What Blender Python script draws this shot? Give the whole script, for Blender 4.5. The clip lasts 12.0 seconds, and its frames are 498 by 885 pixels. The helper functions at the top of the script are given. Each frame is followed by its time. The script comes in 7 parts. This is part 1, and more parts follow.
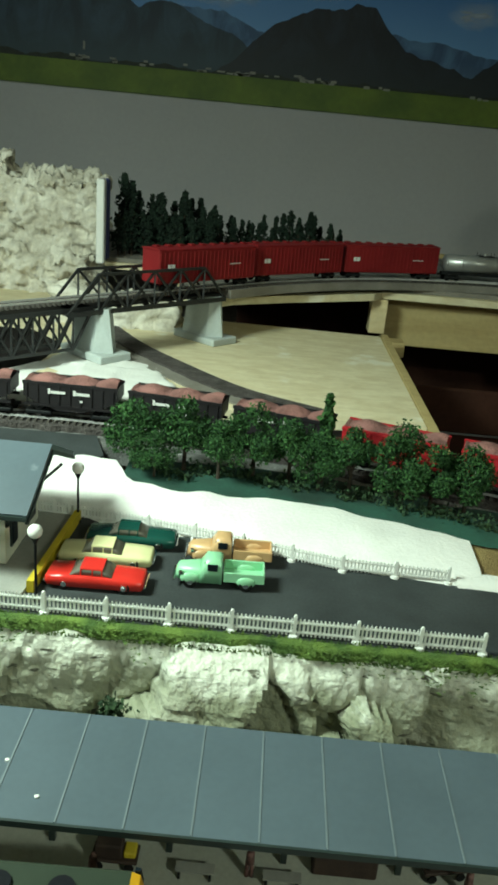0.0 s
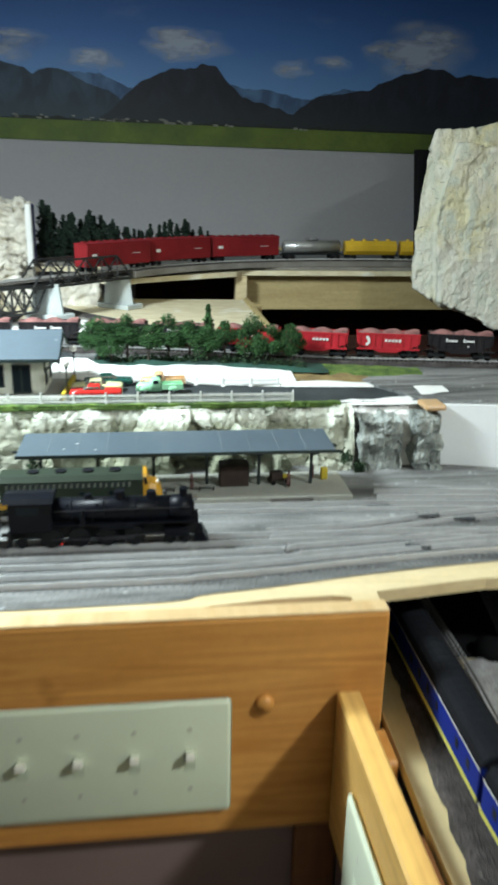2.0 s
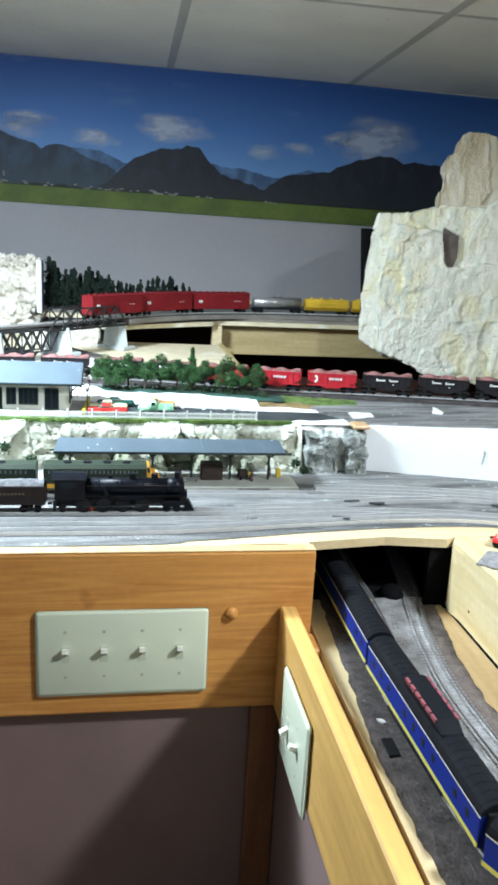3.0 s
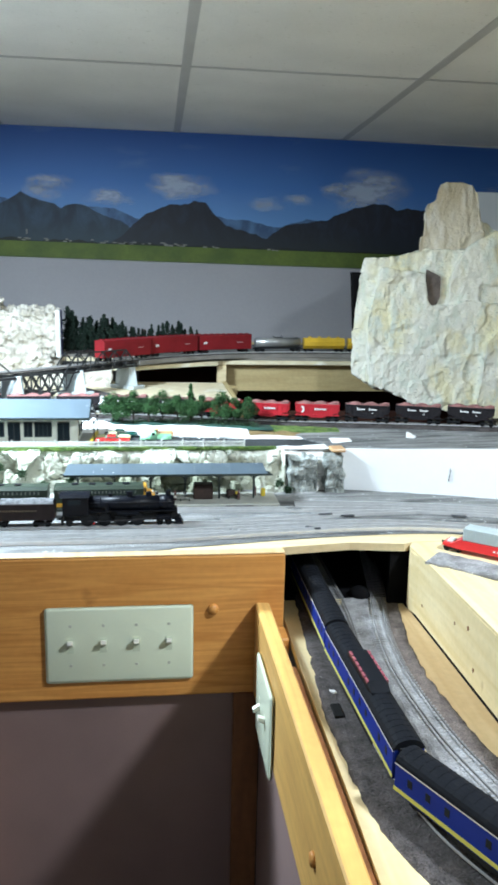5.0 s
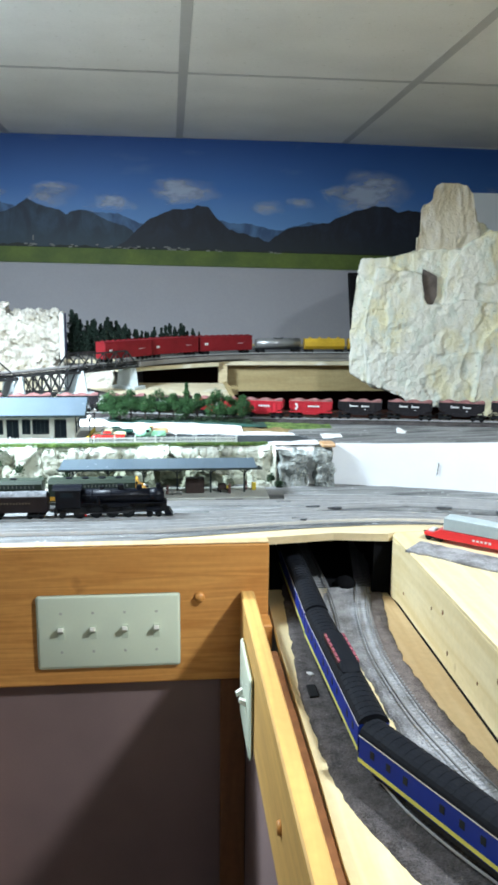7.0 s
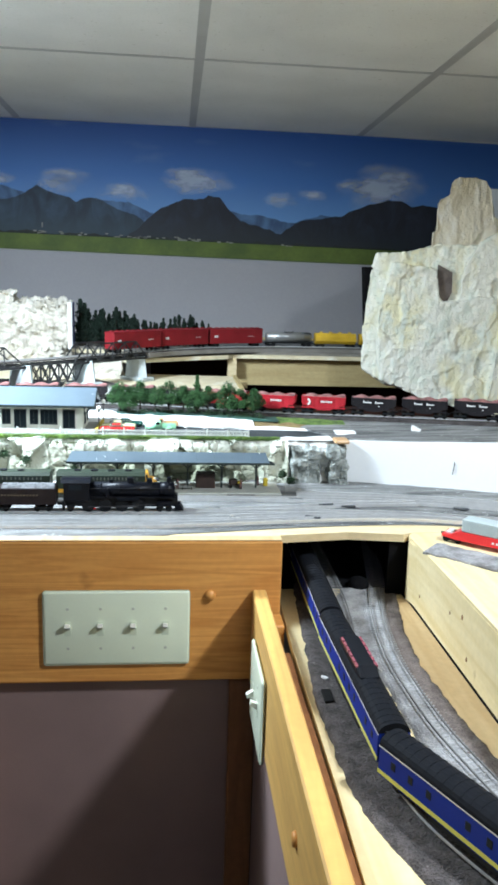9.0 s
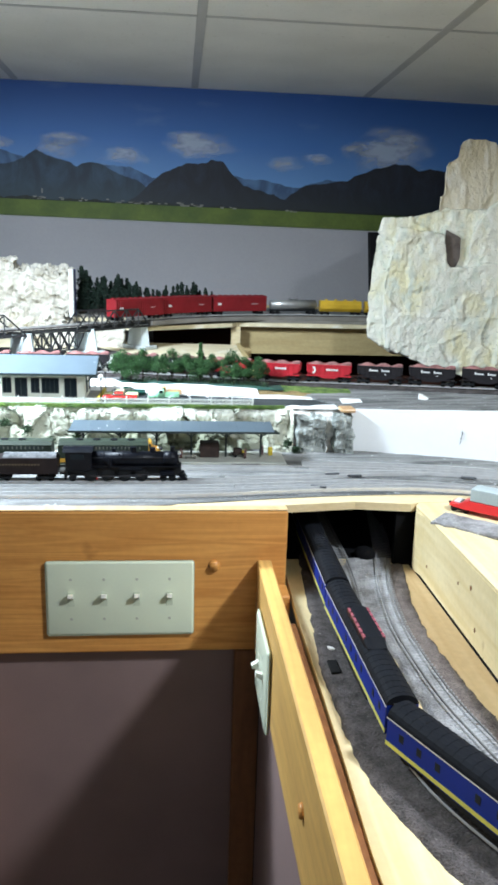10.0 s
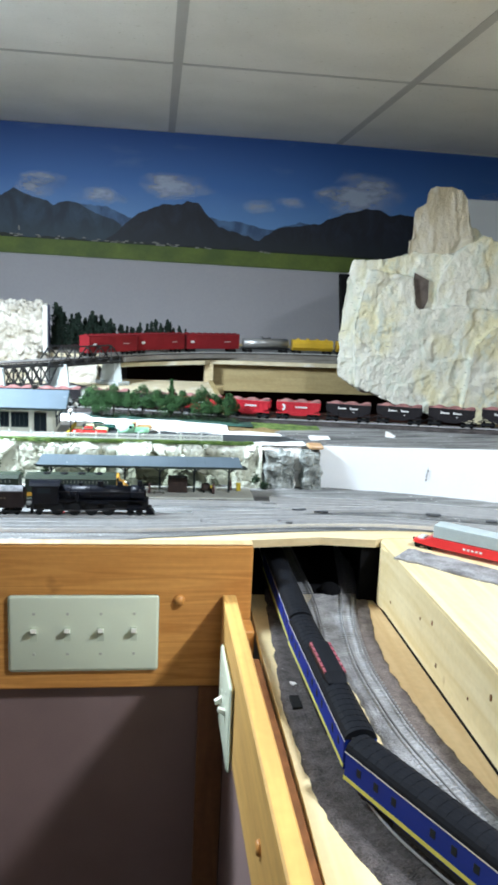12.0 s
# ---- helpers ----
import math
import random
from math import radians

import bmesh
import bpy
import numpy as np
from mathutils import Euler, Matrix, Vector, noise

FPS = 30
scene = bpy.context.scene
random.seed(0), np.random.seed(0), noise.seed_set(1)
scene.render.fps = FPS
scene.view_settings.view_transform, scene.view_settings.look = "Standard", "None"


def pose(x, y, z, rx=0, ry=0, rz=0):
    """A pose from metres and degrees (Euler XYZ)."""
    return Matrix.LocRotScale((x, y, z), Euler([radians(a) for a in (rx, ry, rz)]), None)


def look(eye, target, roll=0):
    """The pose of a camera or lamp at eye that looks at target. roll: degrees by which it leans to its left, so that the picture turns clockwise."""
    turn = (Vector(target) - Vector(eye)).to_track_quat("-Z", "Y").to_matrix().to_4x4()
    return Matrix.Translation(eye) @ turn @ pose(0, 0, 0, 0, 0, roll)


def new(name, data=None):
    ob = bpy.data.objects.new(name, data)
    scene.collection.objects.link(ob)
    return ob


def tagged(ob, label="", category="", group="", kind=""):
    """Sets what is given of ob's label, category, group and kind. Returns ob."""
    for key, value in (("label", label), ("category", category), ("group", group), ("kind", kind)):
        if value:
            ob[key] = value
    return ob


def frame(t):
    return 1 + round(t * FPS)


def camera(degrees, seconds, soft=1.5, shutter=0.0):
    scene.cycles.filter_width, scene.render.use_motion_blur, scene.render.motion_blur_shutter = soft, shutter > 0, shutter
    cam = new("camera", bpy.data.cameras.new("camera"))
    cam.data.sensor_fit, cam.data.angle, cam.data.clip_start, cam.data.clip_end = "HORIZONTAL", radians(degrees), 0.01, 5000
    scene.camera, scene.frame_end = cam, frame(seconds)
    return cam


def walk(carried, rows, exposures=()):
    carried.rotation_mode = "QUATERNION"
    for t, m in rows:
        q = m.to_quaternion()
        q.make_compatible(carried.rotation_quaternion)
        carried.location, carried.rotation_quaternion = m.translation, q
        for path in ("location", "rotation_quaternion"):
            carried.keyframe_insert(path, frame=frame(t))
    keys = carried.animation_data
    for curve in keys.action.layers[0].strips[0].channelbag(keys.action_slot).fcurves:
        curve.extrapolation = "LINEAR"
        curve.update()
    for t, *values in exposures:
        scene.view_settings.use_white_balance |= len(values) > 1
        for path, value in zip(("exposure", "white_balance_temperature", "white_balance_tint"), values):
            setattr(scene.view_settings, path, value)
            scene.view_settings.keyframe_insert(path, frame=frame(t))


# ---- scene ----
cam = camera(36.0, 12.0, soft=3.1, shutter=0.4)
PATH = [
    (0, (0.174, -0.01, 1.654), (0.146, 1.864, 0.955), 5.0),
    (0.5, (0.178, -0.014, 1.655), (0.155, 1.868, 0.978), 4.2),
    (1, (0.176, -0.039, 1.655), (0.23, 1.836, 0.96), 5.3),
    (1.2, (0.164, -0.109, 1.65), (0.288, 1.776, 0.993), 5.5),
    (1.3, (0.136, -0.168, 1.648), (0.337, 1.707, 0.982), 5.6),
    (1.4, (0.123, -0.225, 1.642), (0.391, 1.638, 0.965), 5.2),
    (1.5, (0.114, -0.283, 1.645), (0.41, 1.567, 0.948), 4.3),
    (1.6, (0.099, -0.363, 1.665), (0.394, 1.464, 0.908), 3.9),
    (1.7, (0.114, -0.4, 1.641), (0.386, 1.448, 0.927), 1.3),
    (1.8, (0.106, -0.438, 1.628), (0.425, 1.405, 0.919), 4.3),
    (2.0, (0.151, -0.539, 1.629), (0.388, 1.349, 1.011), 1.1),
    (2.2, (0.155, -0.617, 1.63), (0.298, 1.278, 1.004), 2.1),
    (2.5, (0.169, -0.721, 1.643), (0.344, 1.193, 1.089), 1.5),
    (2.8, (0.14, -0.796, 1.648), (0.44, 1.125, 1.177), 2.7),
    (3.0, (0.104, -0.86, 1.665), (0.422, 1.051, 1.168), 3.0),
    (3.2, (0.102, -0.896, 1.679), (0.419, 1.017, 1.187), 2.3),
    (4.8, (0.149, -1.004, 1.669), (0.426, 0.934, 1.258), 1.0),
    (5, (0.155, -1.029, 1.676), (0.397, 0.916, 1.279), 1.2),
    (5.5, (0.165, -1.075, 1.672), (0.348, 0.875, 1.269), 1.4),
    (6, (0.172, -1.086, 1.659), (0.258, 0.877, 1.286), -0.5),
    (6.5, (0.197, -1.071, 1.658), (0.417, 0.878, 1.268), -0.2),
    (7, (0.198, -1.07, 1.664), (0.398, 0.883, 1.281), 0.6),
    (7.2, (0.199, -1.069, 1.661), (0.388, 0.884, 1.273), 1.1),
    (8.8, (0.187, -1.041, 1.655), (0.366, 0.913, 1.265), 1.5),
    (9, (0.182, -1.038, 1.659), (0.377, 0.912, 1.261), 1.8),
    (9.5, (0.178, -1.03, 1.655), (0.362, 0.92, 1.249), 2.1),
    (10, (0.182, -1.018, 1.652), (0.369, 0.916, 1.178), 1.7),
    (10.5, (0.187, -1.018, 1.65), (0.357, 0.925, 1.208), 1.6),
    (11, (0.189, -1.027, 1.65), (0.356, 0.921, 1.232), 1.9),
    (11.5, (0.19, -1.031, 1.655), (0.379, 0.921, 1.267), 2.4),
    (12, (0.195, -1.031, 1.651), (0.442, 0.918, 1.276), 2.6),
]
EXPOSURES = [(0.0, -1.50, 6680, -20), (1.0, -1.54, 6780, -21), (1.5, -1.29, 7000, -22), (2.0, -0.78, 5950, 2), (2.5, -0.47, 5750, 6), (3.0, -0.18, 5560, 7), (5.0, -0.21, 5450, 6), (12.0, -0.23, 5580, 9)]
walk(cam, [(t, look(eye, target, roll)) for t, eye, target, roll in PATH], EXPOSURES)

# ---- world and lamps ----
world = bpy.data.worlds.new("room")
world.use_nodes = True
world.node_tree.nodes["Background"].inputs[0].default_value = (0.5, 0.5, 0.52, 1)
world.node_tree.nodes["Background"].inputs[1].default_value = 0.006
scene.world = world


def lamp(name, place, target, size, watts, colour):
    data = bpy.data.lights.new(name, "AREA")
    data.shape, data.size, data.size_y = "RECTANGLE", size[0], size[1]
    data.energy, data.color = watts, colour
    ob = new(name, data)
    ob.matrix_world = look(place, target)
    return ob


def point_lamp(name, place, radius, watts, colour):
    data = bpy.data.lights.new(name, "POINT")
    data.shadow_soft_size, data.energy, data.color = radius, watts, colour
    ob = new(name, data)
    ob.location = place
    return ob


lamp("ceiling_lamp_aisle", (0.98, -0.66, 2.195), (0.86, -0.58, 0), (0.12, 0.12), 28.5, (1.0, 0.985, 0.95))
# a point and a downward light together stand for one unseen layout lamp
point_lamp("point_light_layout", (-0.66, 0.20, 2.03), 0.06, 11.0, (0.95, 1.0, 1.0))
lamp("down_light_layout", (-0.36, 0.31, 1.95), (-0.26, 0.45, 1.38), (0.20, 0.20), 34.0, (0.95, 1.0, 1.0))
# weak fill added from behind the camera; no known lamp hangs there
lamp("fill_light_rear", (0.3, -1.9, 2.19), (0.3, -1.9, 0), (0.6, 0.6), 4.0, (0.98, 1.0, 1.0))


# ---- materials ----
def mat(name, base, rough=0.6, var=0.12, scale=60.0, fine=400.0, bump=0.15, metal=0.0, dark=None, wave=None, spots=None, random_hue=0.0, depth=0.0008):
    """A surface with variation at two scales; dark: a second tone, wave: grain along an axis, spots: (tone, scale, cut)."""
    m = bpy.data.materials.new(name)
    m.use_nodes = True
    t = m.node_tree
    n, l = t.nodes, t.links
    b = n["Principled BSDF"]
    b.inputs["Roughness"].default_value, b.inputs["Metallic"].default_value = rough, metal
    co = n.new("ShaderNodeTexCoord")
    big = n.new("ShaderNodeTexNoise")
    big.inputs["Scale"].default_value, big.inputs["Detail"].default_value = scale, 5
    small = n.new("ShaderNodeTexNoise")
    small.inputs["Scale"].default_value, small.inputs["Detail"].default_value = fine, 3
    for q in (big, small):
        l.new(co.outputs["Object"], q.inputs["Vector"])
    if wave:
        mp = n.new("ShaderNodeMapping")
        mp.inputs["Scale"].default_value = wave
        l.new(co.outputs["Object"], mp.inputs["Vector"])
        l.new(mp.outputs[0], big.inputs["Vector"])
        big.inputs["Distortion"].default_value = 0.6
    low = dark or tuple(c * (1 - 2.2 * var) for c in base)
    ramp = n.new("ShaderNodeValToRGB")
    ramp.color_ramp.elements[0].position, ramp.color_ramp.elements[1].position = 0.32, 0.66
    ramp.color_ramp.elements[0].color, ramp.color_ramp.elements[1].color = (*low, 1), (*base, 1)
    l.new(big.outputs["Fac"], ramp.inputs[0])
    mix = n.new("ShaderNodeMix")
    mix.data_type, mix.blend_type = "RGBA", "MULTIPLY"
    mix.inputs[0].default_value = 1.0
    grey = n.new("ShaderNodeMapRange")
    grey.inputs["To Min"].default_value, grey.inputs["To Max"].default_value = 1 - 1.6 * var, 1 + 1.2 * var
    l.new(small.outputs["Fac"], grey.inputs["Value"])
    l.new(ramp.outputs[0], mix.inputs[6])
    l.new(grey.outputs[0], mix.inputs[7])
    out = mix.outputs[2]
    if spots:
        tone, s, cut = spots
        sp = n.new("ShaderNodeTexNoise")
        sp.inputs["Scale"].default_value, sp.inputs["Detail"].default_value = s, 4
        l.new(co.outputs["Object"], sp.inputs["Vector"])
        st = n.new("ShaderNodeMapRange")
        st.inputs["From Min"].default_value, st.inputs["From Max"].default_value = cut, cut + 0.06
        l.new(sp.outputs["Fac"], st.inputs["Value"])
        mx = n.new("ShaderNodeMix")
        mx.data_type = "RGBA"
        l.new(st.outputs[0], mx.inputs[0])
        l.new(out, mx.inputs[6])
        mx.inputs[7].default_value = (*tone, 1)
        out = mx.outputs[2]
    if random_hue:
        info = n.new("ShaderNodeObjectInfo")
        hsv = n.new("ShaderNodeHueSaturation")
        rng = n.new("ShaderNodeMapRange")
        rng.inputs["To Min"].default_value, rng.inputs["To Max"].default_value = 1 - random_hue, 1 + random_hue
        l.new(info.outputs["Random"], rng.inputs["Value"])
        l.new(rng.outputs[0], hsv.inputs["Value"])
        l.new(out, hsv.inputs["Color"])
        out = hsv.outputs[0]
    l.new(out, b.inputs["Base Color"])
    if bump:
        bp = n.new("ShaderNodeBump")
        bp.inputs["Strength"].default_value, bp.inputs["Distance"].default_value = min(1.0, bump * 2), depth
        l.new(small.outputs["Fac"], bp.inputs["Height"])
        l.new(bp.outputs[0], b.inputs["Normal"])
    return m


def leafy(name, base, tip):
    """Foliage foam: tone varies from clump to clump."""
    m = bpy.data.materials.new(name)
    m.use_nodes = True
    n, l = m.node_tree.nodes, m.node_tree.links
    geo, ramp = n.new("ShaderNodeNewGeometry"), n.new("ShaderNodeValToRGB")
    ramp.color_ramp.elements[0].color, ramp.color_ramp.elements[1].color = (*base, 1), (*tip, 1)
    l.new(geo.outputs["Random Per Island"], ramp.inputs[0])
    l.new(ramp.outputs[0], n["Principled BSDF"].inputs["Base Color"])
    n["Principled BSDF"].inputs["Roughness"].default_value = 0.9
    return m


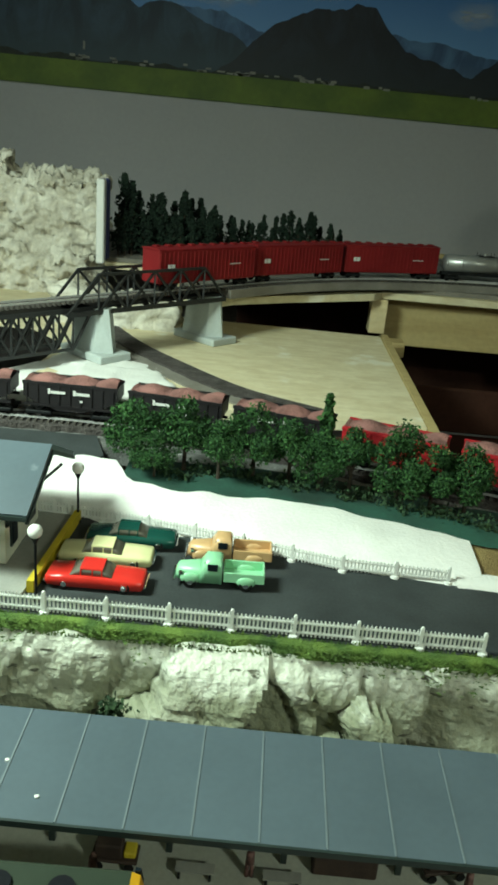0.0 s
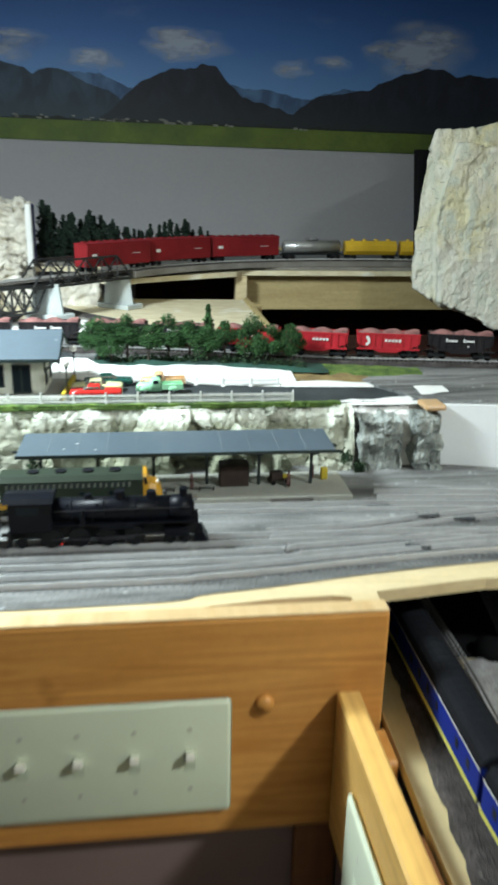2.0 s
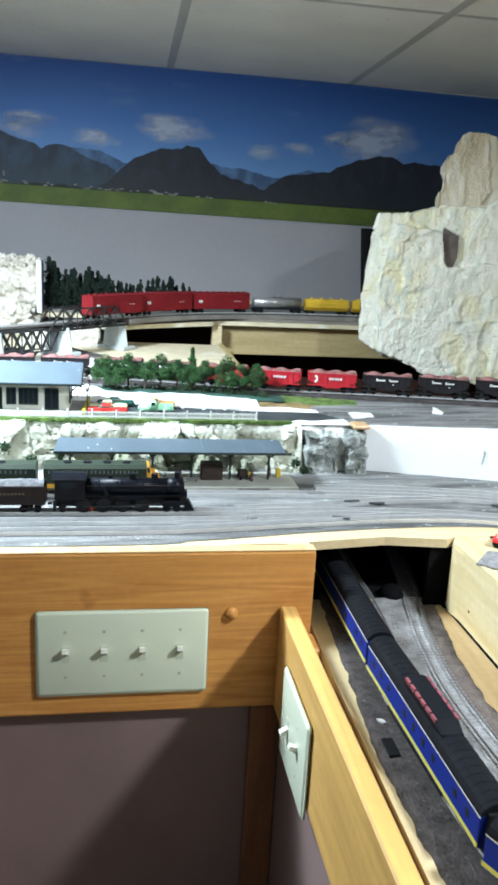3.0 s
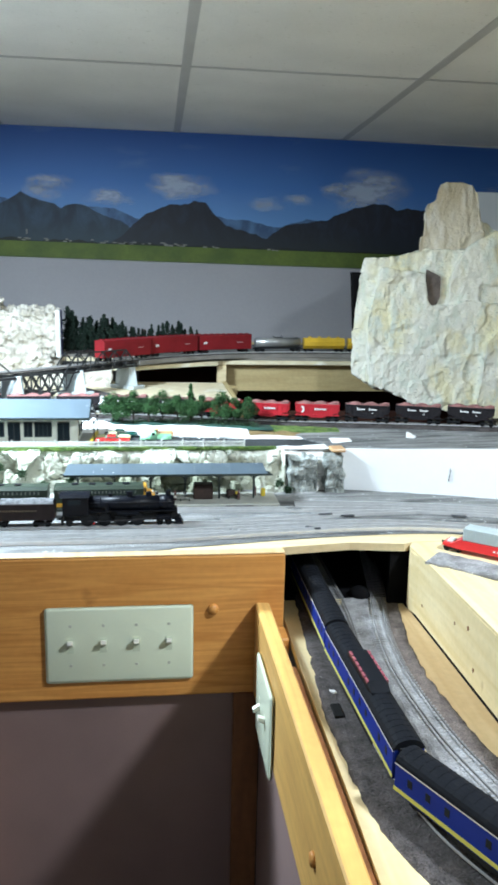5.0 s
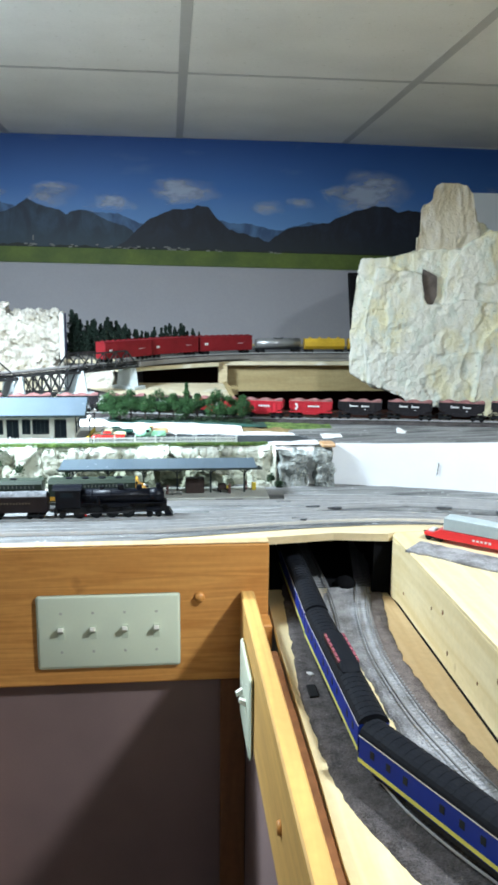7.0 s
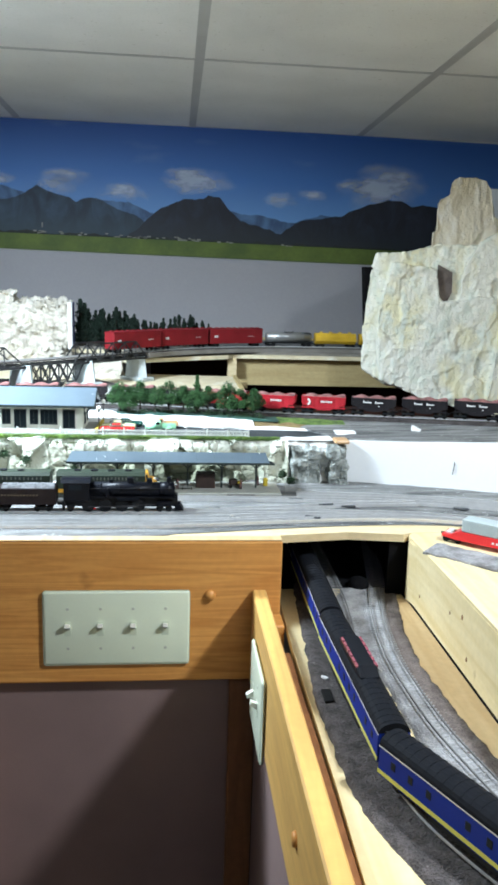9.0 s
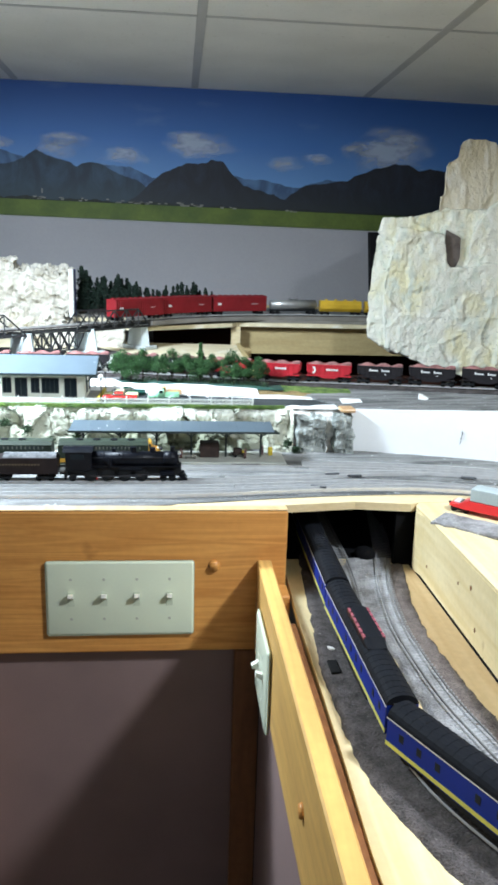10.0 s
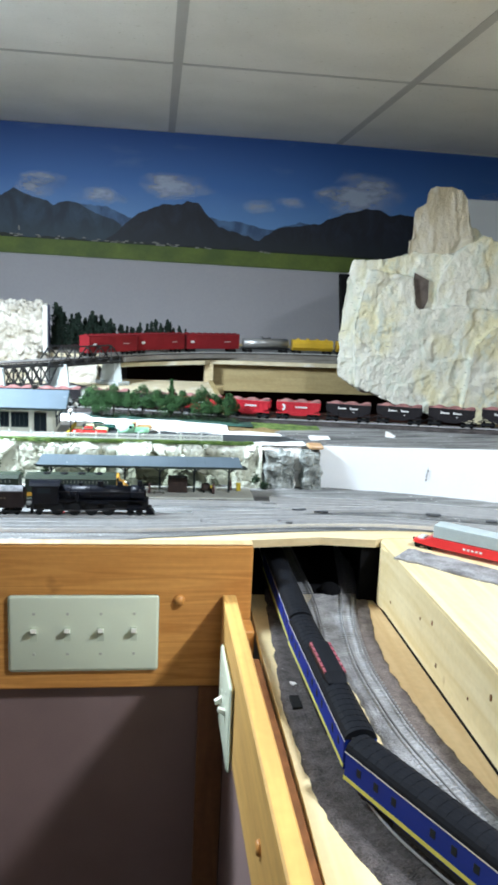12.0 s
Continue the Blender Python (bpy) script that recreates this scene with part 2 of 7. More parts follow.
M = {
    "wall": mat("painted_wall", (0.42, 0.41, 0.40), 0.8, 0.05, 3, 150, 0.05),
    "greywall": mat("grey_painted_board", (0.365, 0.355, 0.365), 0.75, 0.04, 2, 120, 0.04),
    "floor": mat("grey_carpet", (0.13, 0.12, 0.12), 0.95, 0.2, 20, 300, 0.3),
    "tile": mat("ceiling_tile", (0.80, 0.785, 0.755), 0.9, 0.05, 4, 220, 0.15, spots=((0.62, 0.60, 0.56), 90, 0.66)),
    "grid": mat("ceiling_grid_metal", (0.48, 0.47, 0.455), 0.5, 0.03, 10, 60, 0.0),
    "pineyellow": mat("yellow_varnished_pine", (0.74, 0.465, 0.135), 0.4, 0.08, 9, 90, 0.06, dark=(0.58, 0.34, 0.10), wave=(9, 0.5, 9), spots=((0.26, 0.10, 0.03), 9, 0.74)),
    "pine": mat("varnished_pine", (0.70, 0.350, 0.088), 0.42, 0.07, 9, 90, 0.05, dark=(0.53, 0.230, 0.050), wave=(0.40, 4, 8), spots=((0.22, 0.08, 0.02), 7, 0.72)),
    "pinedark": mat("stained_wood_post", (0.27, 0.115, 0.040), 0.5, 0.15, 8, 90, 0.06, wave=(6, 6, 0.7)),
    "rawpine": mat("raw_pine", (0.76, 0.64, 0.37), 0.6, 0.07, 8, 120, 0.06, dark=(0.66, 0.52, 0.25), wave=(7, 0.6, 7), spots=((0.36, 0.22, 0.09), 12, 0.72)),
    "paleply": mat("painted_pale_plywood", (0.76, 0.69, 0.48), 0.7, 0.06, 12, 160, 0.05, dark=(0.64, 0.55, 0.35), wave=(2.2, 5, 5), spots=((0.80, 0.76, 0.62), 14, 0.62)),
    "ledgepine": mat("tan_pine_ledge", (0.62, 0.46, 0.24), 0.6, 0.08, 8, 120, 0.06, dark=(0.52, 0.35, 0.16), wave=(7, 0.6, 7)),
    "ply": mat("plywood", (0.68, 0.57, 0.34), 0.7, 0.08, 10, 140, 0.06, dark=(0.58, 0.46, 0.25), wave=(0.9, 7, 7)),
    # plywood tone lowered to hold the dim light on the boards behind
    "plydim": mat("dimmed_plywood", (0.50, 0.40, 0.19), 0.7, 0.1, 9, 140, 0.06, dark=(0.42, 0.32, 0.14), wave=(0.9, 7, 7), spots=((0.26, 0.17, 0.07), 16, 0.72)),
    "skirt": mat("brown_fabric_skirt", (0.245, 0.168, 0.152), 0.85, 0.08, 6, 500, 0.1),
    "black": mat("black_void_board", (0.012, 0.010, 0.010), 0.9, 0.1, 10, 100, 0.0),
    "tunnel": mat("matt_near_black", (0.004, 0.004, 0.0045), 0.95, 0.1, 10, 100, 0.0),
    # brown kept near black to carry the darkness inside the open benchwork
    "brownvoid": mat("void_dark_brown", (0.060, 0.026, 0.018), 0.8, 0.2, 10, 100, 0.05),
    "cover": mat("switch_plate_plastic", (0.72, 0.78, 0.60), 0.27, 0.02, 10, 300, 0.0),
    "slot": mat("slot_plastic", (0.57, 0.63, 0.47), 0.4, 0.02, 10, 300, 0.0),
    "toggle": mat("toggle_plastic", (0.86, 0.84, 0.74), 0.3, 0.02, 10, 300, 0.0),
    "screw": mat("painted_screw", (0.50, 0.52, 0.42), 0.4, 0.05, 80, 600, 0.0),
    "ballast": mat("grey_ballast", (0.325, 0.328, 0.318), 0.95, 0.42, 22, 520, 1.0, dark=(0.090, 0.092, 0.088), wave=(0.35, 2.2, 1.0), spots=((0.50, 0.52, 0.51), 75, 0.66), depth=0.003),
    "brownballast": mat("brown_ballast", (0.20, 0.165, 0.145), 0.95, 0.5, 60, 520, 1.0, dark=(0.10, 0.078, 0.068), depth=0.004),
    "darkballast": mat("dark_ballast", (0.118, 0.103, 0.098), 0.95, 0.55, 60, 480, 1.0, dark=(0.052, 0.044, 0.041), spots=((0.24, 0.22, 0.21), 260, 0.68), depth=0.004),
    "paleballast": mat("pale_dusty_ballast", (0.44, 0.44, 0.445), 0.95, 0.48, 34, 460, 1.0, dark=(0.17, 0.165, 0.16), spots=((0.58, 0.58, 0.59), 210, 0.66), depth=0.004),
    "motorgrey": mat("dusty_grey_plastic", (0.105, 0.11, 0.115), 0.8, 0.25, 90, 500, 0.1),
    "yardtie": mat("dusty_tie", (0.215, 0.22, 0.225), 0.9, 0.15, 90, 600, 0.2),
    "dusttie": mat("dust_covered_tie", (0.33, 0.33, 0.33), 0.9, 0.15, 90, 600, 0.2),
    "tie": mat("weathered_tie", (0.085, 0.075, 0.065), 0.85, 0.2, 120, 600, 0.2),
    "rail": mat("nickel_rail", (0.78, 0.78, 0.77), 0.28, 0.06, 80, 500, 0.0, metal=0.55),
    # dark copy of the rail: the shadow on its sides is in the colour
    "dullrail": mat("dull_shadowed_rail", (0.15, 0.145, 0.14), 0.6, 0.15, 80, 500, 0.0),
    "asphalt": mat("model_asphalt", (0.055, 0.062, 0.064), 0.75, 0.15, 25, 500, 0.2, spots=((0.13, 0.135, 0.135), 120, 0.74)),
    "concrete": mat("model_concrete", (0.30, 0.30, 0.275), 0.85, 0.10, 20, 400, 0.15),
    "platform": mat("platform_concrete", (0.42, 0.425, 0.37), 0.85, 0.10, 18, 400, 0.15),
    "plaster": mat("white_plaster", (0.84, 0.84, 0.81), 0.8, 0.04, 25, 300, 0.25, depth=0.0015),
    "whiteboard": mat("white_painted_board", (0.86, 0.88, 0.88), 0.6, 0.02, 10, 250, 0.05),
    "darkrock": mat("dark_rock_casting", (0.42, 0.45, 0.42), 0.9, 0.25, 40, 260, 0.6, dark=(0.12, 0.13, 0.115), spots=((0.62, 0.64, 0.60), 45, 0.62), depth=0.002),
    "rockwhite": mat("white_rock_casting", (0.80, 0.765, 0.67), 0.9, 0.12, 30, 200, 0.6, dark=(0.50, 0.46, 0.37), spots=((0.52, 0.38, 0.25), 14, 0.70), depth=0.003),
    "recess": mat("notch_shade_grey", (0.17, 0.14, 0.12), 0.9, 0.2, 40, 300, 0.3),
    "foam": mat("blue_foam_edge", (0.05, 0.06, 0.20), 0.7, 0.1, 30, 300, 0.1),
    "grass": mat("ground_foam_grass", (0.20, 0.30, 0.06), 0.95, 0.35, 55, 900, 0.8, dark=(0.06, 0.12, 0.025), depth=0.003),
    "drygrass": mat("dry_grass_mat", (0.36, 0.27, 0.11), 0.95, 0.3, 50, 700, 0.8, dark=(0.22, 0.15, 0.06), depth=0.003),
    "cork": mat("cork_layer", (0.24, 0.225, 0.20), 0.9, 0.15, 25, 400, 0.3, dark=(0.17, 0.155, 0.13)),
    "teal": mat("painted_teal_ground", (0.025, 0.085, 0.06), 0.85, 0.2, 25, 300, 0.2, dark=(0.012, 0.035, 0.025)),
    "fence": mat("white_plastic_fence", (0.80, 0.81, 0.78), 0.5, 0.02, 50, 500, 0.0),
    "roof": mat("slate_blue_roof", (0.094, 0.123, 0.148), 0.36, 0.06, 18, 260, 0.05, spots=((0.22, 0.26, 0.29), 30, 0.72)),
    "seam": mat("pale_roof_seam", (0.150, 0.185, 0.205), 0.6, 0.08, 60, 300, 0.0),
    "trim": mat("dark_green_trim", (0.02, 0.032, 0.03), 0.5, 0.1, 50, 300, 0.0),
    "cream": mat("cream_siding", (0.78, 0.79, 0.68), 0.7, 0.05, 40, 300, 0.05),
    "window": mat("dark_window", (0.012, 0.018, 0.024), 0.45, 0.1, 40, 300, 0.0),
    "carglass": mat("pale_car_window", (0.17, 0.16, 0.13), 0.2, 0.1, 40, 300, 0.0),
    "rod": mat("dull_steel_rod", (0.05, 0.05, 0.055), 0.5, 0.1, 60, 300, 0.0, metal=0.6),
    "yellow": mat("yellow_paint", (0.60, 0.46, 0.03), 0.6, 0.08, 60, 400, 0.0),
    "globe": mat("white_globe", (0.85, 0.85, 0.82), 0.3, 0.02, 10, 100, 0.0),
    "iron": mat("black_iron", (0.015, 0.016, 0.017), 0.5, 0.1, 80, 300, 0.0),
    "carred": mat("glossy_red_enamel", (0.62, 0.03, 0.025), 0.2, 0.03, 50, 300, 0.0),
    "caryellow": mat("pale_yellow_enamel", (0.74, 0.72, 0.40), 0.22, 0.03, 50, 300, 0.0),
    "cargreen": mat("dark_green_enamel", (0.015, 0.07, 0.055), 0.22, 0.05, 50, 300, 0.0),
    "mint": mat("mint_green_enamel", (0.34, 0.66, 0.40), 0.25, 0.03, 50, 300, 0.0),
    "tan": mat("tan_enamel", (0.62, 0.40, 0.20), 0.3, 0.05, 50, 300, 0.0),
    "tyre": mat("black_rubber", (0.012, 0.012, 0.012), 0.8, 0.1, 80, 300, 0.0),
    "chrome": mat("chrome", (0.75, 0.75, 0.75), 0.15, 0.03, 80, 300, 0.0, metal=1.0),
    "boxred": mat("boxcar_red", (0.21, 0.014, 0.018), 0.5, 0.10, 30, 300, 0.04),
    "hopred": mat("hopper_red", (0.44, 0.018, 0.030), 0.4, 0.06, 30, 300, 0.03),
    "hopblack": mat("hopper_black", (0.018, 0.016, 0.018), 0.5, 0.1, 30, 300, 0.03),
    "load": mat("pinkish_ore_load", (0.36, 0.17, 0.155), 0.95, 0.25, 60, 900, 0.8, depth=0.002),
    "silver": mat("silver_tank", (0.40, 0.40, 0.39), 0.32, 0.06, 30, 300, 0.02, metal=0.6),
    "hopyellow": mat("yellow_hopper", (0.66, 0.42, 0.02), 0.5, 0.08, 30, 300, 0.03),
    "black_loco": mat("black_locomotive", (0.006, 0.007, 0.011), 0.38, 0.15, 60, 400, 0.05),
    "faded": mat("faded_lettering", (0.11, 0.085, 0.045), 0.6, 0.1, 60, 300, 0.0),
    "oxide": mat("dark_oxide_tender", (0.022, 0.016, 0.016), 0.55, 0.15, 60, 400, 0.05),
    "coal": mat("pale_coal_load", (0.16, 0.165, 0.17), 0.9, 0.3, 120, 600, 0.8),
    "dgreen": mat("dark_olive_green_paint", (0.032, 0.044, 0.030), 0.45, 0.06, 40, 300, 0.02),
    "dyellow": mat("yellow_orange_band", (0.62, 0.33, 0.02), 0.45, 0.05, 40, 300, 0.0),
    "bluecar": mat("royal_blue_paint", (0.004, 0.022, 0.24), 0.6, 0.05, 40, 300, 0.0),
    "carroof": mat("black_car_roof", (0.008, 0.009, 0.012), 0.7, 0.12, 50, 400, 0.05),
    "lime": mat("yellow_stripe", (0.62, 0.60, 0.10), 0.5, 0.05, 40, 300, 0.0),
    "pinkglass": mat("reddish_dome_glass", (0.30, 0.09, 0.11), 0.15, 0.1, 60, 300, 0.0),
    "louvre": mat("dull_louvre", (0.22, 0.235, 0.19), 0.6, 0.03, 60, 300, 0.0),
    "bargrey": mat("pale_lettering", (0.66, 0.66, 0.64), 0.6, 0.03, 60, 300, 0.0),
    "flatred": mat("bright_red_flatcar", (0.70, 0.03, 0.03), 0.4, 0.05, 50, 300, 0.0),
    "container": mat("grey_container", (0.42, 0.48, 0.48), 0.55, 0.05, 50, 300, 0.03),
    "pier": mat("pale_concrete_pier", (0.46, 0.50, 0.49), 0.8, 0.07, 25, 300, 0.1),
    "truss": mat("black_bridge_steel", (0.02, 0.021, 0.022), 0.5, 0.15, 60, 300, 0.0),
    "bark": mat("tree_bark", (0.06, 0.045, 0.03), 0.9, 0.2, 120, 500, 0.2),
    "leaf": leafy("leaf_clumps", (0.007, 0.032, 0.009), (0.056, 0.140, 0.034)),
    "needle": leafy("conifer_clumps", (0.004, 0.012, 0.007), (0.013, 0.030, 0.015)),
    "bush": leafy("bush_clumps", (0.012, 0.03, 0.012), (0.04, 0.08, 0.03)),
    "figure": mat("painted_figurine", (0.20, 0.10, 0.09), 0.6, 0.3, 300, 900, 0.0),
    "crate": mat("dark_brown_crate", (0.05, 0.03, 0.022), 0.8, 0.2, 100, 500, 0.1),
    "meadow": mat("printed_green_meadow", (0.110, 0.150, 0.020), 0.7, 0.15, 12, 90, 0.0, dark=(0.070, 0.105, 0.016)),
    "house_dot": mat("printed_white_house", (0.20, 0.195, 0.175), 0.7, 0.03, 60, 300, 0.0),
    "tree_dot": mat("printed_dark_hedge", (0.014, 0.020, 0.012), 0.7, 0.2, 60, 300, 0.0),
}


def sky_print():
    """The printed sky of the mural: deep blue above, hazier below, with soft clouds."""
    m = bpy.data.materials.new("printed_sky")
    m.use_nodes = True
    n, l = m.node_tree.nodes, m.node_tree.links
    co, sep = n.new("ShaderNodeTexCoord"), n.new("ShaderNodeSeparateXYZ")
    l.new(co.outputs["Object"], sep.inputs[0])
    r = n.new("ShaderNodeMapRange")
    r.inputs["From Min"].default_value, r.inputs["From Max"].default_value = 1.90, 2.20
    l.new(sep.outputs["Z"], r.inputs["Value"])
    ramp = n.new("ShaderNodeValToRGB")
    ramp.color_ramp.elements[0].color, ramp.color_ramp.elements[1].color = (0.135, 0.270, 0.54, 1), (0.016, 0.066, 0.255, 1)
    mid = ramp.color_ramp.elements.new(0.45)
    mid.color = (0.056, 0.155, 0.43, 1)
    l.new(r.outputs[0], ramp.inputs[0])
    mp = n.new("ShaderNodeMapping")
    mp.inputs["Scale"].default_value = (3.2, 1.0, 9.0)
    l.new(co.outputs["Object"], mp.inputs["Vector"])
    no = n.new("ShaderNodeTexNoise")
    no.inputs["Scale"].default_value, no.inputs["Detail"].default_value = 1.7, 7
    l.new(mp.outputs[0], no.inputs["Vector"])
    cut = n.new("ShaderNodeMapRange")
    cut.inputs["From Min"].default_value, cut.inputs["From Max"].default_value = 0.62, 0.85
    cut.inputs["To Max"].default_value = 0.14
    l.new(no.outputs["Fac"], cut.inputs["Value"])
    mx = n.new("ShaderNodeMix")
    mx.data_type = "RGBA"
    mx.inputs[7].default_value = (0.34, 0.40, 0.48, 1)
    l.new(cut.outputs[0], mx.inputs[0])
    l.new(ramp.outputs[0], mx.inputs[6])
    l.new(mx.outputs[2], n["Principled BSDF"].inputs["Base Color"])
    n["Principled BSDF"].inputs["Roughness"].default_value = 0.6
    return m


M["sky"] = sky_print()


def range_print(name, crest, foot, haze, cut):
    """A printed mountain range: streaked slopes with lit ribs, running into haze at the foot."""
    m = bpy.data.materials.new(name)
    m.use_nodes = True
    n, l = m.node_tree.nodes, m.node_tree.links
    co, sep = n.new("ShaderNodeTexCoord"), n.new("ShaderNodeSeparateXYZ")
    l.new(co.outputs["Object"], sep.inputs[0])
    rise = n.new("ShaderNodeMapRange")
    rise.inputs["From Min"].default_value, rise.inputs["From Max"].default_value = 1.815, cut
    l.new(sep.outputs["Z"], rise.inputs["Value"])
    slope = n.new("ShaderNodeMapping")
    slope.inputs["Rotation"].default_value, slope.inputs["Scale"].default_value = (0, 0.7, 0), (1.7, 1, 0.9)
    l.new(co.outputs["Object"], slope.inputs["Vector"])
    ribs = n.new("ShaderNodeTexNoise")
    ribs.inputs["Scale"].default_value, ribs.inputs["Detail"].default_value, ribs.inputs["Roughness"].default_value = 11, 8, 0.62
    ribs.inputs["Distortion"].default_value = 1.0
    l.new(slope.outputs[0], ribs.inputs["Vector"])
    lit = n.new("ShaderNodeMapRange")
    lit.inputs["From Min"].default_value, lit.inputs["From Max"].default_value = 0.42, 0.66
    l.new(ribs.outputs["Fac"], lit.inputs["Value"])
    body = n.new("ShaderNodeMix")
    body.data_type = "RGBA"
    body.inputs[6].default_value, body.inputs[7].default_value = (*foot, 1), (*crest, 1)
    l.new(lit.outputs[0], body.inputs[0])
    far = n.new("ShaderNodeMix")
    far.data_type = "RGBA"
    far.inputs[6].default_value = (*haze, 1)
    l.new(rise.outputs[0], far.inputs[0])
    l.new(body.outputs[2], far.inputs[7])
    l.new(far.outputs[2], n["Principled BSDF"].inputs["Base Color"])
    n["Principled BSDF"].inputs["Roughness"].default_value = 0.65
    return m


for matt in ("carroof", "bluecar", "black_loco", "hopblack", "boxred", "dgreen", "oxide"):
    M[matt].node_tree.nodes["Principled BSDF"].inputs["Specular IOR Level"].default_value = 0.22
M["mountain"] = range_print("printed_dark_mountain", (0.017, 0.022, 0.040), (0.009, 0.011, 0.019), (0.013, 0.018, 0.024), 1.90)
M["mountain_left"] = range_print("printed_hazy_mountain", (0.036, 0.062, 0.098), (0.014, 0.025, 0.044), (0.026, 0.044, 0.060), 1.90)
M["mountain_far"] = range_print("printed_blue_mountain", (0.085, 0.160, 0.300), (0.040, 0.078, 0.165), (0.090, 0.150, 0.250), 1.88)


def cloud_print():
    """A soft printed cloud, thinning out towards its edge."""
    m = bpy.data.materials.new("printed_cloud")
    m.use_nodes = True
    n, l = m.node_tree.nodes, m.node_tree.links
    b = n["Principled BSDF"]
    b.inputs["Base Color"].default_value, b.inputs["Roughness"].default_value = (0.66, 0.70, 0.76, 1), 0.7
    co, no, gr = n.new("ShaderNodeTexCoord"), n.new("ShaderNodeTexNoise"), n.new("ShaderNodeTexGradient")
    gr.gradient_type = "SPHERICAL"
    mp = n.new("ShaderNodeMapping")
    mp.inputs["Location"].default_value, mp.inputs["Scale"].default_value = (-1, -1, -1), (2, 2, 2)
    l.new(co.outputs["Generated"], mp.inputs["Vector"])
    flat = n.new("ShaderNodeVectorMath")
    flat.operation = "MULTIPLY"
    flat.inputs[1].default_value = (1, 0, 1)
    l.new(mp.outputs[0], flat.inputs[0])
    l.new(flat.outputs[0], gr.inputs["Vector"])
    no.inputs["Scale"].default_value, no.inputs["Detail"].default_value, no.inputs["Roughness"].default_value = 15, 8, 0.62
    drift = n.new("ShaderNodeMapping")
    drift.inputs["Scale"].default_value = (0.6, 1, 1.5)
    l.new(co.outputs["Object"], drift.inputs["Vector"])
    l.new(drift.outputs[0], no.inputs["Vector"])
    swing = n.new("ShaderNodeMapRange")
    swing.inputs["From Min"].default_value, swing.inputs["From Max"].default_value = 0.30, 0.70
    swing.inputs["To Min"].default_value, swing.inputs["To Max"].default_value = -0.55, 0.45
    l.new(no.outputs["Fac"], swing.inputs["Value"])
    mul = n.new("ShaderNodeMath")
    mul.operation = "ADD"
    l.new(gr.outputs["Fac"], mul.inputs[0])
    l.new(swing.outputs[0], mul.inputs[1])
    soft = n.new("ShaderNodeMath")
    soft.operation = "MULTIPLY"
    l.new(mul.outputs[0], soft.inputs[0])
    edge = n.new("ShaderNodeMapRange")
    edge.inputs["From Max"].default_value = 0.35
    l.new(gr.outputs["Fac"], edge.inputs["Value"])
    l.new(edge.outputs[0], soft.inputs[1])
    r = n.new("ShaderNodeMapRange")
    r.inputs["From Min"].default_value, r.inputs["From Max"].default_value, r.inputs["To Max"].default_value = 0.14, 0.95, 0.52
    l.new(soft.outputs[0], r.inputs["Value"])
    l.new(r.outputs[0], b.inputs["Alpha"])
    return m


M["cloud"] = cloud_print()


def painted_rock(name, tones, height=None, cracks=0.66, streaks=(2.2, 2.2, 0.5), splits=(1, 1, 3.2)):
    """Brushed plaster rock: patches of three tones, upright streaks, short dark cracks; height: (z, span) whitens towards the top."""
    m = bpy.data.materials.new(name)
    m.use_nodes = True
    n, l = m.node_tree.nodes, m.node_tree.links
    b = n["Principled BSDF"]
    b.inputs["Roughness"].default_value = 0.9
    co = n.new("ShaderNodeTexCoord")

    def field(scale, stretch, detail):
        mp, no = n.new("ShaderNodeMapping"), n.new("ShaderNodeTexNoise")
        mp.inputs["Scale"].default_value = stretch
        no.inputs["Scale"].default_value, no.inputs["Detail"].default_value = scale, detail
        l.new(co.outputs["Object"], mp.inputs["Vector"])
        l.new(mp.outputs[0], no.inputs["Vector"])
        return no.outputs["Fac"]

    def blend(fac, a, c, low, high):
        r, mx = n.new("ShaderNodeMapRange"), n.new("ShaderNodeMix")
        mx.data_type = "RGBA"
        r.inputs["From Min"].default_value, r.inputs["From Max"].default_value = low, high
        l.new(fac, r.inputs["Value"])
        l.new(r.outputs[0], mx.inputs[0])
        for socket, v in ((mx.inputs[6], a), (mx.inputs[7], c)):
            if isinstance(v, tuple):
                socket.default_value = (*v, 1)
            else:
                l.new(v, socket)
        return mx.outputs[2]

    patch, streak, crack, grain = field(9, (1, 1, 0.7), 4), field(26, streaks, 4), field(70, splits, 3), field(170, (1, 1, 1), 4)
    col = blend(patch, tones[1], tones[0], 0.42, 0.56)
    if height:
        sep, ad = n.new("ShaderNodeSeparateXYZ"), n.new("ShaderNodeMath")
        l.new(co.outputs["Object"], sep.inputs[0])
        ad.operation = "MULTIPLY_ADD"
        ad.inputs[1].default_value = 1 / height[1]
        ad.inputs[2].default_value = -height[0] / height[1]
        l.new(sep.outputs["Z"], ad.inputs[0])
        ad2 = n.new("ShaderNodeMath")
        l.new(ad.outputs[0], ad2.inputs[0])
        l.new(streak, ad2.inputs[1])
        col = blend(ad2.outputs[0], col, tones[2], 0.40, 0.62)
    else:
        col = blend(streak, col, tones[2], 0.50, 0.66)
    col = blend(crack, col, tones[3], cracks, cracks + 0.05)
    l.new(col, b.inputs["Base Color"])
    add, bp = n.new("ShaderNodeMath"), n.new("ShaderNodeBump")
    l.new(grain, add.inputs[0])
    l.new(streak, add.inputs[1])
    bp.inputs["Strength"].default_value, bp.inputs["Distance"].default_value = 0.9, 0.004
    l.new(add.outputs[0], bp.inputs["Height"])
    l.new(bp.outputs[0], b.inputs["Normal"])
    return m


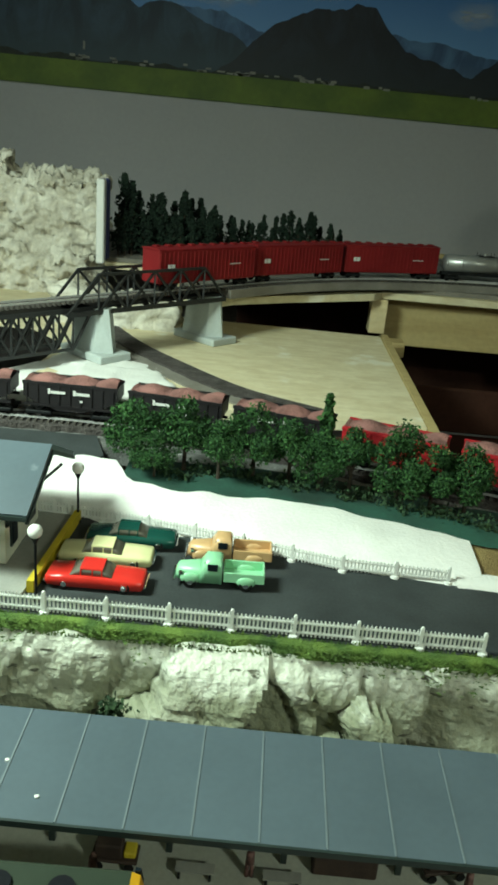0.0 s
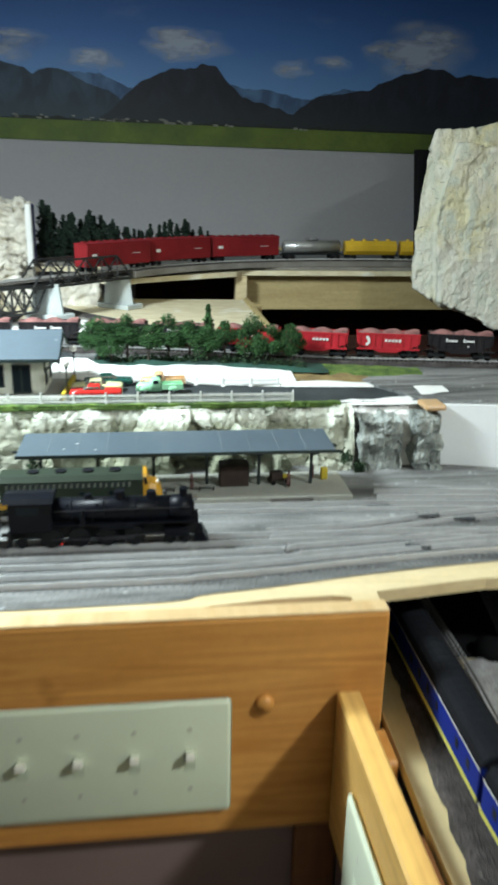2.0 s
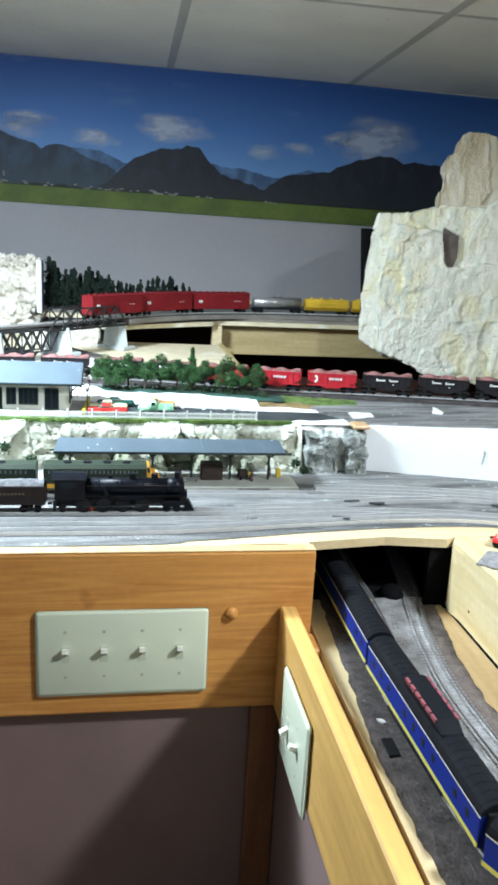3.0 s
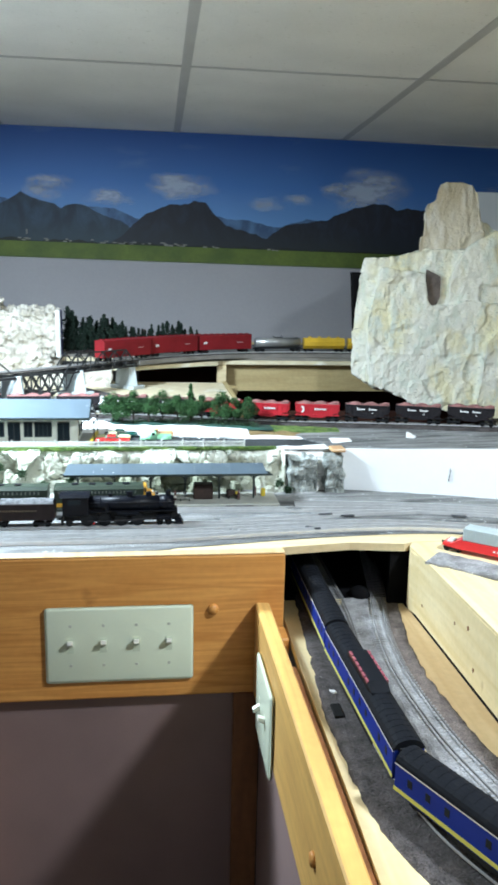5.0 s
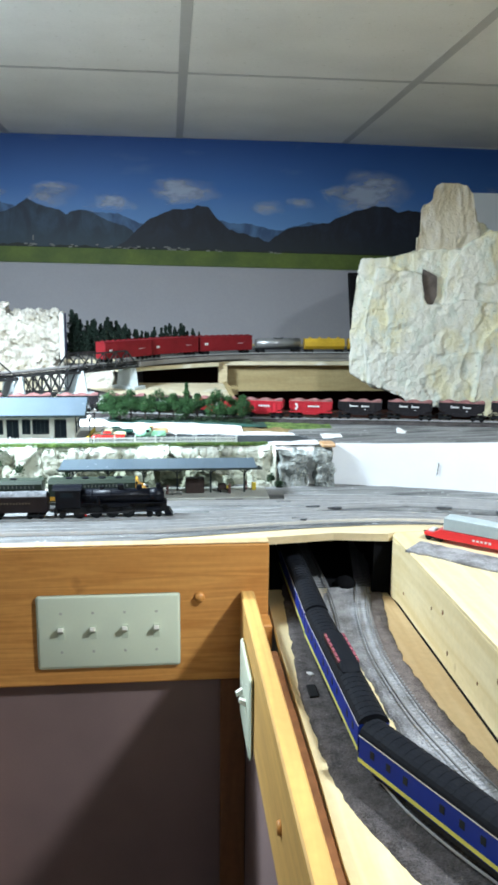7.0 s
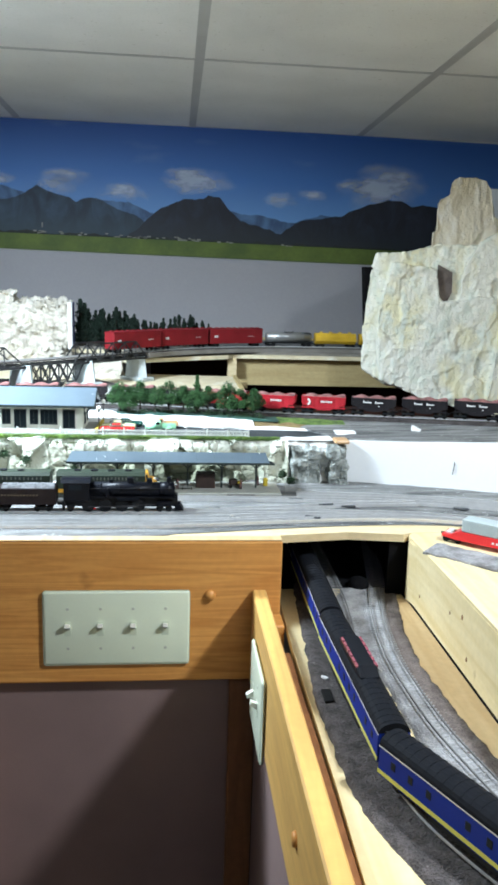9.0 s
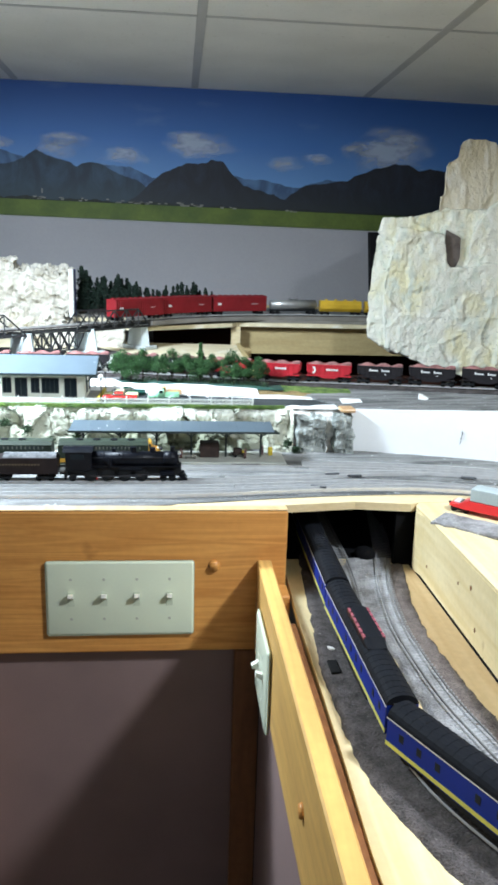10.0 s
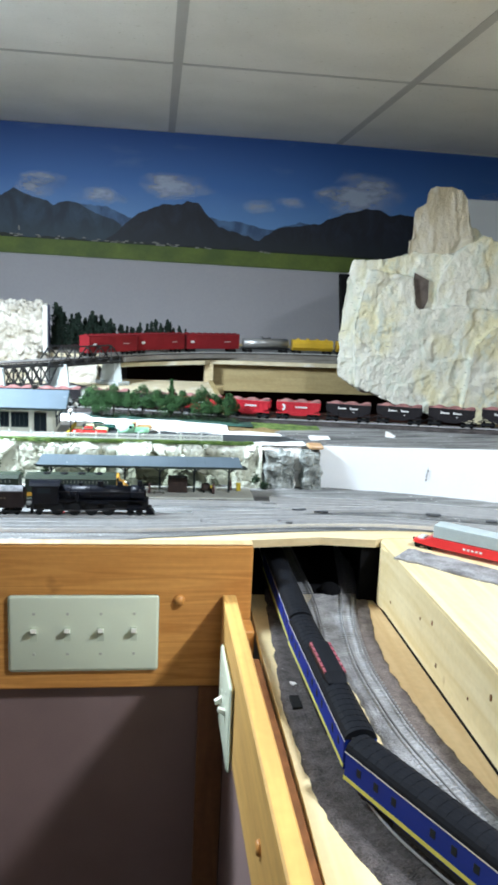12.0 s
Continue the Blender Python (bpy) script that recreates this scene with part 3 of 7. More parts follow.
M["bigrock"] = painted_rock("cream_plaster_rock", ((0.78, 0.77, 0.66), (0.75, 0.71, 0.47), (0.68, 0.71, 0.60), (0.36, 0.35, 0.28)), cracks=0.665, streaks=(1.3, 1.3, 0.8), splits=(1, 1, 4.2))
M["spire"] = painted_rock("tan_plaster_rock", ((0.64, 0.585, 0.45), (0.54, 0.475, 0.33), (0.68, 0.64, 0.54), (0.40, 0.35, 0.26)), cracks=0.70, streaks=(1.6, 1.6, 0.5), splits=(1, 1, 2.0))
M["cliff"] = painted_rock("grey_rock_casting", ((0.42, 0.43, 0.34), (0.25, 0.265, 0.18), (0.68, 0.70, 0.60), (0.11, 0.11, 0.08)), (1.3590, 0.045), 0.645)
M["pine"].node_tree.nodes["Noise Texture"].inputs["Distortion"].default_value = 2.4
for key in ("oxide", "iron", "tyre", "carroof", "black", "brownvoid", "black_loco", "asphalt", "tunnel", "window", "louvre"):
    M[key].node_tree.nodes["Principled BSDF"].inputs["Specular IOR Level"].default_value = 0.12


# ---- mesh helpers ----
def bm_new():
    return bmesh.new()


def box(bm, x0, x1, y0, y1, z0, z1):
    v = [bm.verts.new((x, y, z)) for x in (x0, x1) for y in (y0, y1) for z in (z0, z1)]
    for f in ((0, 1, 3, 2), (4, 6, 7, 5), (0, 4, 5, 1), (2, 3, 7, 6), (0, 2, 6, 4), (1, 5, 7, 3)):
        bm.faces.new([v[i] for i in f])
    return v


def rbox(bm, x0, x1, y0, y1, z0, z1, r, seg=2):
    v = box(bm, x0, x1, y0, y1, z0, z1)
    es = {e for q in v for e in q.link_edges}
    bmesh.ops.bevel(bm, geom=list(es), offset=r, segments=seg, affect="EDGES", profile=0.5)


def cyl(bm, centre, axis, r, h, seg=12, r2=None):
    m = Matrix.Translation(centre) @ Vector((0, 0, 1)).rotation_difference(Vector(axis)).to_matrix().to_4x4()
    bmesh.ops.create_cone(bm, cap_ends=True, segments=seg, radius1=r, radius2=r if r2 is None else r2, depth=h, matrix=m)


def ball(bm, centre, r, sub=2, squash=(1, 1, 1)):
    bmesh.ops.create_icosphere(bm, subdivisions=sub, radius=r, matrix=Matrix.Translation(centre) @ Matrix.Diagonal((*squash, 1)))


def prism(bm, poly, axis, a, b):
    """poly in the plane across the axis ('x': y,z; 'y': x,z; 'z': x,y), from a to b along it."""
    def at(p, w):
        return {"x": (w, p[0], p[1]), "y": (p[0], w, p[1]), "z": (p[0], p[1], w)}[axis]
    lo, hi = [bm.verts.new(at(p, a)) for p in poly], [bm.verts.new(at(p, b)) for p in poly]
    bm.faces.new(lo)
    bm.faces.new(hi[::-1])
    for i in range(len(poly)):
        j = (i + 1) % len(poly)
        bm.faces.new((lo[j], lo[i], hi[i], hi[j]))


def beam(bm, a, b, w, h=None):
    """A square bar from a to b."""
    a, b = Vector(a), Vector(b)
    d = b - a
    q = d.to_track_quat("X", "Z").to_matrix()
    h = h or w
    vs = []
    for s in (0, 1):
        for y, z in ((-w / 2, -h / 2), (w / 2, -h / 2), (w / 2, h / 2), (-w / 2, h / 2)):
            vs.append(bm.verts.new(a + d * s + q @ Vector((0, y, z))))
    for f in ((0, 3, 2, 1), (4, 5, 6, 7), (0, 1, 5, 4), (1, 2, 6, 5), (2, 3, 7, 6), (3, 0, 4, 7)):
        bm.faces.new([vs[i] for i in f])


def mesh_of(name, bm, material, smooth=False):
    bmesh.ops.recalc_face_normals(bm, faces=bm.faces[:])
    me = bpy.data.meshes.new(name)
    bm.to_mesh(me)
    bm.free()
    me.materials.append(material)
    if smooth:
        me.polygons.foreach_set("use_smooth", [True] * len(me.polygons))
    return me


def part(name, bm, material, parent=None, label="", smooth=False, category=""):
    ob = new(name, mesh_of(name, bm, material, smooth))
    if parent:
        ob.parent = parent
    return tagged(ob, label, category)


def thing(name, label, category, m=None, group=""):
    ob = new(name)
    ob.empty_display_size = 0.01
    if m is not None:
        ob.matrix_basis = m
    return tagged(ob, label, category, group)


def solid(name, label, category, bm, material, smooth=False, kind="", group=""):
    return tagged(part(name, bm, material, None, "", smooth), label, category, group, kind)


def smooth_line(points, step=0.01):
    """Catmull-Rom through the points, resampled at even steps."""
    p = [Vector(q) for q in points]
    p = [2 * p[0] - p[1], *p, 2 * p[-1] - p[-2]]
    out = []
    for i in range(1, len(p) - 2):
        a, b, c, d = p[i - 1:i + 3]
        n = max(2, int((c - b).length / step))
        for k in range(n):
            t = k / n
            out.append(0.5 * ((2 * b) + (c - a) * t + (2 * a - 5 * b + 4 * c - d) * t * t + (3 * b - a - 3 * c + d) * t ** 3))
    out.append(p[-2])
    return out


def ribbon(bm, line, left, right, z0, z1, ragged=0.0):
    """A strip of box section along a line: between two sideways offsets and two heights over it."""
    rows = []
    for i, q in enumerate(line):
        d = (line[min(i + 1, len(line) - 1)] - line[max(i - 1, 0)]).normalized()
        side = Vector((-d.y, d.x, 0)).normalized()
        a, b = (ragged * noise.fractal(Vector((q.x * 60, q.y * 60, w)), 1, 2, 3) for w in (0.0, 9.0))
        rows.append([bm.verts.new(q + side * s + Vector((0, 0, z))) for s, z in ((left + a, z0), (right + b, z0), (right + b, z1), (left + a, z1))])
    for a, b in zip(rows, rows[1:]):
        for k in range(4):
            bm.faces.new((a[k], a[(k + 1) % 4], b[(k + 1) % 4], b[k]))
    bm.faces.new(rows[0][::-1])
    bm.faces.new(rows[-1])


def along(line, s):
    """The place and heading on a line at s metres from its start."""
    for a, b in zip(line, line[1:]):
        d = (b - a).length
        if s <= d:
            return a.lerp(b, s / d), math.atan2(b.y - a.y, b.x - a.x)
        s -= d
    return line[-1], math.atan2(line[-1].y - line[-2].y, line[-1].x - line[-2].x)


def length(line):
    return sum((b - a).length for a, b in zip(line, line[1:]))


RAIL_TOP = 0.0062


def track(points, label, ballast=None, width=0.022, tie="tie", rise=0.0040):
    """Two rails on closely laid ties; the line lies at the foot of the ties."""
    line = smooth_line(points)
    t = thing("track", label, "railway track")
    for off in (-0.0083, 0.0083):
        b2 = bm_new()
        ribbon(b2, line, off - 0.0006, off + 0.0006, 0.0008 if tie == "yardtie" else 0.0040, RAIL_TOP)
        part("rail", b2, M["dullrail" if tie == "dusttie" else "rail"], t)
    bm = bm_new()
    box(bm, -0.0013, 0.0013, -0.0145, 0.0145, 0.0002, rise)
    shape = mesh_of("sleeper", bm, M[tie])
    rest = bm_new()
    s, total, count = 0.0, length(line), 0
    while s < total:
        q, a = along(line, s)
        m = Matrix.Translation(q) @ Matrix.Rotation(a, 4, "Z")
        if -0.45 < q.x < 0.90 and q.y > -0.56 and count < 290:
            ob = new("sleeper", shape)
            ob.parent, ob.matrix_basis = t, m
            count += 1
        else:
            for v in box(rest, -0.0013, 0.0013, -0.0145, 0.0145, 0.0002, rise):
                v.co = m @ v.co
        s += 0.0068
    if len(rest.verts):
        tagged(part("far_sleeper", rest, M[tie], t), kind="stuff")
    if ballast:
        b3 = bm_new()
        ribbon(b3, line, -width, width, -0.004, 0.0016, 0.004)
        part("ballast_bed", b3, ballast, t)
    return line


def rocky(name, label, category, boxes, material, voxel=0.008, amp=0.012, freq=22.0, strata=(1, 1, 1), seed=0.0, fine=0.35, parent=None, smooth=False, shear=0.0, pivot=0.0, facet=0.0, cells=24.0, lumps=0.0):
    """Overlapping blocks fused into one mass and broken up into a rough rock face."""
    bm = bm_new()
    for b in boxes:
        if callable(b):
            b(bm)
        else:
            box(bm, *b)
    for v in bm.verts:
        v.co.x += shear * max(0.0, v.co.y - pivot)
    bmesh.ops.recalc_face_normals(bm, faces=bm.faces[:])
    me = bpy.data.meshes.new("rough")
    bm.to_mesh(me)
    bm.free()
    tmp = new("rough", me)
    rm = tmp.modifiers.new("fuse", "REMESH")
    rm.mode, rm.voxel_size = "VOXEL", voxel
    dg = bpy.context.evaluated_depsgraph_get()
    got = bpy.data.meshes.new_from_object(tmp.evaluated_get(dg))
    bpy.data.objects.remove(tmp)
    co = np.empty(len(got.vertices) * 3, "f")
    no = np.empty(len(got.vertices) * 3, "f")
    got.vertices.foreach_get("co", co)
    got.vertices.foreach_get("normal", no)
    co, no = co.reshape(-1, 3), no.reshape(-1, 3)
    off = Vector((seed, seed * 1.7, -seed))
    for i in range(len(co)):
        p = Vector((co[i][0] * strata[0], co[i][1] * strata[1], co[i][2] * strata[2]))
        cell = noise.cell(p * freq * 1.1 + off)
        d = noise.fractal(p * freq + off, 1.0, 2.1, 4) + 0.7 * (cell - 0.5)
        d += fine * noise.ridged_multi_fractal(p * freq * 3 + off, 1.0, 2.0, 3, 1.0, 2.0) - fine
        move = amp * d
        if facet:
            f = noise.voronoi(p * cells + off)[1][0]
            tilt = noise.cell_vector(f * 3.7)
            move += facet * (noise.cell(f * 5.3) - 0.5 + 0.9 * (p * cells + off - f).dot(tilt - Vector((0.5, 0.5, 0.5))))
        if lumps:
            q = p * cells + off + 0.5 * noise.noise_vector(p * cells * 0.8)
            near, far, *_ = noise.voronoi(q)[0]
            move += lumps * (min(1.0, (far - near) * 2.2) ** 0.6 - 0.6 + 0.5 * noise.cell(noise.voronoi(q)[1][0] * 5.3))
        co[i] += no[i] * move
    got.vertices.foreach_set("co", co.ravel())
    got.update()
    got.materials.clear()
    got.materials.append(material)
    got.polygons.foreach_set("use_smooth", [smooth] * len(got.polygons))
    ob = new(name, got)
    got.name = name
    if parent:
        ob.parent = parent
    return tagged(ob, label, category)


# ---- room ----
WALL_Y, CEIL = 1.905, 2.217
bm = bm_new()
box(bm, -2.6, 2.9, -2.9, 2.1, -0.05, 0.0)
solid("floor", "dark carpeted floor of the basement room", "floor", bm, M["floor"], kind="structure")
for name, b in (("wall_north", (-2.6, 2.9, WALL_Y, WALL_Y + 0.1, 0, CEIL + 0.05)), ("wall_south", (-2.6, 2.9, -2.9, -2.8, 0, CEIL + 0.05)),
                ("wall_west", (-2.7, -2.6, -2.9, 2.005, 0, CEIL + 0.05)), ("wall_east", (2.9, 3.0, -2.9, 2.005, 0, CEIL + 0.05))):
    bm = bm_new()
    box(bm, *b)
    solid(name, "plain painted wall of the train room", "wall", bm, M["wall"], kind="structure")

# suspended ceiling: tiles sunk a little into a metal grid
LINES_X = [0.235 + 0.615 * k for k in range(-5, 5)]
LINES_Y = [1.054 + 1.22 * k for k in range(-4, 2)]
bm = bm_new()
for x in LINES_X:
    for y in LINES_Y:
        x1, y1 = x + 0.605, y + 1.21
        if x1 > -2.6 and x < 2.9:
            box(bm, max(x + 0.004, -2.59), min(x1, 2.89), max(y + 0.004, -2.79), min(y1, WALL_Y - 0.003), CEIL, CEIL + 0.02)
ceiling = solid("ceiling", "suspended ceiling of pale mineral tiles", "ceiling", bm, M["tile"], kind="structure")
bm = bm_new()
for x in LINES_X:
    if -2.6 < x < 2.9:
        box(bm, x - 0.012, x + 0.012, -2.79, WALL_Y - 0.003, CEIL - 0.0012, CEIL + 0.012)
for y in LINES_Y:
    if y < WALL_Y:
        box(bm, -2.59, 2.89, y - 0.006, y + 0.006, CEIL - 0.0008, CEIL + 0.013)
part("ceiling_grid", bm, M["grid"], ceiling, "grey metal ceiling grid")
bm = bm_new()
box(bm, -2.6, 2.9, -2.9, WALL_Y, CEIL + 0.03, CEIL + 0.06)
part("ceiling_deck", bm, M["black"], ceiling)

# unseen drum, open below, added to limit how far the aisle lamp reaches
shade = thing("lamp_cutoff_drum", "round white drum added round the aisle lamp to limit its spread", "ceiling lamp", pose(0.98, -0.66, 0))
bm = bm_new()
for r0, r1 in ((0.200, 0.203),):
    ring = [[bm.verts.new((r * math.cos(a), r * math.sin(a), z)) for r, z in ((r0, 2.165), (r1, 2.165), (r1, CEIL - 0.004), (r0, CEIL - 0.004))] for a in np.linspace(0, 2 * math.pi, 49)[:-1]]
    for k in range(48):
        a, b = ring[k], ring[(k + 1) % 48]
        for i in range(4):
            bm.faces.new((a[i], b[i], b[(i + 1) % 4], a[(i + 1) % 4]))
part("shade", bm, M["wall"], shade, "", True)
bm = bm_new()
cyl(bm, (0, 0, CEIL - 0.008), (0, 0, 1), 0.19, 0.006, 40)
part("drum_cap", bm, M["wall"], shade)

# mural: printed sheet with sky, ranges, meadow
MURAL_Z = 1.755
mural = thing("mural", "printed mountain mural with blue sky and green meadow", "mural")
tagged(mural, kind="structure")
mural.matrix_basis = Matrix.Translation((0.9, 0, MURAL_Z)) @ Matrix.Rotation(math.radians(0.585), 4, "Y") @ Matrix.Translation((-0.9, 0, -MURAL_Z))
bm = bm_new()
box(bm, -2.55, 2.4, WALL_Y - 0.004, WALL_Y - 0.001, MURAL_Z + 0.002, CEIL - 0.002)
part("printed_sky", bm, M["sky"], mural)


def ridge(name, peaks, base, material, y, rough, seed):
    """A printed range: its skyline runs through the peaks, roughened in between."""
    bm = bm_new()
    xs = np.arange(-2.5, 2.38, 0.006)
    px, pz = [p[0] for p in peaks], [p[1] for p in peaks]
    tops = []
    for x in xs:
        h = np.interp(x, px, pz) + rough * noise.fractal(Vector((x * 13, seed, 0)), 0.75, 2.0, 6)
        tops.append(max(h, base + 0.004))
    low = [bm.verts.new((x, y, base)) for x in xs]
    up = [bm.verts.new((x, y, h)) for x, h in zip(xs, tops)]
    for i in range(len(xs) - 1):
        bm.faces.new((low[i], low[i + 1], up[i + 1], up[i]))
    return part(name, bm, material, mural)


ridge("far_range", [(-2.5, 1.96), (-0.6, 1.985), (-0.445, 1.973), (-0.36, 1.953), (-0.2, 1.93), (-0.094, 1.94), (0.005, 1.939), (0.045, 1.921), (0.085, 1.905), (0.2, 1.90), (0.39, 1.925), (0.452, 1.915), (0.504, 1.914), (0.556, 1.902), (0.599, 1.89), (0.65, 1.905), (0.712, 1.924), (0.764, 1.923), (0.9, 1.92), (2.4, 1.95)], 1.81, M["mountain_far"], WALL_Y - 0.0050, 0.010, 3.0)
ridge("left_range", [(-2.5, 1.93), (-0.8, 1.95), (-0.6, 1.935), (-0.447, 1.926), (-0.408, 1.929), (-0.368, 1.953), (-0.319, 1.978), (-0.27, 1.963), (-0.222, 1.947), (-0.183, 1.935), (-0.143, 1.946), (-0.094, 1.94), (-0.045, 1.92), (0.03, 1.89), (0.10, 1.85), (0.2, 1.81), (2.4, 1.80)], 1.81, M["mountain_left"], WALL_Y - 0.0058, 0.009, 5.0)
ridge("near_range", [(-2.5, 1.80), (-0.02, 1.805), (0.036, 1.844), (0.076, 1.885), (0.116, 1.919), (0.166, 1.941), (0.226, 1.959), (0.297, 1.978), (0.338, 1.964), (0.369, 1.932), (0.411, 1.90), (0.454, 1.882), (0.517, 1.866), (0.569, 1.855), (0.62, 1.89), (0.681, 1.907), (0.764, 1.923), (0.847, 1.954), (0.909, 1.973), (0.971, 1.992), (1.035, 1.992), (1.079, 1.975), (1.165, 1.976), (1.4, 1.97), (1.8, 1.93), (2.4, 1.95)], 1.81, M["mountain"], WALL_Y - 0.0066, 0.011, 8.0)
ridge("tree_line", [(-2.5, 1.819), (-0.5, 1.822), (-0.2, 1.818), (0.1, 1.817), (0.6, 1.816), (2.4, 1.818)], 1.8095, M["tree_dot"], WALL_Y - 0.0071, 0.010, 21.0)
bm = bm_new()
box(bm, -2.5, 2.38, WALL_Y - 0.0084, WALL_Y - 0.0076, MURAL_Z, 1.811)
part("meadow", bm, M["meadow"], mural)
random.seed(11)
bm = bm_new()
for k in range(48):
    c = random.choice((-0.62, -0.323, -0.244, -0.155, -0.045, 0.006, 0.056, 0.056, 0.103, 0.188, 0.188, 0.239, 0.326, 0.394, 0.582))
    x = random.gauss(c, 0.014)
    z = 1.8115 + random.random() ** 2 * 0.010 - max(0, x) * 0.006
    w, h = random.uniform(0.008, 0.019), random.uniform(0.003, 0.0060)
    box(bm, x, x + w, WALL_Y - 0.0092, WALL_Y - 0.0088, z, z + h)
box(bm, -0.305, -0.300, WALL_Y - 0.0092, WALL_Y - 0.0088, 1.835, 1.852)
tagged(part("village_houses", bm, M["house_dot"], mural), kind="stuff")
for x, z, w, h in ((-0.21, 2.012, 0.26, 0.085), (-0.25, 1.980, 0.20, 0.085), (-0.024, 1.968, 0.28, 0.11), (0.24, 2.028, 0.42, 0.13), (0.563, 1.978, 0.20, 0.08), (0.68, 1.995, 0.18, 0.06), (0.95, 2.035, 0.44, 0.24), (0.81, 2.035, 0.18, 0.10), (-0.48, 2.00, 0.22, 0.06), (-0.8, 2.06, 0.25, 0.07), (1.5, 2.05, 0.35, 0.10)):
    bm = bm_new()
    v = [bm.verts.new((x + a * w, WALL_Y - 0.0042, z + b * h)) for a, b in ((-0.5, -0.5), (0.5, -0.5), (0.5, 0.5), (-0.5, 0.5))]
    bm.faces.new(v)
    part("cloud", bm, M["cloud"], mural)

bm = bm_new()
prism(bm, [(-2.5, 1.30), (2.4, 1.30), (2.4, MURAL_Z - 0.019), (-2.5, MURAL_Z + 0.031)], "y", WALL_Y - 0.016, WALL_Y - 0.002)
solid("backdrop_board", "plain grey painted board below the mural", "backdrop board", bm, M["greywall"], kind="structure")
bm = bm_new()
prism(bm, [(0.708, 1.724), (0.90, 1.724), (0.90, 1.50), (0.726, 1.50), (0.713, 1.66)], "y", 1.129, 1.160)
solid("rock_backing", "black foam backing at the edge of the cream rock", "foam board", bm, M["tunnel"])
bm = bm_new()
rbox(bm, 1.24, 1.75, 1.74, 1.75, 1.4605, 2.03, 0.002, 1)
solid("foam_sheet", "white foam sheet standing behind the cream rock", "foam board", bm, M["whiteboard"])

# ---- benchwork ----
bm = bm_new()
rbox(bm, -1.3, 0.3395, 0.0, 0.019, 1.088, 1.303, 0.003, 2)
fascia = solid("fascia_board", "varnished knotty pine fascia board of the layout", "fascia board", bm, M["pine"])
bm = bm_new()
rbox(bm, -1.3, 0.3390, 0.0008, 0.0185, 1.3032, 1.3052, 0.0008, 1)
part("top_edge", bm, M["ledgepine"], fascia, "pale raw pine top edge")
bm = bm_new()
box(bm, -1.3, 0.268, 0.014, 0.022, 0.0, 1.087)
solid("skirt_panel", "brown grey skirt panel under the pine fascia", "panel", bm, M["skirt"])
bm = bm_new()
rbox(bm, 0.268, 0.3075, 0.004, 0.044, 0.0, 1.0865, 0.002, 1)
solid("support_post", "dark stained wooden support post under the fascia", "post", bm, M["pinedark"])
bm = bm_new()
rbox(bm, -0.62, -0.106, -0.03, 0.012, 0.0, 1.062, 0.003, 2)
solid("cabinet_panel", "varnished pine cabinet panel below the fascia", "panel", bm, M["pine"])
bm = bm_new()
rbox(bm, -0.20, -0.104, -0.022, -0.001, 1.087, 1.187, 0.004, 2)
solid("throttle_holder", "black plastic box screwed to the pine fascia", "box", bm, M["iron"])
bm = bm_new()
cyl(bm, (0.236, -0.0025, 1.222), (0, -1, 0), 0.0085, 0.006, 20, 0.0068)
solid("wooden_plug", "round wooden plug in the pine fascia", "plug", bm, M["pine"], True)


def switch_plate(gangs, label, m, width, down=()):
    """A toggle switch plate facing -y, its corner at the bottom left."""
    t = thing("switch_plate", label, "switch plate", m)
    bm = bm_new()
    rbox(bm, 0, width, -0.0062, 0, 0, 0.1135, 0.0046, 4)
    part("cover_plate", bm, M["cover"], t, "pale green plastic cover plate", True)
    first = (width - (gangs - 1) * 0.046) / 2
    for k in range(gangs):
        x = first + 0.046 * k
        bm = bm_new()
        rbox(bm, x - 0.0052, x + 0.0052, -0.0065, -0.0050, 0.0457, 0.0677, 0.0006, 1)
        part("toggle_slot", bm, M["slot"], t)
        bm = bm_new()
        lever = [(-0.005, 0.0560), (-0.005, 0.0640), (-0.0145, 0.0675), (-0.0155, 0.0625)]
        prism(bm, [(y, 0.1134 - z) for y, z in lever] if k in down else lever, "x", x - 0.0036, x + 0.0036)
        part("toggle", bm, M["toggle"], t, "pale plastic toggle")
        for z in (0.0267, 0.0867):
            bm = bm_new()
            cyl(bm, (x, -0.0060, z), (0, -1, 0), 0.0026, 0.0012, 12, 0.0020)
            part("screw", bm, M["screw"], t)
    return t


switch_plate(4, "pale green four-gang toggle switch plate on the fascia", pose(0, 0, 1.118), 0.208)

# side panel with its own switch plate
PANEL = Matrix.Translation((0.297, 0.0, 0)) @ Matrix.Rotation(math.atan2(0.002, 0.56), 4, "Z")
bm = bm_new()
rbox(bm, 0.0, 0.020, -1.6, -0.0015, 1.088, 1.231, 0.002, 1)
bm.transform(PANEL)
solid("pine_side_board", "varnished pine side panel running out from the fascia", "fascia board", bm, M["pineyellow"])
bm = bm_new()
cyl(bm, (-0.0015, -0.425, 1.160), (-1, 0, 0), 0.0080, 0.004, 20, 0.0065)
bm.transform(PANEL)
solid("wooden_plug", "round wooden plug in the pine side panel", "plug", bm, M["pine"], True)
bm = bm_new()
box(bm, 0.011, 0.017, -1.6, 0.003, 0.0, 1.0872)
bm.transform(PANEL)
solid("side_skirt", "brown grey skirt panel under the side panel", "panel", bm, M["skirt"])
switch_plate(2, "pale green double toggle switch plate on the side panel", PANEL @ pose(-0.0005, -0.072, 1.077, 0, 0, -90), 0.122, (0,))
bm = bm_new()
rbox(bm, 0.0285, 0.0395, -1.5, -0.120, 1.13, 1.192, 0.002, 1)
bm.transform(PANEL)
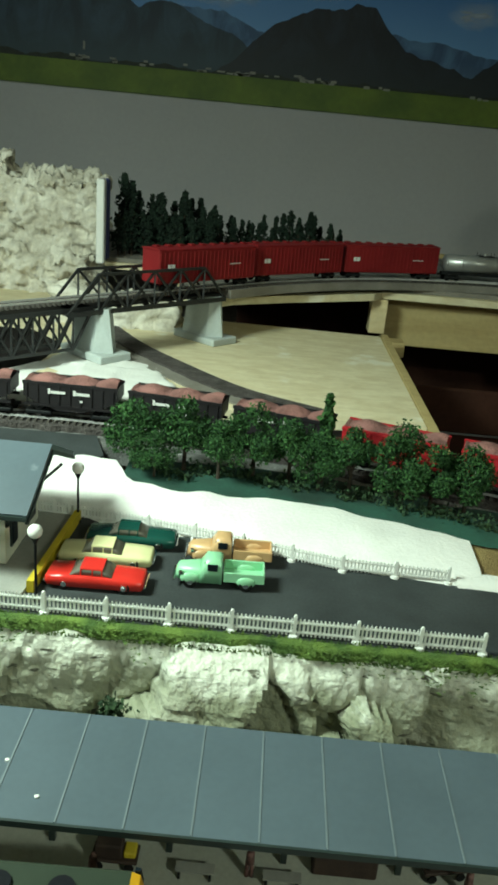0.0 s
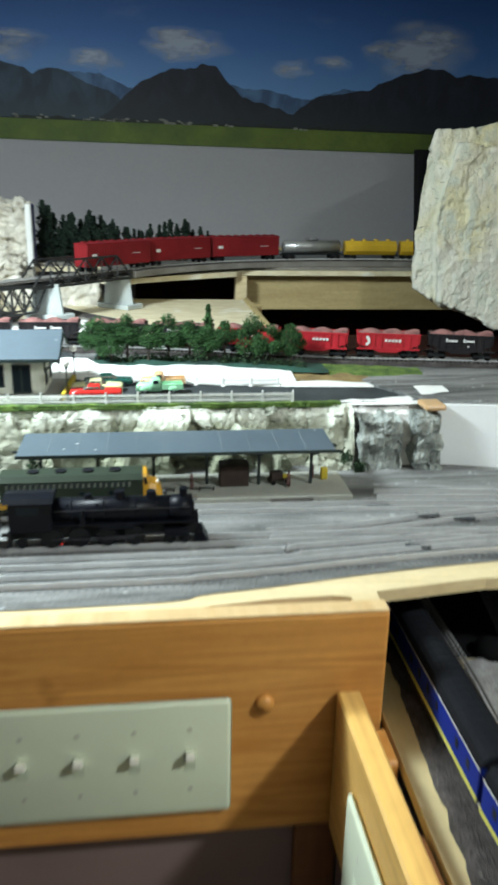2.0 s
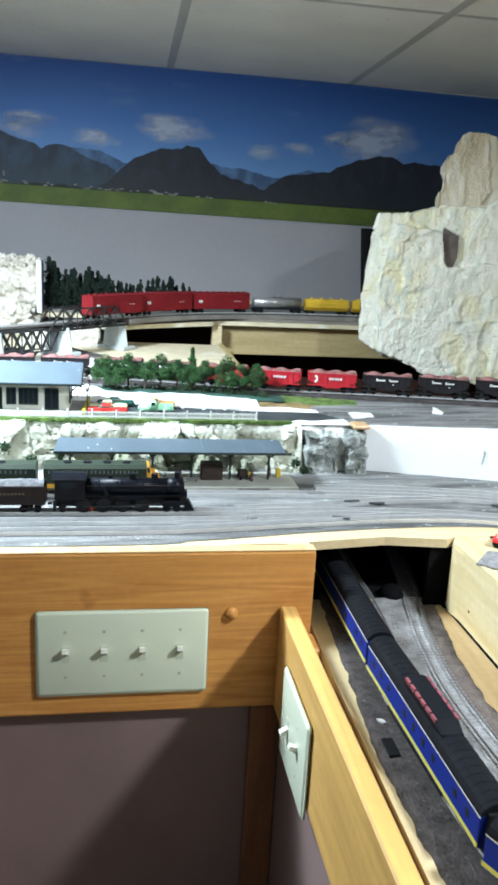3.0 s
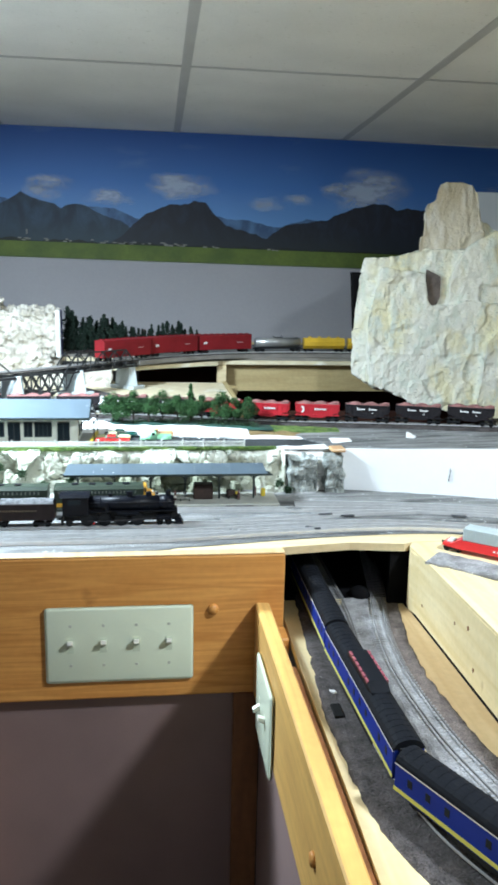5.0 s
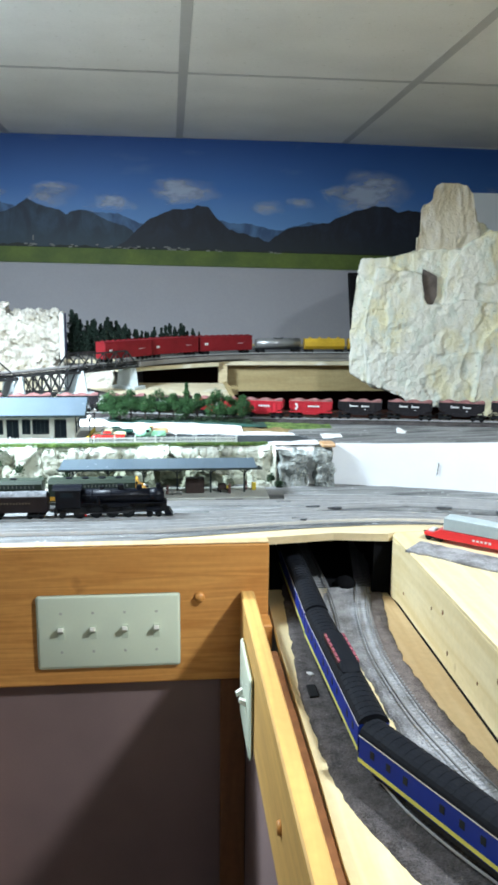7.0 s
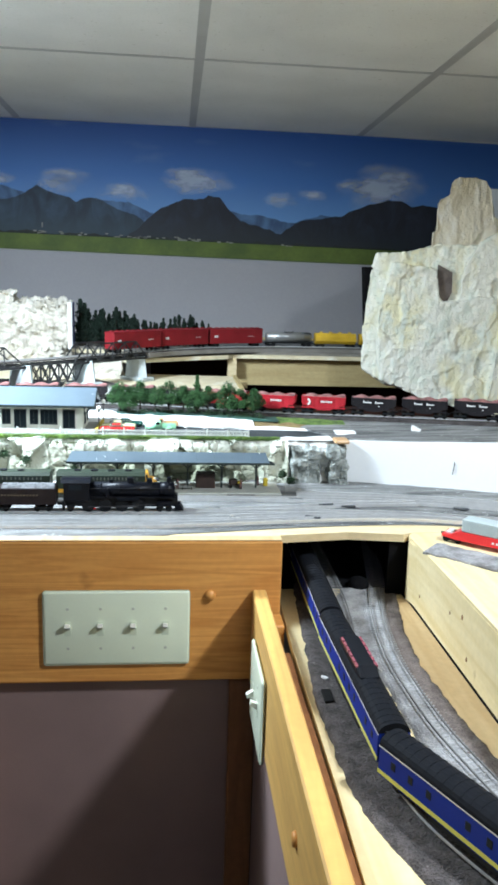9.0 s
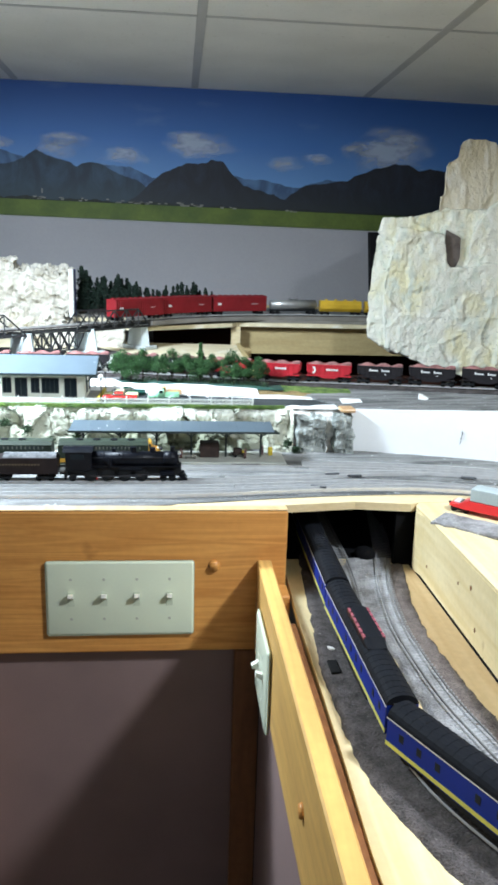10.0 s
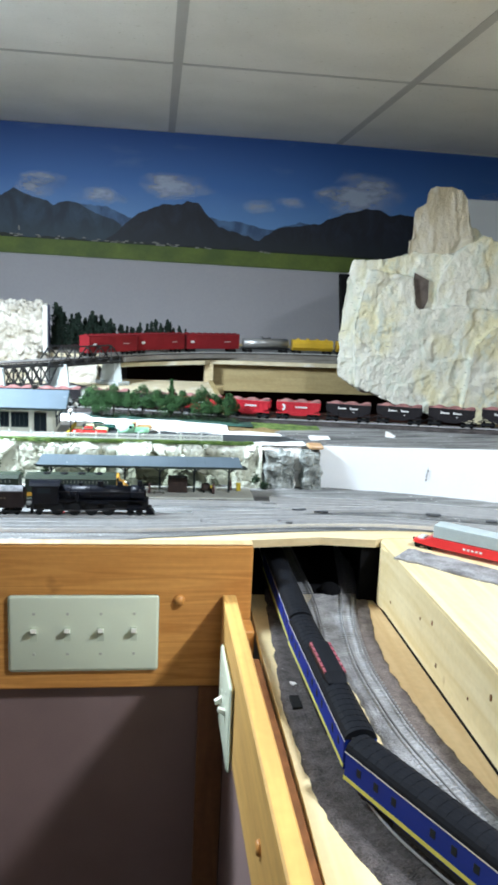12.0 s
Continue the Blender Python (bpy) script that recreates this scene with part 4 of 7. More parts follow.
solid("inner_rail", "reddish brown wooden rail inside the side panel", "rail", bm, M["pinedark"])
bm = bm_new()
rbox(bm, 0.0215, 0.0420, -0.052, -0.010, 1.12, 1.197, 0.002, 1)
bm.transform(PANEL)
solid("corner_block", "brown wooden block in the gap behind the side panel", "block", bm, M["pine"])

# ---- lower deck with the helix tracks ----
LOW = 1.195
bm = bm_new()
prism(bm, [(0.346, 0.62), (0.344, 0.02), (0.340, -0.12), (0.340, -0.40), (0.338, -0.52), (0.345, -0.75), (0.46, -1.5), (1.2, -1.5), (0.75, -0.75), (0.56, -0.52), (0.539, -0.40), (0.539, 0.62)], "z", LOW - 0.012, LOW)
solid("lower_deck", "raw plywood deck of the lower track level", "deck", bm, M["rawpine"])
LEFT_LINE = [(x, y, LOW + 0.004) for x, y in ((0.404, 0.45), (0.393, 0.16), (0.3905, 0.0), (0.389, -0.12), (0.389, -0.24), (0.393, -0.34), (0.400, -0.405), (0.411, -0.455), (0.427, -0.495), (0.455, -0.548), (0.510, -0.635), (0.59, -0.735), (0.71, -0.85))]
RIGHT_LINE = [(x, y, LOW + 0.004) for x, y in ((0.545, 0.30), (0.512, 0.12), (0.4945, 0.055), (0.4755, -0.035), (0.465, -0.12), (0.462, -0.19), (0.4675, -0.302), (0.479, -0.375), (0.498, -0.457), (0.535, -0.55), (0.59, -0.63))]
blue_line = track(LEFT_LINE, "lower track on dark cork and ballast", None, rise=0.0003)
track([(x, y, LOW + 0.004) for x, y in ((0.440, 0.45), (0.436, 0.20), (0.4335, 0.06), (0.427, -0.03), (0.416, -0.12), (0.403, -0.20))], "dusty track leaving the lower track for the tunnel", None, tie="dusttie", rise=0.0008)
helix_line = track(RIGHT_LINE, "lower track with dusty pale ballast", None, tie="dusttie", rise=0.0008)


def x_at(line, y):
    pts = sorted((q.y, q.x) for q in line)
    return float(np.interp(y, [p[0] for p in pts], [p[1] for p in pts]))


def bed(name, label, material, left, right, height, y0, y1, seed):
    """A ragged sheet of loose ballast between two edges given over y."""
    bm = bm_new()
    rows = []
    for y in np.arange(y0, y1, -0.002):
        a = left(y) + 0.0026 * noise.fractal(Vector((0, y * 47 + 0.31, seed)), 0.8, 2.3, 4)
        b = right(y) + 0.0026 * noise.fractal(Vector((0, y * 53 + 0.77, seed + 7)), 0.8, 2.3, 4)
        row = []
        for k in range(13):
            x = a + (max(b, a + 0.002) - a) * k / 12
            z = LOW - 0.001 if k in (0, 12) else LOW + height + 0.0009 * noise.fractal(Vector((x * 180, y * 180, seed)), 0.8, 2, 3)
            row.append(bm.verts.new((x, y, z)))
        rows.append(row)
    for a, b in zip(rows, rows[1:]):
        for k in range(12):
            bm.faces.new((a[k + 1], a[k], b[k], b[k + 1]))
    return solid(name, label, "ballast", bm, material, True, "structure")


def over(ys, xs):
    return lambda y: float(np.interp(y, ys, xs))


bed("dark_ballast", "dark brown grey ballast under the blue train", M["darkballast"], over([-0.80, -0.70, -0.60, -0.542, -0.51, -0.485, -0.45, -0.41, -0.36, -0.32, -0.25, -0.18, -0.11, 0.03, 0.3], [0.60, 0.505, 0.425, 0.392, 0.379, 0.370, 0.359, 0.351, 0.348, 0.3475, 0.345, 0.350, 0.356, 0.366, 0.39]), lambda y: x_at(blue_line, y) + 0.034, 0.0042, 0.10, -0.78, 1.0)
bed("dusty_ballast", "dusty pale ballast bed between the lower tracks", M["paleballast"], over([-0.62, -0.40, -0.345, -0.315, -0.29, -0.22, -0.165, -0.15, -0.10, -0.01, 0.06, 0.09], [0.545, 0.452, 0.440, 0.440, 0.4385, 0.4375, 0.431, 0.414, 0.413, 0.420, 0.435, 0.45]), lambda y: x_at(helix_line, y) + 0.013 + 0.04 * max(0.0, -0.30 - y), 0.0046, 0.078, -0.62, 2.0)
ballast_edge = over([-0.60, -0.419, -0.37, -0.322, -0.238, -0.173, -0.076, 0.015, 0.3], [0.64, 0.522, 0.514, 0.507, 0.501, 0.497, 0.505, 0.523, 0.56])
bed("brown_ballast", "brown shaded ballast beside the pine ledge", M["brownballast"], lambda y: x_at(helix_line, y) + 0.006, ballast_edge, 0.0042, 0.055, -0.52, 3.0)
# black boards, floor and roof sheets added to paint the tunnel's darkness
lining = thing("tunnel_blackout", "black boards added to darken the opening under the yard", "lining")
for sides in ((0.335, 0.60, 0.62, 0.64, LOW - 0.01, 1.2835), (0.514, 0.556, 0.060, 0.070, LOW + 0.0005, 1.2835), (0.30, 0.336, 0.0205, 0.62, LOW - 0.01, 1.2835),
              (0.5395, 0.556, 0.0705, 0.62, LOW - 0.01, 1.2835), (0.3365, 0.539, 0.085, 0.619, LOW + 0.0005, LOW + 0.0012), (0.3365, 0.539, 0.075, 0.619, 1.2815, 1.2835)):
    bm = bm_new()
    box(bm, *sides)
    part("blackout_board", bm, M["tunnel"], lining)
# black lump shaped to stand for the shadow gap between the tracks
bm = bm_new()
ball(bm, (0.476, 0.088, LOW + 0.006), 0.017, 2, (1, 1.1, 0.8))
solid("shadow_lump", "black lump standing for the shadow between the tunnel tracks", "foam wad", bm, M["tunnel"], True)
bm = bm_new()
rbox(bm, 0.3560, 0.3675, -0.258, -0.230, LOW + 0.0025, LOW + 0.0065, 0.001, 1)
solid("switch_machine", "small black switch machine in the ballast", "switch machine", bm, M["tyre"])

bm = bm_new()
prism(bm, [(0.3625, -0.198), (0.3685, -0.200), (0.3705, -0.205), (0.3665, -0.206), (0.3635, -0.202)], "z", LOW + 0.004, LOW + 0.0062)
solid("switch_lever", "small white lever beside the switch machine", "lever", bm, M["bargrey"])

# right bench: upper block, ledge below it
bm = bm_new()
prism(bm, [(0.549, 0.062), (0.540, 0.048), (0.536, 0.028), (0.540, 0.005), (0.540, -0.90), (1.6, -1.6), (1.6, 0.062)], "z", 1.2010, 1.2955)
bmesh.ops.bevel(bm, geom=[e for e in bm.edges if all(v.co.z > 1.29 and v.co.x < 0.56 and v.co.y < 0.03 for v in e.verts)], offset=0.005, segments=2, affect="EDGES")
bench = solid("pine_bench_block", "thick raw pine bench block beside the lower track", "bench", bm, M["rawpine"])
for y, z, w in ((-0.140, 1.254, 0.0016), (-0.181, 1.266, 0.0020), (-0.205, 1.222, 0.0018), (-0.352, 1.262, 0.0024), (-0.385, 1.240, 0.0016), (-0.02, 1.226, 0.0014), (-0.30, 1.232, 0.0013)):
    bm = bm_new()
    cyl(bm, (0.5398, y, z), (1, 0, 0), w, 0.0012, 10)
    for v in bm.verts:
        v.co.z = z + (v.co.z - z) * 1.6
    part("knot", bm, M["pinedark"], bench)
bm = bm_new()
ys = list(np.arange(0.036, -0.475, -0.01))
prism(bm, [(min(ballast_edge(y) - 0.004, 0.538), y) for y in ys] + [(0.5384, ys[-1]), (0.5384, 0.036)], "z", LOW + 0.0005, LOW + 0.0032)
solid("pine_ledge", "raw pine ledge below the bench block", "ledge", bm, M["ledgepine"])
# black strip laid in for the shadow line under the bench block
bm = bm_new()
box(bm, 0.5386, 0.70, -0.80, 0.03, LOW + 0.0003, LOW + 0.0012)
solid("gap_shadow_strip", "black strip painting the shadow gap between bench block and ledge", "batten", bm, M["black"])

# ---- yard deck ----
YARD = 1.297
bm = bm_new()
prism(bm, [(-1.3, 0.0205), (0.135, 0.0205), (0.160, 0.0290), (0.20, 0.0360), (0.25, 0.0420), (0.300, 0.0440), (0.316, 0.0400), (0.320, 0.0205), (0.3390, 0.0205), (0.3410, 0.0480), (0.45, 0.064), (0.533, 0.052), (0.549, 0.0615), (1.6, 0.061), (1.6, 0.75), (0.52, 0.75), (-1.3, 0.75)], "z", 1.284, YARD - 0.001)
solid("yard_deck", "plywood deck that carries the yard tracks", "deck", bm, M["ply"])
bm = bm_new()
EDGE = [(-1.3, 0.040), (0.0, 0.040), (0.2, 0.055), (0.34, 0.078), (0.45, 0.092), (0.56, 0.098), (0.66, 0.085), (0.80, 0.03), (0.95, -0.05)]
front = smooth_line([(x, y, 0) for x, y in EDGE], 0.02)
rows = []
for q in front:
    n_y = 14
    edge = [q.y + (0.42 - q.y) * k / n_y for k in range(n_y + 1)]
    rows.append([bm.verts.new((q.x, y, YARD + 0.0012 + (0.0012 if k > 1 else 0.0004) * noise.fractal(Vector((q.x * 30, y * 30, 0)), 1, 2, 3) - (0.0012 if k == 0 else 0))) for k, y in enumerate(edge)])
for a, b in zip(rows, rows[1:]):
    for k in range(len(a) - 1):
        bm.faces.new((a[k], b[k], b[k + 1], a[k + 1]))
solid("yard_ballast", "grey ballasted ground of the railway yard", "ballast", bm, M["ballast"], True, "structure")
STEAM = [(-1.3, 0.150, YARD + 0.0008), (-0.2, 0.152, YARD + 0.0008), (0.2, 0.154, YARD + 0.0008), (0.45, 0.150, YARD + 0.0008), (0.62, 0.128, YARD + 0.0008), (0.85, 0.06, YARD + 0.0008), (1.1, -0.06, YARD + 0.0008)]
DIESEL = [(-1.3, 0.228, YARD + 0.0008), (-0.2, 0.228, YARD + 0.0008), (0.2, 0.232, YARD + 0.0008), (0.45, 0.224, YARD + 0.0008), (0.63, 0.203, YARD + 0.0008), (0.85, 0.14, YARD + 0.0008), (1.1, 0.04, YARD + 0.0008)]
FRONT = [(-1.3, 0.080, YARD + 0.0008), (0.0, 0.080, YARD + 0.0008), (0.2, 0.086, YARD + 0.0008), (0.36, 0.106, YARD + 0.0008), (0.50, 0.118, YARD + 0.0008), (0.62, 0.108, YARD + 0.0008), (0.80, 0.05, YARD + 0.0008)]
MIDDLE = [(-1.3, 0.114, YARD + 0.0008), (0.1, 0.116, YARD + 0.0008), (0.3, 0.126, YARD + 0.0008), (0.48, 0.146, YARD + 0.0008)]
steam_line = track(STEAM, "yard track under the steam engine", tie="yardtie", rise=0.0008)
diesel_line = track(DIESEL, "yard track along the platform", tie="yardtie", rise=0.0008)
track(FRONT, "front yard track curving away at its end", tie="yardtie", rise=0.0008)
track(MIDDLE, "yard track joining its neighbour at a turnout", tie="yardtie", rise=0.0008)
track([(0.26, 0.162, YARD + 0.0009), (0.36, 0.172, YARD + 0.0009), (0.48, 0.196, YARD + 0.0009), (0.60, 0.206, YARD + 0.0009)], "crossover between the two yard tracks", tie="yardtie", rise=0.0008)
track([(0.40, 0.262, YARD + 0.0008), (0.60, 0.242, YARD + 0.0008), (0.85, 0.175, YARD + 0.0008), (1.1, 0.08, YARD + 0.0008)], "short spur along the white retaining board", tie="yardtie", rise=0.0008)
random.seed(3)
for k in range(9):
    x, y = random.uniform(0.38, 0.78), random.uniform(0.12, 0.24)
    bm = bm_new()
    rbox(bm, -random.uniform(0.008, 0.016), random.uniform(0.008, 0.016), -0.0030, 0.0030, 0, 0.0028, 0.0006, 1)
    bm.transform(pose(x, y - 0.35 * max(0, x - 0.5), YARD + 0.0035, 0, 0, random.uniform(-25, 5)))
    solid("turnout_motor", "small grey turnout motor beside the yard track", "turnout motor", bm, M["motorgrey"], group="turnout motors")

# spur strip on the bench corner
spur = smooth_line([(0.553, -0.012, 1.2955), (0.578, -0.034, 1.2955), (0.612, -0.066, 1.2955), (0.650, -0.104, 1.2955), (0.70, -0.16, 1.2955), (0.80, -0.30, 1.2955)])
bm = bm_new()
ribbon(bm, spur, -0.027, 0.027, 0, 0.003, 0.005)
solid("roadbed_strip", "ragged grey roadbed strip on the pine bench", "roadbed", bm, M["paleballast"])

# ---- white retaining board and the plateau behind ----
BOARD = [(0.505, 0.368, 1.378), (0.60, 0.345, 1.381), (0.72, 0.310, 1.388), (0.84, 0.262, 1.397), (1.0, 0.19, 1.405), (1.25, 0.05, 1.412)]
line = smooth_line(BOARD, 0.02)
bm = bm_new()
rows = []
for q in line:
    rows.append([bm.verts.new((q.x, q.y, YARD)), bm.verts.new((q.x, q.y, q.z)), bm.verts.new((q.x + 0.002, q.y + 0.006, q.z)), bm.verts.new((q.x + 0.002, q.y + 0.006, YARD))])
for a, b in zip(rows, rows[1:]):
    for k in range(4):
        bm.faces.new((a[k], a[(k + 1) % 4], b[(k + 1) % 4], b[k]))
bm.faces.new(rows[0])
bm.faces.new(rows[-1][::-1])
board = solid("retaining_board", "white painted retaining board behind the yard", "retaining wall", bm, M["whiteboard"])
bm = bm_new()
crack = smooth_line([(0.7035, 0.3137, 1.351), (0.7045, 0.3136, 1.344), (0.7030, 0.3140, 1.337), (0.7028, 0.3141, 1.330), (0.7010, 0.3142, 1.325)], 0.003)
for i, (a, b) in enumerate(zip(crack, crack[1:])):
    beam(bm, a, b, 0.0005 + 0.0010 * math.sin(i * 1.3) ** 2)
part("crack", bm, M["darkballast"], board, "dark crack in the white paint")

# plateau: ground under the mainline, hidden beneath roads and hills
MAIN = [(-1.1, 0.66, 1.383), (-0.5, 0.70, 1.383), (-0.2, 0.722, 1.383), (0.0, 0.728, 1.383), (0.16, 0.705, 1.383), (0.30, 0.662, 1.383), (0.42, 0.622, 1.384), (0.55, 0.593, 1.386), (0.68, 0.556, 1.389), (0.80, 0.510, 1.393), (0.95, 0.440, 1.400), (1.2, 0.29, 1.409)]
main_line = smooth_line(MAIN)
bm = bm_new()
rows = []
for q in main_line[::3]:
    d = 0.055 if q.x < 0.40 else 0.055 + min(1, (q.x - 0.40) / 0.12) * 0.20
    front_y = max(q.y - d, 0)
    if q.x > 0.505:
        front_y = float(np.interp(q.x, [b[0] for b in BOARD], [b[1] for b in BOARD])) + 0.007
    back_y = q.y + 0.045
    rows.append([bm.verts.new((q.x, front_y + (back_y - front_y) * k / 6, q.z - 0.0045)) for k in range(7)])
for a, b in zip(rows, rows[1:]):
    for k in range(6):
        bm.faces.new((a[k], b[k], b[k + 1], a[k + 1]))
low = [[bm.verts.new((v.co.x, v.co.y, 1.365)) for v in (r[0], r[-1])] for r in rows]
for (a, b), (c, d) in zip(zip(rows, low), zip(rows[1:], low[1:])):
    bm.faces.new((a[0], b[0], d[0], c[0]))
    bm.faces.new((a[-1], c[-1], d[1], b[1]))
solid("mainline_bed", "grey ballasted ground under the main line", "roadbed", bm, M["ballast"], kind="structure")
bm = bm_new()
prism(bm, [(-1.0, 0.615), (0.02, 0.628), (0.030, 0.650), (0.012, 0.700), (-1.0, 0.675)], "z", 1.370, 1.3815)
solid("dark_walkway", "dark grey walkway strip beside the main line", "walkway", bm, M["asphalt"], kind="structure")
track(MAIN, "main line track behind the trees", M["darkballast"], 0.021)

# cliff below the parking lot
LOT = 1.376


def cliff_face():
    """The rock face from the grass edge down to the platform: leaning facets, deeper towards the foot, with clefts between."""
    bm = bm_new()
    profile = [(0.0, 0.3860, LOT + 0.0008), (0.10, 0.3785, LOT - 0.0030), (0.25, 0.3680, LOT - 0.0110), (0.45, 0.3590, LOT - 0.0280), (0.70, 0.3530, LOT - 0.0500), (1.0, 0.3490, YARD - 0.003)]
    ss, py, pz = [p[0] for p in profile], [p[1] for p in profile], [p[2] for p in profile]
    rows = []
    for x in np.arange(-0.75, 0.402, 0.0032):
        row = []
        for k in range(31):
            s = k / 30
            y, z = float(np.interp(s, ss, py)), float(np.interp(s, ss, pz))
            p = Vector((x, 0.3 * y, z * 0.7)) * 21 + Vector((3.1, 7.7, 1.3))
            p += 0.55 * noise.noise_vector(p * 1.3)
            (d1, d2, *_), (f, *_) = noise.voronoi(p)
            tilt = noise.cell_vector(f * 3.7) - Vector((0.5, 0.5, 0.5))
            d = 0.016 * (noise.cell(f * 5.3) - 0.5 + 0.9 * (p - f).dot(tilt))
            d -= 0.0035 * max(0.0, 1 - (d2 - d1) / 0.10)
            d += 0.0035 * noise.fractal(Vector((x, y, z)) * 55, 1.0, 2.1, 4)
            d *= min(1.0, 0.05 + s * 1.9)
            row.append(bm.verts.new((x + 0.3 * d, y - d, z + 0.25 * d)))
        rows.append(row)
    for a, b in zip(rows, rows[1:]):
        for k in range(30):
            bm.faces.new((a[k], a[k + 1], b[k + 1], b[k]))
    bmesh.ops.recalc_face_normals(bm, faces=bm.faces[:])
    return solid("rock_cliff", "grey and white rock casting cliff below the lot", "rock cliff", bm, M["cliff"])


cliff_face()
rocky("plaster_slope", "white plaster slope at the end of the road", "plaster slope", [lambda bm: prism(bm, [(0.365, YARD - 0.004), (0.55, YARD - 0.004), (0.55, LOT - 0.009), (0.425, LOT - 0.009), (0.405, LOT + 0.001), (0.385, LOT - 0.012)], "x", 0.385, 0.515)], M["plaster"], 0.005, 0.004, 26, seed=5.0)
rocky("dark_rock", "dark grey rock casting set in the plaster slope", "rock", [(0.405, 0.460, 0.350, 0.40, YARD - 0.003, 1.362)], M["darkrock"], 0.0035, 0.007, 46, seed=7.0)
rocky("dark_rock", "dark grey rock casting set in the plaster slope", "rock", [(0.474, 0.508, 0.345, 0.385, YARD - 0.003, 1.370)], M["darkrock"], 0.0035, 0.006, 46, seed=9.0)
bm = bm_new()
rbox(bm, 0.484, 0.512, 0.350, 0.385, 1.374, 1.3815, 0.003, 2)
solid("tan_block", "tan wooden block lying on the dark rock", "block", bm, M["tan"])

# ---- parking lot ----
bm = bm_new()
prism(bm, [(-0.9, 0.386), (0.345, 0.388), (0.490, 0.40), (0.503, 0.43), (0.503, 0.482), (0.34, 0.486), (0.24, 0.492), (0.13, 0.520), (0.0, 0.540), (-0.9, 0.545)], "z", LOT - 0.004, LOT)
solid("parking_lot", "dark asphalt parking lot and road", "road", bm, M["asphalt"], kind="structure")
bm = bm_new()
prism(bm, [(-0.9, 0.408), (0.030, 0.412), (0.034, 0.530), (-0.9, 0.540)], "z", LOT, LOT + 0.0025)
solid("station_pavement", "pale concrete pavement round the station", "pavement", bm, M["concrete"], kind="structure")
bm = bm_new()
prism(bm, [(0.0315, 0.418), (0.0360, 0.418), (0.0400, 0.526), (0.0355, 0.526)], "z", LOT + 0.0003, LOT + 0.009)
solid("yellow_barrier", "yellow painted parking barrier beside the pavement", "barrier", bm, M["yellow"])

# grass strip along the cliff top: turf with short blades
bm = bm_new()
random.seed(21)
xs = np.arange(-0.75, 0.385, 0.006)
rows = []
for x in xs:
    f = 0.381 - 0.006 * noise.fractal(Vector((x * 25, 4.0, 0)), 1, 2, 3)
    rows.append([bm.verts.new((x, f + (0.3935 - f) * k / 4, LOT + 0.0005 + (0.0035 if 0 < k < 4 else -0.004 if k == 0 else 0) * (0.7 + 0.6 * noise.noise(Vector((x * 60, k, 0)))))) for k in range(5)])
for a, b in zip(rows, rows[1:]):
    for k in range(4):
        bm.faces.new((a[k], b[k], b[k + 1], a[k + 1]))
for k in range(13000):
    x, y = random.uniform(-0.75, 0.38), random.uniform(0.377, 0.394)
    z, h, w = LOT + (0.001 if y > 0.381 else -0.002), random.uniform(0.0012, 0.0030), random.uniform(0.0004, 0.0009)
    dx, dy = random.uniform(-0.002, 0.002), random.uniform(-0.002, 0.001)
    v = [bm.verts.new(p) for p in ((x - w, y, z), (x + w, y, z), (x + dx, y + dy, z + h))]
    bm.faces.new(v)
for k in range(5000):
    x, u = random.uniform(-0.75, 0.395), random.random() ** 1.5
    if u > 0.22 + 0.7 * noise.fractal(Vector((x * 14, 1.7, 0)), 1, 2, 3):
        continue
    y, z = 0.3815 - 0.030 * u ** 0.6, LOT + 0.002 - 0.026 * u
    w, h, lean = random.uniform(0.0008, 0.0018), random.uniform(0.0012, 0.0030), random.uniform(-0.002, 0.002)
    v = [bm.verts.new(p) for p in ((x - w, y + 0.0015, z), (x + w, y + 0.0015, z), (x + lean, y - random.uniform(0.001, 0.0035), z + h))]
    bm.faces.new(v)
solid("grass_strip", "green ground foam grass along the cliff top", "grass", bm, M["grass"], kind="stuff")

# white hill behind the lot, teal paint and dry grass along its top
def hill(name, label, category, material, x0, x1, near, far, z_near, z_far, seed, hump=0.0, kind="structure"):
    bm = bm_new()
    xs = np.linspace(x0, x1, max(8, int((x1 - x0) / 0.008)))
    rows = []
    for x in xs:
        a, b = near(x), far(x)
        rows.append([])
        for k in range(13):
            t = k / 12
            y = a + (b - a) * t
            z = z_near + (z_far - z_near) * t + hump * math.sin(math.pi * t) + 0.0022 * noise.fractal(Vector((x * 22, y * 22, seed)), 1, 2, 4)
            rows[-1].append(bm.verts.new((x, y, z if k else z_near - 0.001)))
    for a, b in zip(rows, rows[1:]):
        for k in range(12):
            bm.faces.new((a[k], b[k], b[k + 1], a[k + 1]))
    return solid(name, label, category, bm, material, True, kind)


def lot_back(x):
    return float(np.interp(x, [-0.9, 0.0, 0.13, 0.24, 0.34, 0.60], [0.540, 0.535, 0.515, 0.488, 0.480, 0.468]))


def hedge_front(x):
    return float(np.interp(x, [-0.9, -0.2, 0.045, 0.064, 0.10, 0.19, 0.23, 0.32, 0.36], [0.62, 0.62, 0.634, 0.592, 0.577, 0.576, 0.572, 0.545, 0.53])) + 0.006 * noise.noise(Vector((x * 40, 0, 0)))


hill("plaster_hill", "bare white plaster slope behind the parking lot", "plaster hill", M["plaster"], -0.9, 0.345, lambda x: lot_back(x) - 0.004 + 0.004 * noise.noise(Vector((x * 50, 2, 0))), hedge_front, LOT - 0.001, 1.386, 1.0, 0.004)
